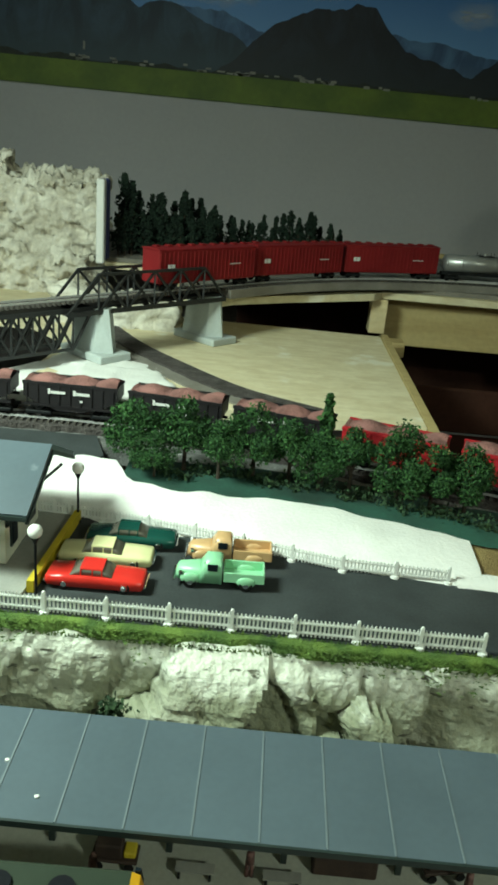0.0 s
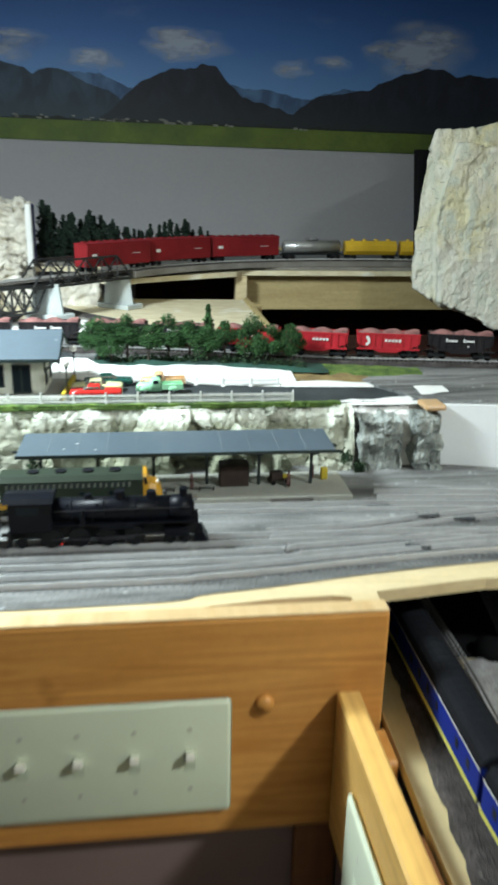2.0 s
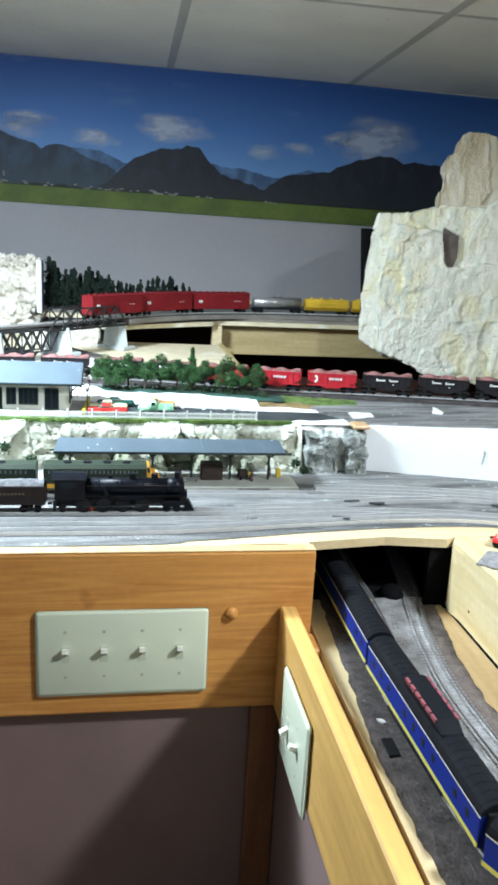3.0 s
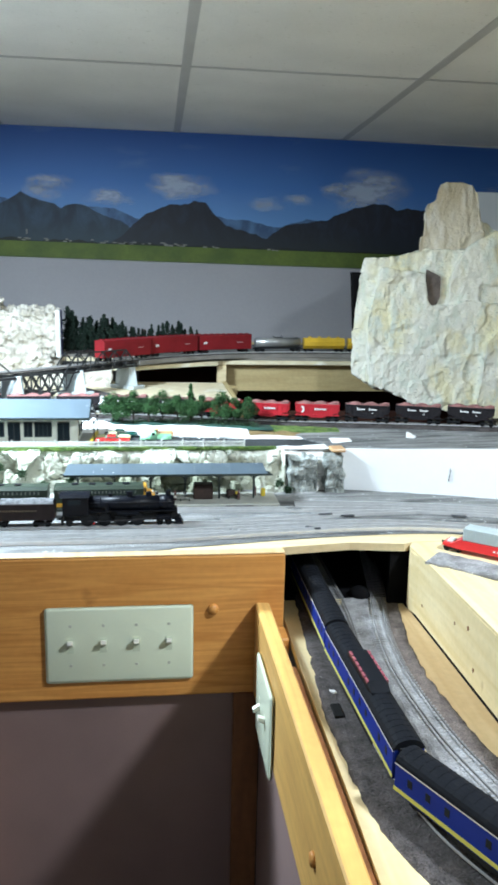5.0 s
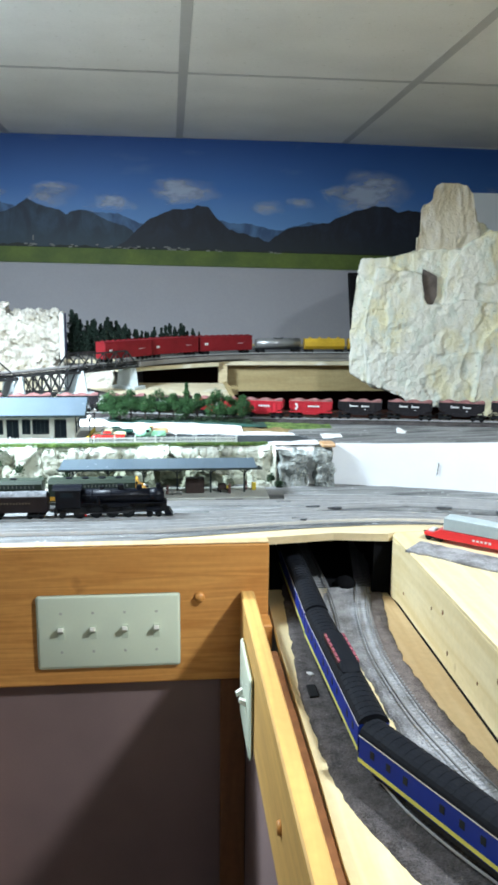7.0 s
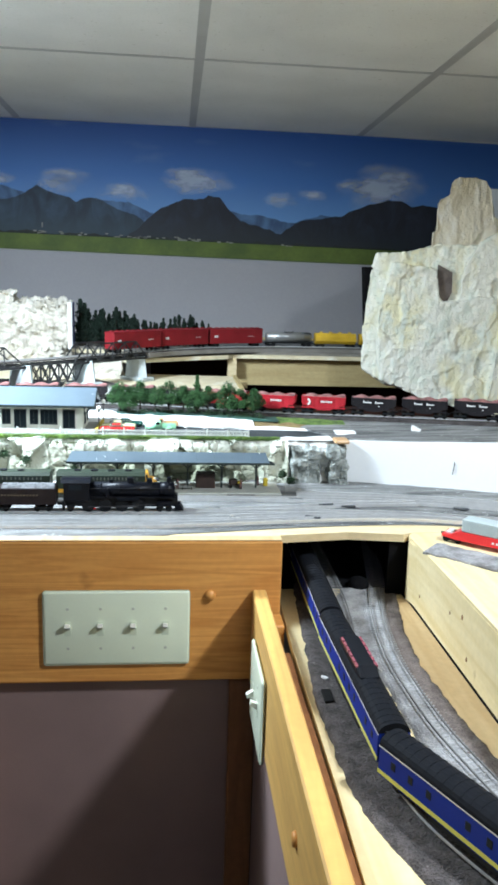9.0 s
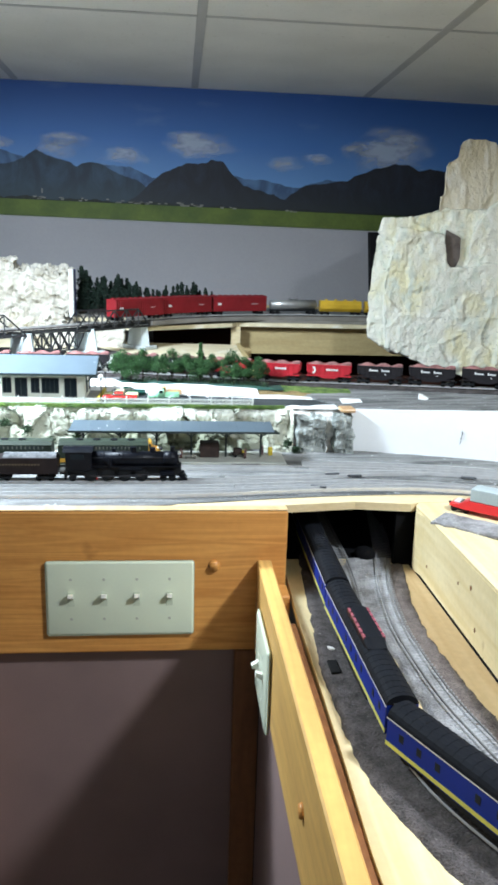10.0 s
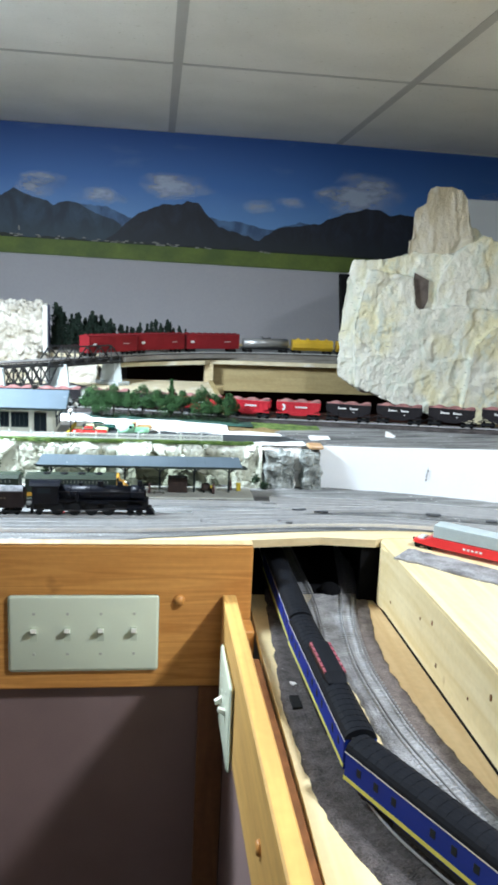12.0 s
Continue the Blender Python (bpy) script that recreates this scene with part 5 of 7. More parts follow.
hill("teal_bank", "teal painted bank below the trees", "bank", M["teal"], 0.058, 0.40, lambda x: hedge_front(x) - 0.003, lambda x: hedge_front(x) + 0.07, 1.3855, 1.384, 4.0, 0.001)
hill("dry_grass_bank", "dry tan grass bank beside the road", "grass", M["drygrass"], 0.335, 0.455, lambda x: lot_back(x) + 0.008, lambda x: float(np.interp(x, [0.33, 0.56], [0.60, 0.545])), LOT + 0.0005, 1.3835, 6.0, 0.002)
hill("plaster_strip", "ragged white plaster strip along the road edge", "plaster strip", M["plaster"], 0.325, 0.510, lambda x: lot_back(x) - 0.004 + 0.003 * noise.noise(Vector((x * 60, 5, 0))), lambda x: lot_back(x) + 0.012 + 0.004 * noise.noise(Vector((x * 45, 8, 0))), LOT + 0.0012, LOT + 0.0040, 11.0, 0.001)
hill("plaster_verge", "bare white plaster verge along the cliff edge", "plaster verge", M["plaster"], 0.372, 0.512, lambda x: 0.389 + 0.15 * max(0.0, 0.40 - x), lambda x: float(np.interp(x, [0.37, 0.40, 0.48, 0.512], [0.393, 0.402, 0.414, 0.430])) + 0.003 * noise.noise(Vector((x * 50, 3, 0))), LOT - 0.002, LOT + 0.0012, 12.0, 0.001)
hill("plaster_end", "white plaster bank where the road ends", "plaster bank", M["plaster"], 0.498, 0.540, lambda x: 0.392, lambda x: 0.446 + 0.006 * noise.noise(Vector((x * 40, 6, 0))), LOT + 0.0005, 1.3835, 13.0, 0.002)
hill("green_bank", "patchy green bank along the main line", "grass", M["grass"], 0.40, 0.54, lambda x: lot_back(x) + 0.045, lambda x: float(np.interp(x, [0.33, 0.56], [0.604, 0.550])), LOT + 0.005, 1.3845, 9.0, 0.002)
random.seed(8)
bm = bm_new()
prism(bm, [(-0.010, 0.0), (0.008, 0.0), (0.010, 0.003), (-0.004, 0.010), (-0.010, 0.011)], "y", -0.004, 0.004)
bm.transform(pose(0.668, 0.442, 1.3845, 0, 0, -25))
solid("white_scrap", "small white scrap beside the main line", "scrap", bm, M["plaster"])


# ---- picket fences ----
def fence(label, pts, spans, height):
    line = [Vector(p) for p in pts]
    total = length(line)
    t = thing("picket_fence", label, "fence")
    picket = None
    n = int(total / 0.0026)
    bmp = bm_new()
    prism(bmp, [(-0.0006, 0.0012), (0.0006, 0.0012), (0.0006, height - 0.0012), (0, height), (-0.0006, height - 0.0012)], "y", -0.0004, 0.0004)
    me = mesh_of("picket", bmp, M["fence"])
    for k in range(n):
        q, a = along(line, k * total / n)
        ob = new("picket", me)
        ob.parent = t
        ob.matrix_basis = Matrix.Translation(q) @ Matrix.Rotation(a, 4, "Z")
    for z in (0.28, 0.78):
        bm = bm_new()
        ribbon(bm, line, -0.0008, 0.0008, height * z - 0.0006, height * z + 0.0006)
        part("fence_rail", bm, M["fence"], t)
    bmp = bm_new()
    box(bmp, -0.0011, 0.0011, -0.0011, 0.0011, 0, height + 0.0012)
    cyl(bmp, (0, 0, 0.0008), (0, 0, 1), 0.0034, 0.0018, 12, 0.0028)
    ball(bmp, (0, 0, height + 0.0016), 0.0012, 1)
    post = mesh_of("fence_post", bmp, M["fence"])
    for k in range(spans + 1):
        q, a = along(line, min(total - 1e-4, k * total / spans))
        ob = new("fence_post", post)
        ob.parent = t
        ob.matrix_basis = Matrix.Translation(q) @ Matrix.Rotation(a, 4, "Z")
    return t


fence("white picket fence along the cliff edge", [(-0.3045, 0.3965, LOT), (0.324, 0.3975, LOT)], 16, 0.0135)
fence("white picket fence at the foot of the plaster hill", [(-0.02, 0.534, LOT), (0.06, 0.528, LOT), (0.131, 0.513, LOT), (0.24, 0.485, LOT), (0.319, 0.482, LOT)], 9, 0.0115)


# ---- lamps, cars ----
def street_lamp(m, height, group):
    t = thing("street_lamp", "black street lamp with a white globe on the lot", "street lamp", m, group)
    bm = bm_new()
    cyl(bm, (0, 0, 0.0012), (0, 0, 1), 0.0028, 0.0024, 12, 0.0020)
    cyl(bm, (0, 0, height / 2), (0, 0, 1), 0.0009, height - 0.004, 8)
    cyl(bm, (0, 0, height - 0.006), (0, 0, 1), 0.0010, 0.005, 10, 0.0030)
    part("lamp_post", bm, M["iron"], t)
    bm = bm_new()
    ball(bm, (0, 0, height), 0.0047, 3)
    part("globe", bm, M["globe"], t, "white glass globe", True)
    return t


street_lamp(pose(0.0405, 0.4095, LOT), 0.050, "lot lamps")
street_lamp(pose(0.0385, 0.5225, LOT), 0.046, "lot lamps")


def loft(bm, sections):
    """A skin over cross-sections (x, half width, bottom, top, shoulder): rounded body shapes."""
    rings = []
    for x, w, z0, z1, sh in sections:
        ring = [(x, -w, z0), (x, -w, z1 - sh), (x, -w + sh * 0.7, z1 - sh * 0.2), (x, -w * 0.4, z1), (x, w * 0.4, z1), (x, w - sh * 0.7, z1 - sh * 0.2), (x, w, z1 - sh), (x, w, z0)]
        rings.append([bm.verts.new(p) for p in ring])
    for a, b in zip(rings, rings[1:]):
        for k in range(8):
            bm.faces.new((a[k], a[(k + 1) % 8], b[(k + 1) % 8], b[k]))
    bm.faces.new(rings[0][::-1])
    bm.faces.new(rings[-1])


def wheels(t, xs, half, r, w=0.0024):
    for x in xs:
        for s in (-1, 1):
            bm = bm_new()
            cyl(bm, (x, s * half, r), (0, 1, 0), r, w, 16)
            tyre = part("wheel", bm, M["tyre"], t)
            bm = bm_new()
            cyl(bm, (x, s * (half + w * 0.52), r), (0, s, 0), r * 0.55, w * 0.2, 12, r * 0.45)
            part("hubcap", bm, M["chrome"], tyre)


def sedan(m, paint, label):
    t = thing("parked_car", label, "car", m, "parked cars")
    bm = bm_new()
    loft(bm, [(-0.0325, 0.0095, 0.0045, 0.0090, 0.001), (-0.031, 0.0108, 0.0032, 0.0103, 0.0018), (-0.018, 0.0112, 0.0028, 0.0108, 0.0018), (0.010, 0.0112, 0.0028, 0.0106, 0.0018), (0.022, 0.0110, 0.0028, 0.0102, 0.0018), (0.031, 0.0106, 0.0032, 0.0097, 0.0018), (0.0325, 0.0094, 0.0045, 0.0086, 0.001)])
    part("body", bm, paint, t, "", True)
    bm = bm_new()
    loft(bm, [(-0.0165, 0.0092, 0.0102, 0.0106, 0.0003), (-0.0085, 0.0083, 0.0102, 0.0155, 0.0016), (0.004, 0.0083, 0.0102, 0.0155, 0.0016), (0.0115, 0.0092, 0.0102, 0.0106, 0.0003)])
    part("window_band", bm, M["carglass"], t, "dark car windows", True)
    bm = bm_new()
    loft(bm, [(-0.0098, 0.0080, 0.0146, 0.0158, 0.0008), (0.0052, 0.0080, 0.0146, 0.0158, 0.0008)])
    for x in (-0.0092, -0.0015, 0.0047):
        for s in (-1, 1):
            beam(bm, (x, s * 0.0084, 0.0105), (x, s * 0.0080, 0.0152), 0.0008)
    part("car_roof", bm, paint, t)
    bm = bm_new()
    rbox(bm, -0.0342, -0.0322, -0.0100, 0.0100, 0.0042, 0.0064, 0.0006, 1)
    part("front_bumper", bm, M["chrome"], t)
    bm = bm_new()
    rbox(bm, 0.0322, 0.0342, -0.0100, 0.0100, 0.0042, 0.0064, 0.0006, 1)
    part("rear_bumper", bm, M["chrome"], t)
    wheels(t, (-0.0200, 0.0195), 0.0098, 0.0042)
    return t


def pickup(m, paint, label):
    t = thing("pickup_truck", label, "truck", m, "parked cars")
    bm = bm_new()
    loft(bm, [(-0.0305, 0.0050, 0.0045, 0.0105, 0.002), (-0.0285, 0.0062, 0.0045, 0.0135, 0.003), (-0.0150, 0.0082, 0.0040, 0.0145, 0.003), (-0.0125, 0.0095, 0.0040, 0.0140, 0.002)])
    part("hood", bm, paint, t, "", True)
    bm = bm_new()
    loft(bm, [(-0.0140, 0.0098, 0.0040, 0.0135, 0.002), (-0.0100, 0.0092, 0.0040, 0.0212, 0.004), (-0.0010, 0.0092, 0.0040, 0.0212, 0.004), (0.0010, 0.0098, 0.0040, 0.0190, 0.003)])
    cab = part("cab", bm, paint, t, "", True)
    for s in (-1, 1):
        bm = bm_new()
        box(bm, -0.0090, -0.0022, s * 0.0094 - 0.0004, s * 0.0094 + 0.0004, 0.0138, 0.0186)
        part("side_window", bm, M["window"], cab)
    bm = bm_new()
    prism(bm, [(-0.0128, 0.0142), (-0.0108, 0.0190), (-0.0102, 0.0190), (-0.0122, 0.0142)], "y", -0.0075, 0.0075)
    part("windscreen", bm, M["window"], cab)
    bm = bm_new()
    for s in (-1, 1):
        rbox(bm, 0.0020, 0.0300, s * 0.0088 - 0.0007, s * 0.0088 + 0.0007, 0.0058, 0.0135, 0.0005, 1)
    rbox(bm, 0.0020, 0.0300, -0.0088, 0.0088, 0.0055, 0.0070, 0.0005, 1)
    rbox(bm, 0.0288, 0.0302, -0.0088, 0.0088, 0.0058, 0.0130, 0.0005, 1)
    rbox(bm, 0.0018, 0.0030, -0.0088, 0.0088, 0.0058, 0.0138, 0.0005, 1)
    part("cargo_bed", bm, paint, t)
    for x in (-0.0205, 0.0175):
        for s in (-1, 1):
            bm = bm_new()
            ball(bm, (x, s * 0.0088, 0.0068), 0.0062, 2, (1.15, 0.34, 0.72))
            part("fender", bm, paint, t, "", True)
    for s in (-1, 1):
        bm = bm_new()
        cyl(bm, (-0.0272, s * 0.0082, 0.0105), (-1, 0, 0), 0.0017, 0.002, 12)
        part("headlight", bm, M["chrome"], t)
    bm = bm_new()
    rbox(bm, -0.0325, -0.0308, -0.0095, 0.0095, 0.0042, 0.0062, 0.0006, 1)
    part("front_bumper", bm, M["chrome"], t)
    wheels(t, (-0.0205, 0.0175), 0.0092, 0.0045)
    return t


sedan(pose(0.0735, 0.4365, LOT + 0.0003, 0, 0, 1), M["carred"], "glossy red toy sedan parked on the asphalt")
sedan(pose(0.0735, 0.4680, LOT + 0.0003, 0, 0, 2), M["caryellow"], "pale yellow toy sedan parked on the asphalt")
sedan(pose(0.0860, 0.4970, LOT + 0.0003, 0, 0, 3), M["cargreen"], "dark green toy sedan parked by the rear fence")
pickup(pose(0.1555, 0.4530, LOT + 0.0003, 0, 0, 2), M["mint"], "mint green toy pickup truck parked on the asphalt")
pickup(pose(0.1600, 0.4850, LOT + 0.0003, 0, 0, 2), M["tan"], "tan toy pickup truck parked beside a green one")


# ---- station ----
st = thing("station_building", "cream station building with a slate blue roof", "building")
bm = bm_new()
box(bm, -0.150, 0.008, 0.447, 0.520, LOT + 0.0025, LOT + 0.053)
part("station_wall", bm, M["cream"], st)
bm = bm_new()
prism(bm, [(0.426, 1.4275), (0.428, 1.4245), (0.484, 1.4510), (0.540, 1.4245), (0.542, 1.4275), (0.484, 1.4550)], "x", -0.172, 0.030)
roof_ob = part("station_roof", bm, M["roof"], st)
bm = bm_new()
box(bm, -0.172, 0.030, 0.4245, 0.4270, 1.4235, 1.4265)
prism(bm, [(0.4265, 1.4240), (0.4265, 1.4210), (0.484, 1.4480), (0.5415, 1.4210), (0.5415, 1.4240), (0.484, 1.4508)], "x", 0.0285, 0.0312)
part("roof_trim", bm, M["trim"], st)
for k, x in enumerate((-0.138, -0.112, -0.086, -0.066, -0.050, -0.020)):
    w = 0.0115 if k in (1, 5) else 0.008
    z0 = LOT + (0.003 if k in (1, 5) else 0.011)
    bm = bm_new()
    box(bm, x - w, x + w, 0.4455, 0.4480, z0, LOT + 0.0400)
    f = part("station_door" if k in (1, 5) else "station_window", bm, M["trim"], st)
    for s in (-0.5, 0.5):
        bm = bm_new()
        box(bm, x + s * w - w * 0.40, x + s * w + w * 0.40, 0.4446, 0.4456, z0 + 0.003, LOT + 0.0380)
        part("pane", bm, M["window"], f)
for s in (0.462, 0.503):
    bm = bm_new()
    box(bm, 0.0075, 0.0095, s - 0.006, s + 0.006, LOT + 0.011, LOT + 0.033)
    f = part("station_window", bm, M["trim"], st)
    bm = bm_new()
    box(bm, 0.0094, 0.0102, s - 0.0048, s + 0.0048, LOT + 0.013, LOT + 0.031)
    part("pane", bm, M["window"], f)
for y in (0.449, 0.519):
    bm = bm_new()
    s = 1 if y > 0.48 else -1
    beam(bm, (0.008, y, LOT + 0.030), (0.027, y + s * 0.0, 1.4255), 0.002)
    beam(bm, (0.009, y, LOT + 0.030), (0.009, y, 1.4255), 0.002)
    part("eave_bracket", bm, M["trim"], st)


# ---- platform with its canopy ----
bm = bm_new()
rbox(bm, -0.60, 0.372, 0.2555, 0.337, YARD - 0.002, 1.3035, 0.001, 1)
solid("platform", "grey concrete station platform below the cliff", "platform", bm, M["platform"], kind="structure")
cp = thing("platform_canopy", "long slate blue platform canopy on dark posts", "canopy")
ends = [0.000 + 0.0318 * k for k in range(12)]
for x in ends[:-1]:
    x1 = min(x + 0.0314, 0.357)
    bm = bm_new()
    v = box(bm, x, x1, 0.2575, 0.3280, 1.3555, 1.3580)
    for q in v:
        q.co.z += (q.co.y - 0.265) * 0.05
    part("roof_sheet", bm, M["roof"], cp)
for x in ends[1:-1]:
    bm = bm_new()
    v = box(bm, x - 0.0006, x + 0.0004, 0.2580, 0.3275, 1.3578, 1.3584)
    for q in v:
        q.co.z += (q.co.y - 0.265) * 0.05
    part("roof_seam", bm, M["seam"], cp)
bm = bm_new()
box(bm, -0.001, 0.358, 0.2560, 0.2575, 1.3545, 1.3580)
part("front_fascia", bm, M["trim"], cp)
bm = bm_new()
box(bm, -0.001, 0.358, 0.295, 0.2985, 1.3490, 1.3525)
part("canopy_beam", bm, M["trim"], cp)
for x in (0.020, 0.083, 0.146, 0.207, 0.268, 0.330):
    bm = bm_new()
    box(bm, x - 0.0016, x + 0.0016, 0.2952, 0.2984, 1.3035, 1.3492)
    post = part("canopy_post", bm, M["trim"], cp)
    for s in (-1, 1):
        bm = bm_new()
        for k in range(5):
            a0, a1 = math.pi / 2 * k / 5, math.pi / 2 * (k + 1) / 5
            beam(bm, (x + s * 0.030 * (1 - math.cos(a0)), 0.2968, 1.3360 + 0.0135 * math.sin(a0)), (x + s * 0.030 * (1 - math.cos(a1)), 0.2968, 1.3360 + 0.0135 * math.sin(a1)), 0.0019)
        part("arched_brace", bm, M["trim"], post)
    bm = bm_new()
    beam(bm, (x, 0.2968, 1.3380), (x, 0.2600, 1.3530), 0.0014)
    beam(bm, (x, 0.2968, 1.3380), (x, 0.3260, 1.3530), 0.0014)
    part("cross_brace", bm, M["trim"], post)
for x, y in ((0.062, 0.291), (0.049, 0.275), (0.083, 0.271), (0.338, 0.322)):
    bm = bm_new()
    ball(bm, (x, y, 1.3585 + (y - 0.265) * 0.05), 0.0012, 1, (1.2, 1, 0.5))
    solid("plaster_speck", "small white plaster speck on the canopy roof", "speck", bm, M["plaster"], group="specks")


def figurine(m, label):
    bm = bm_new()
    cyl(bm, (-0.0012, 0, 0.0050), (0, 0, 1), 0.0011, 0.0100, 8)
    cyl(bm, (0.0012, 0, 0.0050), (0, 0, 1), 0.0011, 0.0100, 8)
    cyl(bm, (0, 0, 0.0130), (0, 0, 1), 0.0024, 0.0070, 8, 0.0020)
    ball(bm, (0, 0, 0.0182), 0.0014, 1)
    bm.transform(m)
    return solid("figurine", label, "figurine", bm, M["figure"], True, group="platform figurines")


for x, y in ((0.056, 0.279), (0.110, 0.274), (0.189, 0.286), (0.302, 0.286), (0.335, 0.312)):
    figurine(pose(x, y, 1.3035), "tiny plain figurine standing on the platform")


def baggage_cart(m, label):
    t = thing("baggage_cart", label, "cart", m, "platform carts")
    bm = bm_new()
    rbox(bm, -0.012, 0.012, -0.006, 0.006, 0.0045, 0.0065, 0.0005, 1)
    part("cart_bed", bm, M["crate"], t)
    bm = bm_new()
    rbox(bm, -0.010, 0.004, -0.005, 0.005, 0.0065, 0.015, 0.0008, 1)
    part("crate", bm, M["crate"], t)
    bm = bm_new()
    rbox(bm, 0.0045, 0.011, -0.004, 0.004, 0.0065, 0.0105, 0.0008, 1)
    part("parcel", bm, M["yellow"], t, "small yellow parcel")
    for x in (-0.008, 0.008):
        for s in (-1, 1):
            bm = bm_new()
            cyl(bm, (x, s * 0.0062, 0.0026), (0, 1, 0), 0.0026, 0.0008, 12)
            part("wheel", bm, M["tyre"], t)
    return t


baggage_cart(pose(0.119, 0.287, 1.3035), "dark baggage cart with crates on the platform")
baggage_cart(pose(0.292, 0.300, 1.3035, 0, 0, 12), "dark baggage cart with crates on the platform")
bm = bm_new()
rbox(bm, 0.222, 0.256, 0.290, 0.312, 1.3035, 1.330, 0.001, 1)
solid("ticket_kiosk", "dark brown kiosk under the platform canopy", "kiosk", bm, M["crate"])
bm = bm_new()
rbox(bm, 0.345, 0.353, 0.306, 0.313, 1.3035, 1.318, 0.001, 1)
solid("yellow_box", "small yellow box at the platform end", "box", bm, M["yellow"])
for x in (0.161, 0.206):
    t = thing("platform_bench", "small dark bench on the platform", "bench", pose(x, 0.283, 1.3035), "platform benches")
    bm = bm_new()
    box(bm, -0.010, 0.010, -0.003, 0.003, 0.0048, 0.0058)
    part("seat", bm, M["concrete"], t)
    for s in (-0.008, 0.008):
        bm = bm_new()
        box(bm, s - 0.0006, s + 0.0006, -0.003, 0.003, 0, 0.0048)
        part("leg", bm, M["iron"], t)
bm = bm_new()
rbox(bm, 0.275, 0.325, 0.2475, 0.2525, 1.2985, 1.3030, 0.001, 1)
solid("track_crossing", "dark plank crossing beside the platform", "crossing", bm, M["tie"])


# ---- trees ----
def clumps(bm, places, size):
    """Small irregular tufts of foliage."""
    for p, s in places:
        s *= size
        q = [Vector((random.uniform(-1, 1), random.uniform(-1, 1), random.uniform(-1, 1))).normalized() * s * random.uniform(0.6, 1.2) for _ in range(5)]
        v = [bm.verts.new(Vector(p) + w) for w in q]
        for f in ((0, 1, 2), (0, 2, 3), (0, 3, 4), (1, 2, 4), (1, 3, 4)):
            bm.faces.new([v[i] for i in f])


def broadleaf(m, h, spread, seed, label):
    random.seed(seed)
    t = thing("tree", label, "tree", m, "hedge trees")
    bm = bm_new()
    cyl(bm, (0, 0, h * 0.22), (0, 0, 1), h * 0.035, h * 0.44, 7, h * 0.022)
    tips = []
    for k in range(7):
        a, up = k * 2.4 + random.random(), random.uniform(0.40, 0.80)
        reach = spread * (1.25 - 0.8 * up) * random.uniform(0.45, 0.95)
        tip = Vector((math.cos(a) * reach, math.sin(a) * reach, h * up))
        beam(bm, (0, 0, h * random.uniform(0.22, 0.42)), tip, h * 0.016)
        tips.append(tip)
    part("trunk", bm, M["bark"], t)
    bm = bm_new()
    tips.append(Vector((0, 0, h * 0.92)))
    places = []
    for tip in tips:
        r = spread * random.uniform(0.34, 0.56)
        for k in range(420):
            d = Vector((random.gauss(0, 1), random.gauss(0, 1), random.gauss(0, 0.8))).normalized() * r * random.uniform(0.45, 1.05)
            places.append((tip + d, random.uniform(0.5, 1.1)))
    clumps(bm, places, h * 0.029)
    part("crown", bm, M["leaf"], t)
    return t


def conifer(m, h, r, seed, label, material="needle", group="far conifers"):
    random.seed(seed)
    t = thing("conifer", label, "tree", m, group)
    bm = bm_new()
    cyl(bm, (0, 0, h * 0.45), (0, 0, 1), h * 0.03, h * 0.9, 6, h * 0.006)
    part("trunk", bm, M["bark"], t)
    bm = bm_new()
    places = []
    for k in range(420):
        f = random.random() ** 0.8
        a = random.uniform(0, 6.283)
        rad = r * (1 - f) ** 0.75 * random.uniform(0.35, 1.1) * (0.75 + 0.35 * math.sin(f * 24 + seed))
        places.append(((math.cos(a) * rad, math.sin(a) * rad, h * (0.10 + 0.9 * f)), random.uniform(0.5, 1.0)))
    clumps(bm, places, h * 0.055)
    part("crown", bm, M[material], t)
    return t


GROUND = 1.3835
for k, (x, y, h, s) in enumerate(((0.065, 0.612, 0.058, 0.024), (0.108, 0.622, 0.062, 0.026), (0.140, 0.606, 0.050, 0.020), (0.170, 0.620, 0.062, 0.023), (0.202, 0.612, 0.056, 0.021), (0.255, 0.602, 0.058, 0.019), (0.296, 0.598, 0.062, 0.024), (0.322, 0.582, 0.054, 0.021), (0.353, 0.588, 0.054, 0.022), (0.228, 0.600, 0.046, 0.020), (0.085, 0.598, 0.038, 0.018), (-0.205, 0.560, 0.060, 0.026), (-0.245, 0.575, 0.066, 0.026))):
    broadleaf(pose(x, y + (0.004 if x > 0 else 0), GROUND if x > 0 else 1.380, 0, 0, k * 77), h * 1.06, s * 1.2, 100 + k, "deep green model tree on the bank before the track")
conifer(pose(0.231, 0.626, GROUND), 0.084, 0.014, 41, "slim green conifer among the hedge trees", "leaf", "hedge trees")
random.seed(77)
for k in range(24):
    x = 0.07 + k * 0.0128 + random.uniform(-0.003, 0.003)
    bm = bm_new()
    y0 = hedge_front(x) + random.uniform(0.026, 0.044)
    places = [((x + random.gauss(0, 0.005), y0 + random.gauss(0, 0.004), GROUND + abs(random.gauss(0.004, 0.004))), random.uniform(0.5, 1)) for _ in range(60)]
    clumps(bm, places, 0.0030)
    solid("shrub", "low dark shrub under the hedge trees", "shrub", bm, M["bush"], group="hedge shrubs")
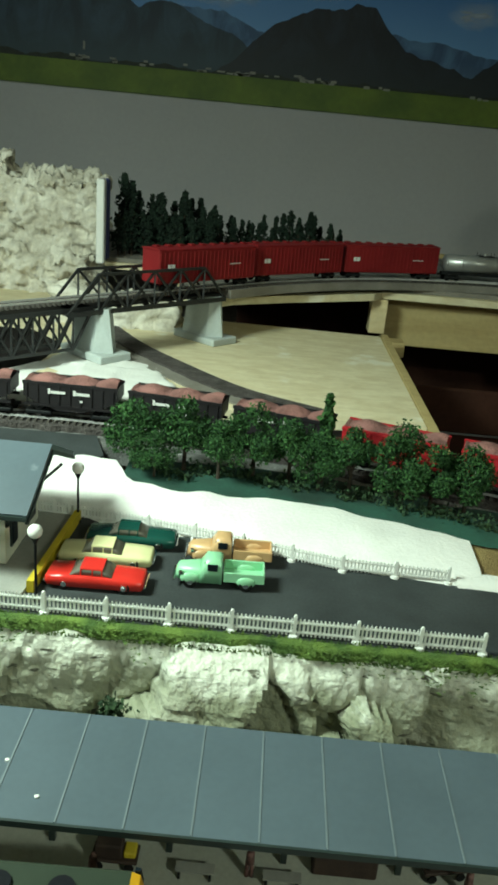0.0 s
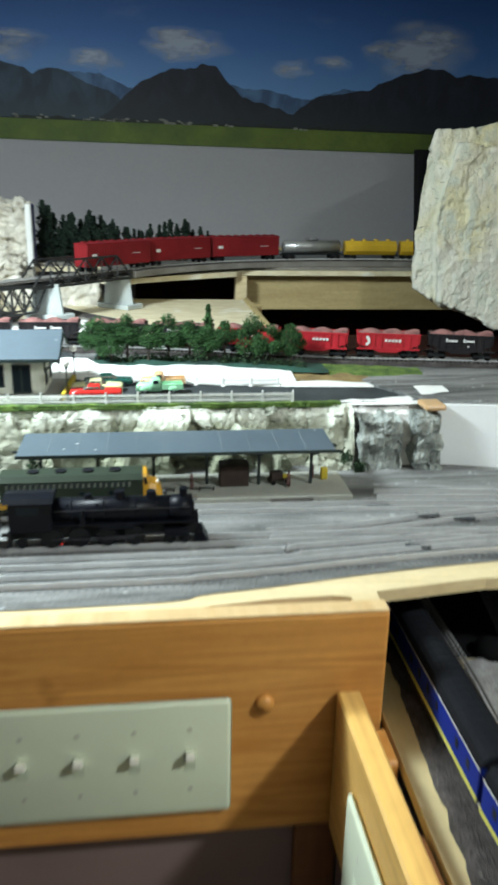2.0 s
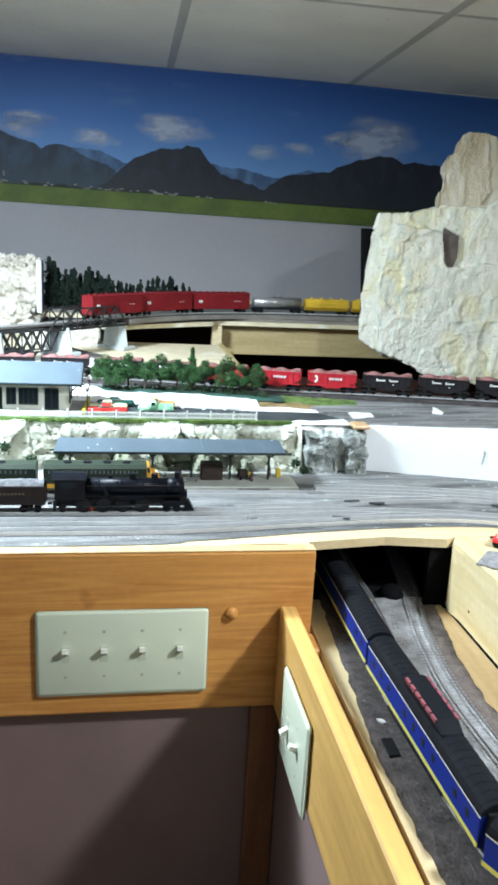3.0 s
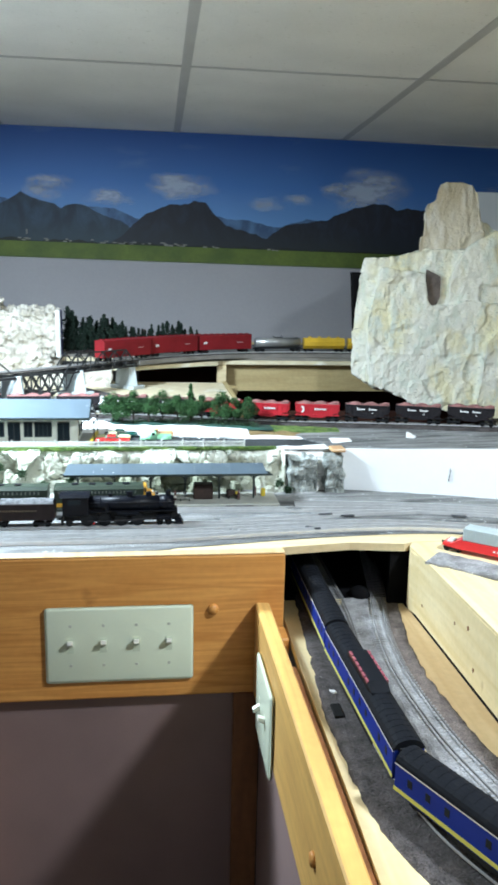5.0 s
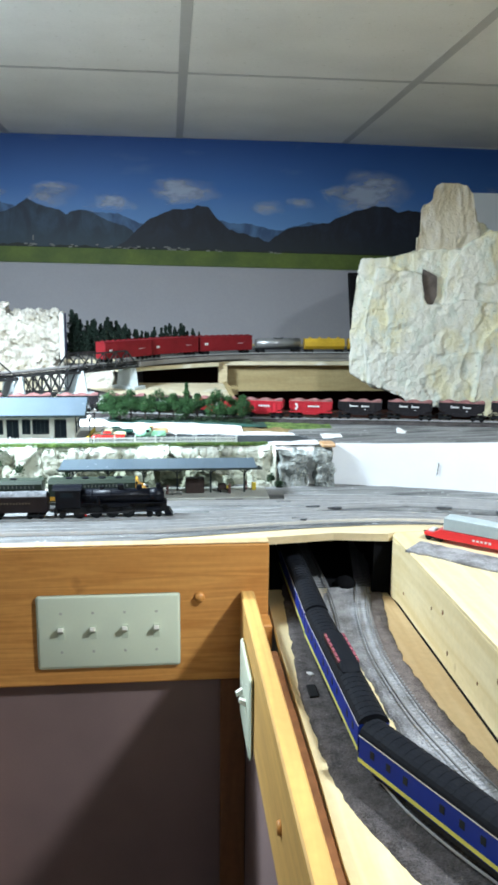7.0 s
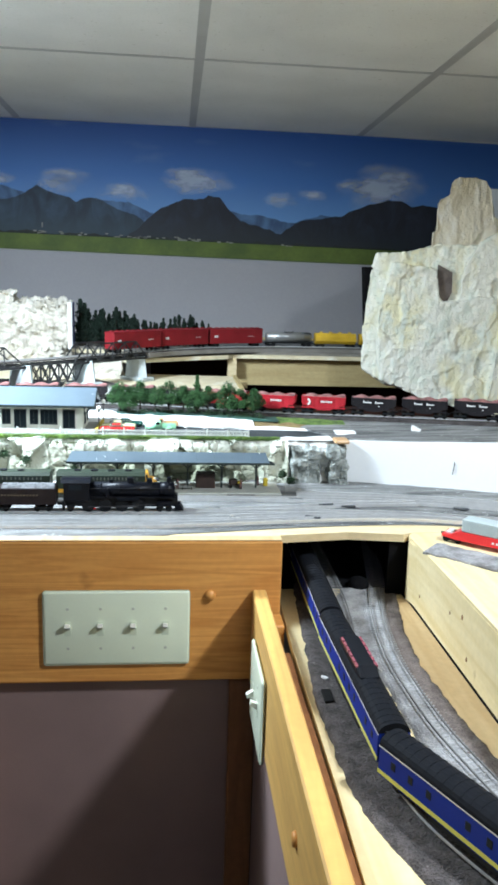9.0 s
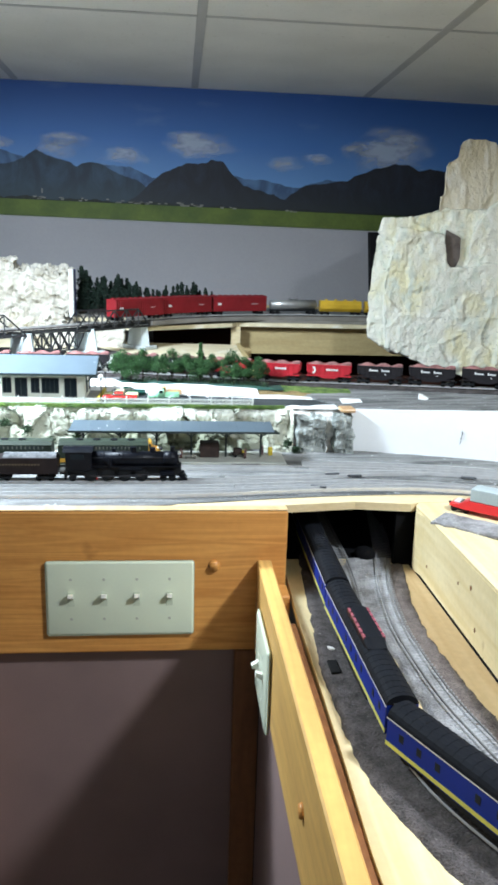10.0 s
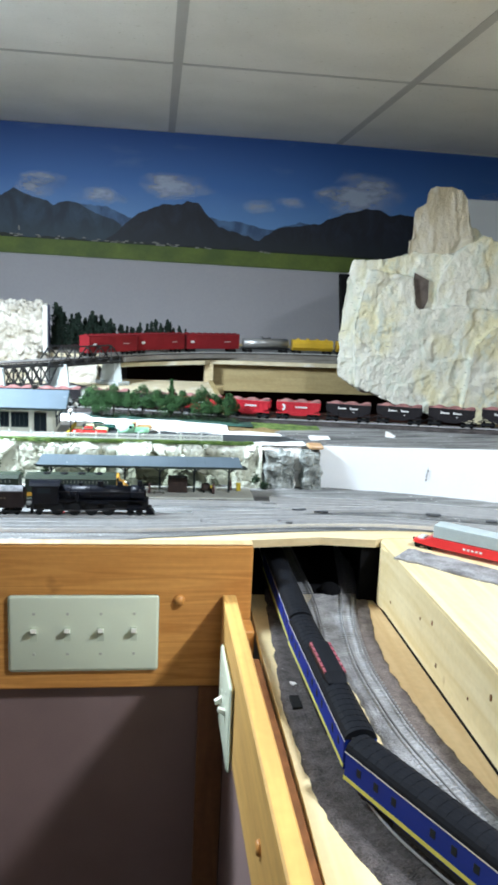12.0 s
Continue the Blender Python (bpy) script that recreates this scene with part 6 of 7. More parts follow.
for x, y, z in ((0.103, 0.350, 1.346), (-0.045, 0.350, 1.316), (-0.16, 0.346, 1.318), (-0.085, 0.349, 1.338), (-0.125, 0.352, 1.350), (0.385, 0.345, 1.318), (0.402, 0.343, 1.306)):
    bm = bm_new()
    random.seed(int(x * 1000))
    clumps(bm, [((x + random.gauss(0, 0.004), y + random.gauss(0, 0.003), z + random.gauss(0, 0.004)), random.uniform(0.5, 1)) for _ in range(160)], 0.0028)
    solid("rock_bush", "dark green bush growing on the rock cliff", "shrub", bm, M["bush"], group="cliff bushes")
conifer(pose(0.001, 0.352, 1.300), 0.05, 0.010, 91, "small dark bush at the canopy end", "bush", "cliff bushes")

# ---- river board, plaster mound, benchwork behind ----
bm = bm_new()
prism(bm, [(-0.62, 0.772), (0.351, 0.772), (0.352, 1.225), (0.10, 1.235), (-0.14, 1.24), (-0.16, 1.345), (-0.62, 1.345)], "z", 1.386, 1.397)
solid("river_board", "bare plywood board below the bridge", "plywood board", bm, M["paleply"])
bm = bm_new()
beam(bm, (0.357, 0.705, 1.388), (0.358, 1.22, 1.392), 0.010, 0.020)
solid("edge_strip", "narrow pine strip along the plywood edge", "strip", bm, M["plydim"])
# no opening is cut: a black sheet on the board paints the dark gap
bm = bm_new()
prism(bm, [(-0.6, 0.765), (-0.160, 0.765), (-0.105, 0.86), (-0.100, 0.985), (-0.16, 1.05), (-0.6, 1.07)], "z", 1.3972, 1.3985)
solid("gap_dark_sheet", "black sheet painting the dark gap below the bridge", "gap", bm, M["black"])
road = smooth_line([(-0.10, 1.16, 1.3972), (-0.02, 1.02, 1.3972), (0.055, 0.925, 1.3972), (0.14, 0.835, 1.3972), (0.24, 0.775, 1.3972)])
bm = bm_new()
ribbon(bm, road, -0.012, 0.020, 0, 0.003)
solid("grey_roadbed", "dark grey roadbed strip across the plywood", "roadbed", bm, M["darkballast"])
bm = bm_new()
ribbon(bm, road, -0.034, -0.0125, 0, 0.0015, 0.003)
solid("roadbed_edge", "dusty grey half of the roadbed strip", "roadbed", bm, M["cork"])


def mound(bm):
    prism(bm, [(-0.165, 0.758), (0.090, 0.758), (0.068, 0.84), (0.034, 0.92), (-0.01, 0.965), (-0.085, 0.972), (-0.100, 0.90), (-0.130, 0.84)], "z", 1.380, 1.4010)


rocky("plaster_mound", "white plaster mound round the bridge pier", "plaster mound", [mound], M["plaster"], 0.005, 0.0025, 18, seed=12.0, fine=0.1, smooth=True)
# dark sheets added below and behind, so the open benchwork reads as unlit
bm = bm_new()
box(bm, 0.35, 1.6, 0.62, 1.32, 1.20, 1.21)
solid("void_floor", "dark sheet added as floor of the void below the upper deck", "shelf", bm, M["brownvoid"])
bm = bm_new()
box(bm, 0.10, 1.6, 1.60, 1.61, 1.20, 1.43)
solid("void_back", "dark reddish sheet added to close the void behind the benchwork", "board", bm, M["brownvoid"])
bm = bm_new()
rbox(bm, 0.36, 1.0, 0.72, 0.735, 1.30, 1.345, 0.002, 1)
solid("bench_rail", "dim wooden rail inside the benchwork", "rail", bm, M["plydim"])
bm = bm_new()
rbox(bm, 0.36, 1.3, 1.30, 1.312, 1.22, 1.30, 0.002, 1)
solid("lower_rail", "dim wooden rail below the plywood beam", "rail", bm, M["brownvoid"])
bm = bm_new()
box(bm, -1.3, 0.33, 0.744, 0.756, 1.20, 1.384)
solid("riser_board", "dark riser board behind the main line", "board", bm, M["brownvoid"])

# upper deck
UP, TRACK_Z = 1.460, 1.467
bm = bm_new()
prism(bm, [(0.088, 1.110), (0.115, 1.150), (0.20, 1.212), (0.300, 1.276), (0.345, 1.303), (0.362, 1.335), (1.7, 1.345), (1.7, 1.884), (-0.9, 1.884), (-0.9, 1.40), (0.02, 1.40), (0.02, 1.14)], "z", 1.4405, 1.452)
solid("upper_deck", "plywood deck of the upper track level", "deck", bm, M["paleply"])
bm = bm_new()
prism(bm, [(0.070, 1.115), (0.112, 1.165), (0.195, 1.235), (0.295, 1.300), (0.362, 1.345), (0.50, 1.352), (1.7, 1.352), (1.7, 1.884), (-0.9, 1.884), (-0.9, 1.41), (0.03, 1.41), (0.03, 1.14)], "z", 1.4525, UP)
solid("cork_layer", "grey brown cork layer on the upper deck", "sheet", bm, M["cork"])
bm = bm_new()
rbox(bm, 0.345, 0.373, 1.325, 1.362, 1.381, 1.440, 0.001, 1)
solid("beam_block", "pine block at the end of the plywood beam", "block", bm, M["ply"])
bm = bm_new()
rbox(bm, 0.374, 1.7, 1.374, 1.390, 1.353, 1.440, 0.001, 1)
solid("plywood_beam", "pale plywood beam that carries the upper deck", "beam", bm, M["plydim"])
bm = bm_new()
rbox(bm, 0.3635, 0.402, 1.265, 1.302, 1.356, 1.3805, 0.001, 1)
solid("beam_bracket", "pine bracket under the beam block", "block", bm, M["plydim"])
UPPER = [(-0.52, 0.42, TRACK_Z + 0.004), (-0.28, 0.665, TRACK_Z + 0.004), (-0.045, 0.935, TRACK_Z + 0.004), (0.09, 1.095, TRACK_Z + 0.004), (0.195, 1.215, TRACK_Z + 0.004), (0.33, 1.318, TRACK_Z + 0.004), (0.5, 1.382, TRACK_Z + 0.004), (0.7, 1.408, TRACK_Z + 0.004), (1.0, 1.4, TRACK_Z + 0.004), (1.4, 1.37, TRACK_Z + 0.004)]
upper_line = track(UPPER, "upper track over the bridge", None)
deck_part = [q for q in upper_line if q.y > 1.10]
bm = bm_new()
ribbon(bm, deck_part, -0.020, 0.020, -0.0115, 0.0006)
solid("upper_roadbed", "grey ballasted roadbed on the upper deck", "roadbed", bm, M["cork"])
bm = bm_new()
prism(bm, [(0.24, 1.40), (0.33, 1.42), (0.55, 1.47), (1.2, 1.47), (1.2, 1.84), (0.24, 1.84)], "z", UP, UP + 0.006)
solid("cork_sheet", "grey cork sheet on the upper deck", "sheet", bm, M["ballast"])
bm = bm_new()
rbox(bm, 0.25, 1.7, 1.868, 1.888, UP + 0.0005, UP + 0.012, 0.001, 1)
solid("back_strip", "pine strip at the foot of the backdrop", "strip", bm, M["plydim"])

# ---- bridge ----
A0, A1, A2 = Vector((-0.285, 0.660, TRACK_Z)), Vector((-0.045, 0.935, TRACK_Z)), Vector((0.085, 1.090, TRACK_Z))


def pier(p, angle, bottom, label):
    t = thing("bridge_pier", label, "bridge pier", Matrix.Translation((p.x, p.y, 0)) @ Matrix.Rotation(angle, 4, "Z"), "bridge piers")
    bm = bm_new()
    rbox(bm, -0.024, 0.024, -0.042, 0.042, bottom, bottom + 0.010, 0.0015, 1)
    part("footing", bm, M["pier"], t)
    bm = bm_new()
    top = TRACK_Z - 0.0035
    lo = [(-0.017, -0.020), (0.0, -0.036), (0.017, -0.020), (0.017, 0.030), (-0.017, 0.030)]
    hi = [(-0.012, -0.018), (0.0, -0.026), (0.012, -0.018), (0.012, 0.026), (-0.012, 0.026)]
    a = [bm.verts.new((x, y, bottom + 0.0095)) for x, y in lo]
    b = [bm.verts.new((x, y, top)) for x, y in hi]
    bm.faces.new(a)
    bm.faces.new(b[::-1])
    for i in range(5):
        j = (i + 1) % 5
        bm.faces.new((a[j], a[i], b[i], b[j]))
    part("shaft", bm, M["pier"], t)
    return t


ANG = math.atan2(A2.y - A1.y, A2.x - A1.x)
pier(A1 + Vector((0.0, 0.0, 0)), ANG, 1.4005, "pale concrete bridge pier on the plaster mound")
pier(A2 + Vector((-0.006, 0.004, 0)), ANG, 1.397, "pale concrete bridge pier on the plywood board")
pier(Vector((-0.172, 0.788, 0)), ANG, 1.397, "pale concrete bridge pier below the deck truss")


def truss(a, b, up, panels, label, high, width=0.034):
    """Two lattice sides along the line from a to b, above the deck (up=1) or below it (up=-1)."""
    t = thing("truss_bridge", label, "bridge")
    d = (b - a)
    u = d.normalized()
    side = Vector((-u.y, u.x, 0)) * width / 2
    base = Vector((0, 0, -0.0065)) if up > 0 else Vector((0, 0, -0.003))
    for s in (-1, 1):
        o = side * s
        bm = bm_new()
        beam(bm, a + o + base, b + o + base, 0.0036, 0.0055)
        part("chord", bm, M["truss"], t)
        hi = Vector((0, 0, up * high))
        bm = bm_new()
        k0, k1 = (1, panels - 1)
        beam(bm, a + o + base + d * k0 / panels + hi, a + o + base + d * k1 / panels + hi, 0.003, 0.0035)
        part("chord", bm, M["truss"], t)
        for k in range(panels):
            p, q = a + o + base + d * k / panels, a + o + base + d * (k + 1) / panels
            bm = bm_new()
            if k == 0:
                beam(bm, p, q + hi, 0.0028)
            elif k == panels - 1:
                beam(bm, q, p + hi, 0.0028)
            else:
                beam(bm, p, q + hi, 0.0026)
                beam(bm, q, p + hi, 0.0026)
            part("diagonal", bm, M["truss"], t)
            if 0 < k:
                bm = bm_new()
                beam(bm, p, p + hi, 0.0022)
                part("upright", bm, M["truss"], t)
    for k in range(panels + 1):
        p = a + d * k / panels + base
        bm = bm_new()
        beam(bm, p - side, p + side, 0.0026)
        part("floor_beam", bm, M["truss"], t)
    bm = bm_new()
    beam(bm, a + Vector((0, 0, -0.0015)), b + Vector((0, 0, -0.0015)), 0.030, 0.003)
    part("bridge_deck", bm, M["truss"], t)
    return t


E1 = A1 - (A2 - A1).normalized() * 0.056
truss(E1, A2 + (A2 - A1).normalized() * 0.008, 1, 6, "black pony truss bridge between two concrete piers", 0.0455, 0.042)
D1, D0 = A1 - (A1 - A0).normalized() * 0.016, Vector((-0.164, 0.798, TRACK_Z))
truss(D0, D1, -1, 6, "black deck truss below the track", 0.047, 0.030)
truss(Vector((-0.411, 0.536, TRACK_Z)), Vector((-0.176, 0.784, TRACK_Z)), 1, 6, "black through truss bridge span", 0.048, 0.044)

# ---- rocks ----
rocky("white_rock_face", "white rock casting mountain face behind the bridge", "rock", [(-0.75, -0.140, 1.362, 1.425, 1.397, 1.594), (-0.75, -0.30, 1.368, 1.425, 1.55, 1.626), (-0.30, -0.15, 1.40, 1.45, 1.55, 1.603), (-0.7, -0.155, 1.338, 1.42, 1.372, 1.47)], M["rockwhite"], 0.0034, 0.0064, 52, (1, 1, 1), 3.3, 0.9, smooth=True, lumps=0.0085, facet=0.0085, cells=46)
bm = bm_new()
rbox(bm, -0.143, -0.1290, 1.350, 1.368, 1.455, 1.597, 0.002, 1)
solid("white_edge", "white plaster edge of the rock face", "edge", bm, M["plaster"])
bm = bm_new()
rbox(bm, -0.139, -0.1265, 1.3685, 1.388, UP + 0.0005, 1.597, 0.002, 1)
solid("blue_foam", "dark blue foam edge behind the white rock", "foam board", bm, M["foam"])
rocky("low_rock", "cream rock casting between the bridge piers", "rock", [(-0.16, 0.035, 1.115, 1.165, 1.392, 1.448)], M["rockwhite"], 0.0042, 0.005, 34, seed=6.1, smooth=True, lumps=0.008, cells=42)


def enlarged(points, k=1.179):
    """The rock's outline, grown about the point (0.195, 1.651)."""
    return [(0.195 + (x - 0.195) * k, 1.651 + (z - 1.651) * k) for x, z in points]


def rock_base(bm):
    prism(bm, enlarged([(0.630, 1.470), (0.690, 1.434), (0.779, 1.404), (0.878, 1.382), (1.6, 1.360), (1.6, 1.75), (0.96, 1.775), (0.80, 1.772), (0.765, 1.764), (0.703, 1.748), (0.652, 1.744), (0.638, 1.70), (0.627, 1.573)]), "y", 1.105, 1.470)


def rock_front(bm):
    prism(bm, enlarged([(0.672, 1.450), (0.779, 1.402), (0.878, 1.378), (1.6, 1.355), (1.6, 1.64), (0.90, 1.65), (0.848, 1.640), (0.806, 1.640), (0.796, 1.715), (0.685, 1.722), (0.655, 1.60)]), "y", 1.070, 1.220)


def rock_top(bm):
    prism(bm, enlarged([(0.80, 1.76), (0.802, 1.825), (0.83, 1.845), (0.95, 1.84), (1.0, 1.80), (1.02, 1.76)]), "y", 1.150, 1.470)


def rock_right(bm):
    prism(bm, enlarged([(0.852, 1.63), (0.862, 1.72), (0.895, 1.775), (0.96, 1.815), (1.05, 1.80), (1.6, 1.86), (1.6, 1.63)]), "y", 1.085, 1.470)
    prism(bm, enlarged([(0.93, 1.37), (0.95, 1.56), (1.04, 1.64), (1.6, 1.66), (1.6, 1.365)]), "y", 1.048, 1.220)


def rock_foot(bm):
    box(bm, 1.15, 1.9, 1.09, 1.28, 1.205, 1.45)


rocky("cream_rock", "tall cream plaster rock mountain with a notch", "rock", [rock_base, rock_front, rock_top, rock_right, rock_foot], M["bigrock"], 0.0040, 0.0021, 46, (1, 1, 0.9), 1.2, 0.9, smooth=True, facet=0.0044, cells=15, shear=0.36, pivot=1.10)

# dark panel in the notch: its colour carries the shade of the hollow
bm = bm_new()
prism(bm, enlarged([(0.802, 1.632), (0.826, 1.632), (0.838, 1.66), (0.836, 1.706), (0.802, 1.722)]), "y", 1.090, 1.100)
solid("notch_shade_panel", "dark grey panel painting the shade in the cream rock's notch", "recess", bm, M["recess"])



def spire(bm):
    prism(bm, enlarged([(0.785, 1.70), (0.778, 1.764), (0.779, 1.7995), (0.789, 1.806), (0.788, 1.865), (0.795, 1.876), (0.8155, 1.884), (0.820, 1.9135), (0.836, 1.926), (0.8746, 1.930), (0.905, 1.923), (0.922, 1.905), (0.928, 1.88), (0.945, 1.80), (0.955, 1.70)]), "y", 1.125, 1.270)


rocky("rock_spire", "tan plaster spire on top of the cream rock", "rock", [spire], M["spire"], 0.0045, 0.0028, 30, (1, 1, 0.5), 4.4, 0.5, smooth=True, facet=0.0045, cells=13, shear=0.36, pivot=1.10)

# ---- far conifers ----
random.seed(4)
spots = [(-0.118 + 0.0120 * k + random.uniform(-0.004, 0.004), 1.52 + random.uniform(-0.05, 0.05)) for k in range(35)]
spots += [(-0.120 + 0.0115 * k + random.uniform(-0.004, 0.004), 1.455 + random.uniform(-0.03, 0.02)) for k in range(16)]
for k, (x, y) in enumerate(spots):
    tall = float(np.interp(x, [-0.13, -0.09, -0.05, -0.02, 0.1, 0.16, 0.2, 0.24, 0.3], [0.132, 0.128, 0.105, 0.115, 0.094, 0.080, 0.102, 0.092, 0.068])) * random.uniform(0.76, 1.10)
    if k >= 35:
        tall *= 0.72
    conifer(pose(x, y, UP, 0, 0, k * 50), tall, tall * random.uniform(0.20, 0.30), 200 + k, "dark conifer in front of the grey backdrop")

# ---- rolling stock ----
def truck_sets(t, xs, r=0.0052):
    for x in xs:
        bm = bm_new()
        for s in (-1, 1):
            rbox(bm, x - 0.013, x + 0.013, s * 0.0118 - 0.0012, s * 0.0118 + 0.0012, 0.0040, 0.0078, 0.0008, 1)
        box(bm, x - 0.003, x + 0.003, -0.0115, 0.0115, 0.005, 0.0085)
        bogie = part("bogie", bm, M["iron"], t)
        for dx in (-0.009, 0.009):
            for s in (-1, 1):
                bm = bm_new()
                cyl(bm, (x + dx, s * 0.0086, r), (0, 1, 0), r, 0.0022, 14)
                part("wheel", bm, M["tyre"], bogie)


def couplers(t, half):
    for s in (-1, 1):
        bm = bm_new()
        box(bm, min(s * half, s * (half + 0.006)), max(s * half, s * (half + 0.006)), -0.0015, 0.0015, 0.0085, 0.0115)
        part("coupler", bm, M["iron"], t)


def on_track(line, s, back=False):
    q, a = along(line, s)
    return Matrix.Translation(q + Vector((0, 0, RAIL_TOP - 0.0004))) @ Matrix.Rotation(a + (math.pi if back else 0), 4, "Z")


def bars(parent, material, y, rows, s=1):
    """Short bars for lettering that cannot be read."""
    for x0, x1, z0, z1 in rows:
        bm = bm_new()
        box(bm, x0, x1, min(y, y + s * 0.0003), max(y, y + s * 0.0003), z0, z1)
        part("lettering", bm, material, parent)


def hopper(m, red, label):
    t = thing("hopper_car", label, "hopper car", m, "hopper train")
    paint = M["hopred" if red else "hopblack"]
    h, w, z1 = 0.0475, 0.0155, 0.0385
    bm = bm_new()
    prism(bm, [(-h, z1), (h, z1), (h, 0.024), (h - 0.012, 0.018), (0.012, 0.010), (-0.012, 0.010), (-h + 0.012, 0.018), (-h, 0.024)], "y", -w, w)
    body = part("body", bm, paint, t)
    for s in (-1, 1):
        bm = bm_new()
        box(bm, -h - 0.0006, h + 0.0006, s * w - 0.0010, s * w + 0.0010, z1 - 0.0022, z1 + 0.0006)
        part("top_rim", bm, paint, body)
        bm = bm_new()
        box(bm, -h, h, s * w - 0.0008, s * w + 0.0008, 0.0140, 0.0165)
        part("side_sill", bm, paint, body)
        for k in range(9):
            x = -h + 0.004 + k * (2 * h - 0.008) / 8
            bm = bm_new()
            box(bm, x - 0.0006, x + 0.0006, s * (w + 0.0006) - 0.0007, s * (w + 0.0006) + 0.0007, 0.0165, z1 - 0.002)
            part("side_rib", bm, paint, body)
        y = s * (w + 0.0014)
        if red:
            bars(body, M["bargrey"], y, [(-0.006 + 0.0052 * k, -0.0022 + 0.0052 * k, 0.0265, 0.0305) for k in range(5)], s)
            bm = bm_new()
            x0 = -0.034 if s < 0 else 0.034
            pts = [(x0 - s * 0.000 + 0.0062 * math.cos(a), 0.0275 + 0.0078 * math.sin(a)) for a in np.linspace(-math.pi / 2, math.pi / 2, 10)]
            pts += [(x0 - 0.001, 0.0275 + 0.0045), (x0 + 0.003, 0.0275), (x0 - 0.001, 0.0275 - 0.0045)]
            prism(bm, pts, "y", min(y, y + s * 0.0003), max(y, y + s * 0.0003))
            part("emblem", bm, M["bargrey"], body, "white crescent emblem")
        else:
            bars(body, M["bargrey"], y, [(-0.022, -0.0195, 0.0280, 0.0335), (-0.0190, -0.0045, 0.0285, 0.0312), (0.0035, 0.006, 0.0280, 0.0335), (0.0065, 0.0200, 0.0285, 0.0312), (0.010, 0.013, 0.0215, 0.0235)], s)
    bm = bm_new()
    n = 15
    rows = []
    for i in range(n * 2):
        x = -h + 0.001 + (2 * h - 0.002) * i / (n * 2 - 1)
        rows.append([bm.verts.new((x, -w + 0.0008 + (2 * w - 0.0016) * k / 6, z1 - 0.001 + (0.0012 + 0.0062 * abs(math.sin(x * 95 + 0.9))) * math.sin(math.pi * k / 6) ** 0.7 + 0.0008 * noise.noise(Vector((x * 300, k, 0))))) for k in range(7)])
    for a, b in zip(rows, rows[1:]):
        for k in range(6):
            bm.faces.new((a[k], b[k], b[k + 1], a[k + 1]))
    part("ore_load", bm, M["load"], t, "heaped pinkish ore load")
    truck_sets(t, (-h + 0.014, h - 0.014))
    couplers(t, h)
    return t


def boxcar(m, label):
    t = thing("box_car", label, "box car", m, "red train")
    h, w, z0, z1 = 0.093, 0.0172, 0.0105, 0.0545
    bm = bm_new()
    rbox(bm, -h, h, -w, w, z0, z1, 0.0015, 1)
    body = part("body", bm, M["boxred"], t)
    bm = bm_new()
    prism(bm, [(-w - 0.0006, z1 - 0.0008), (-w, z1 + 0.0006), (0, z1 + 0.0028), (w, z1 + 0.0006), (w + 0.0006, z1 - 0.0008)], "x", -h - 0.0004, h + 0.0004)
    part("car_roof", bm, M["boxred"], t)
    for k in range(9):
        x = -h + 0.010 + k * (2 * h - 0.02) / 8
        bm = bm_new()
        box(bm, x - 0.004, x + 0.004, -0.004, 0.004, z1 + 0.0015, z1 + 0.0045)
        part("roof_hatch", bm, M["boxred"], t)
    for s in (-1, 1):
        for k in range(25):
            x = -h + 0.003 + k * (2 * h - 0.006) / 24
            bm = bm_new()
            box(bm, x - 0.0007, x + 0.0007, s * w - 0.0008, s * w + 0.0008, z0 + 0.003, z1 - 0.003)
            part("side_rib", bm, M["boxred"], body)
        y = s * (w + 0.0010)
        bars(body, M["bargrey"], y, [(s * 0.070 - 0.008, s * 0.070 - 0.0030, 0.0290, 0.0355), (s * 0.070 - 0.0020, s * 0.070 + 0.0040, 0.0290, 0.0355), (-s * 0.05 - 0.012, -s * 0.05 + 0.010, 0.0320, 0.0333)], s)
    truck_sets(t, (-h + 0.022, h - 0.022))
    couplers(t, h)
    return t


def tank_car(m, label):
    t = thing("tank_car", label, "tank car", m, "red train")
    h = 0.078
    bm = bm_new()
    cyl(bm, (0, 0, 0.0300), (1, 0, 0), 0.0150, 2 * h - 0.012, 24)
    for s in (-1, 1):
        ball(bm, (s * (h - 0.0065), 0, 0.0300), 0.0149, 2, (0.42, 1, 1))
    tank = part("tank", bm, M["silver"], t, "", True)
    for x in (-0.045, -0.015, 0.015, 0.045):
        bm = bm_new()
        cyl(bm, (x, 0, 0.0300), (1, 0, 0), 0.0153, 0.0012, 24)
        part("tank_band", bm, M["silver"], tank)
    bm = bm_new()
    cyl(bm, (0, 0, 0.0470), (0, 0, 1), 0.0042, 0.005, 14)
    part("dome", bm, M["silver"], tank)
    bm = bm_new()
    box(bm, -0.014, 0.014, -0.007, 0.007, 0.0445, 0.0455)
    for x in (-0.013, 0.013):
        for y in (-0.0065, 0.0065):
            beam(bm, (x, y, 0.0445), (x, y, 0.0510), 0.0007)
    part("walkway", bm, M["iron"], t)
    bm = bm_new()
    box(bm, -h, h, -0.006, 0.006, 0.0100, 0.0150)
    part("underframe", bm, M["iron"], t)
    truck_sets(t, (-h + 0.018, h - 0.018))
    couplers(t, h)
    return t


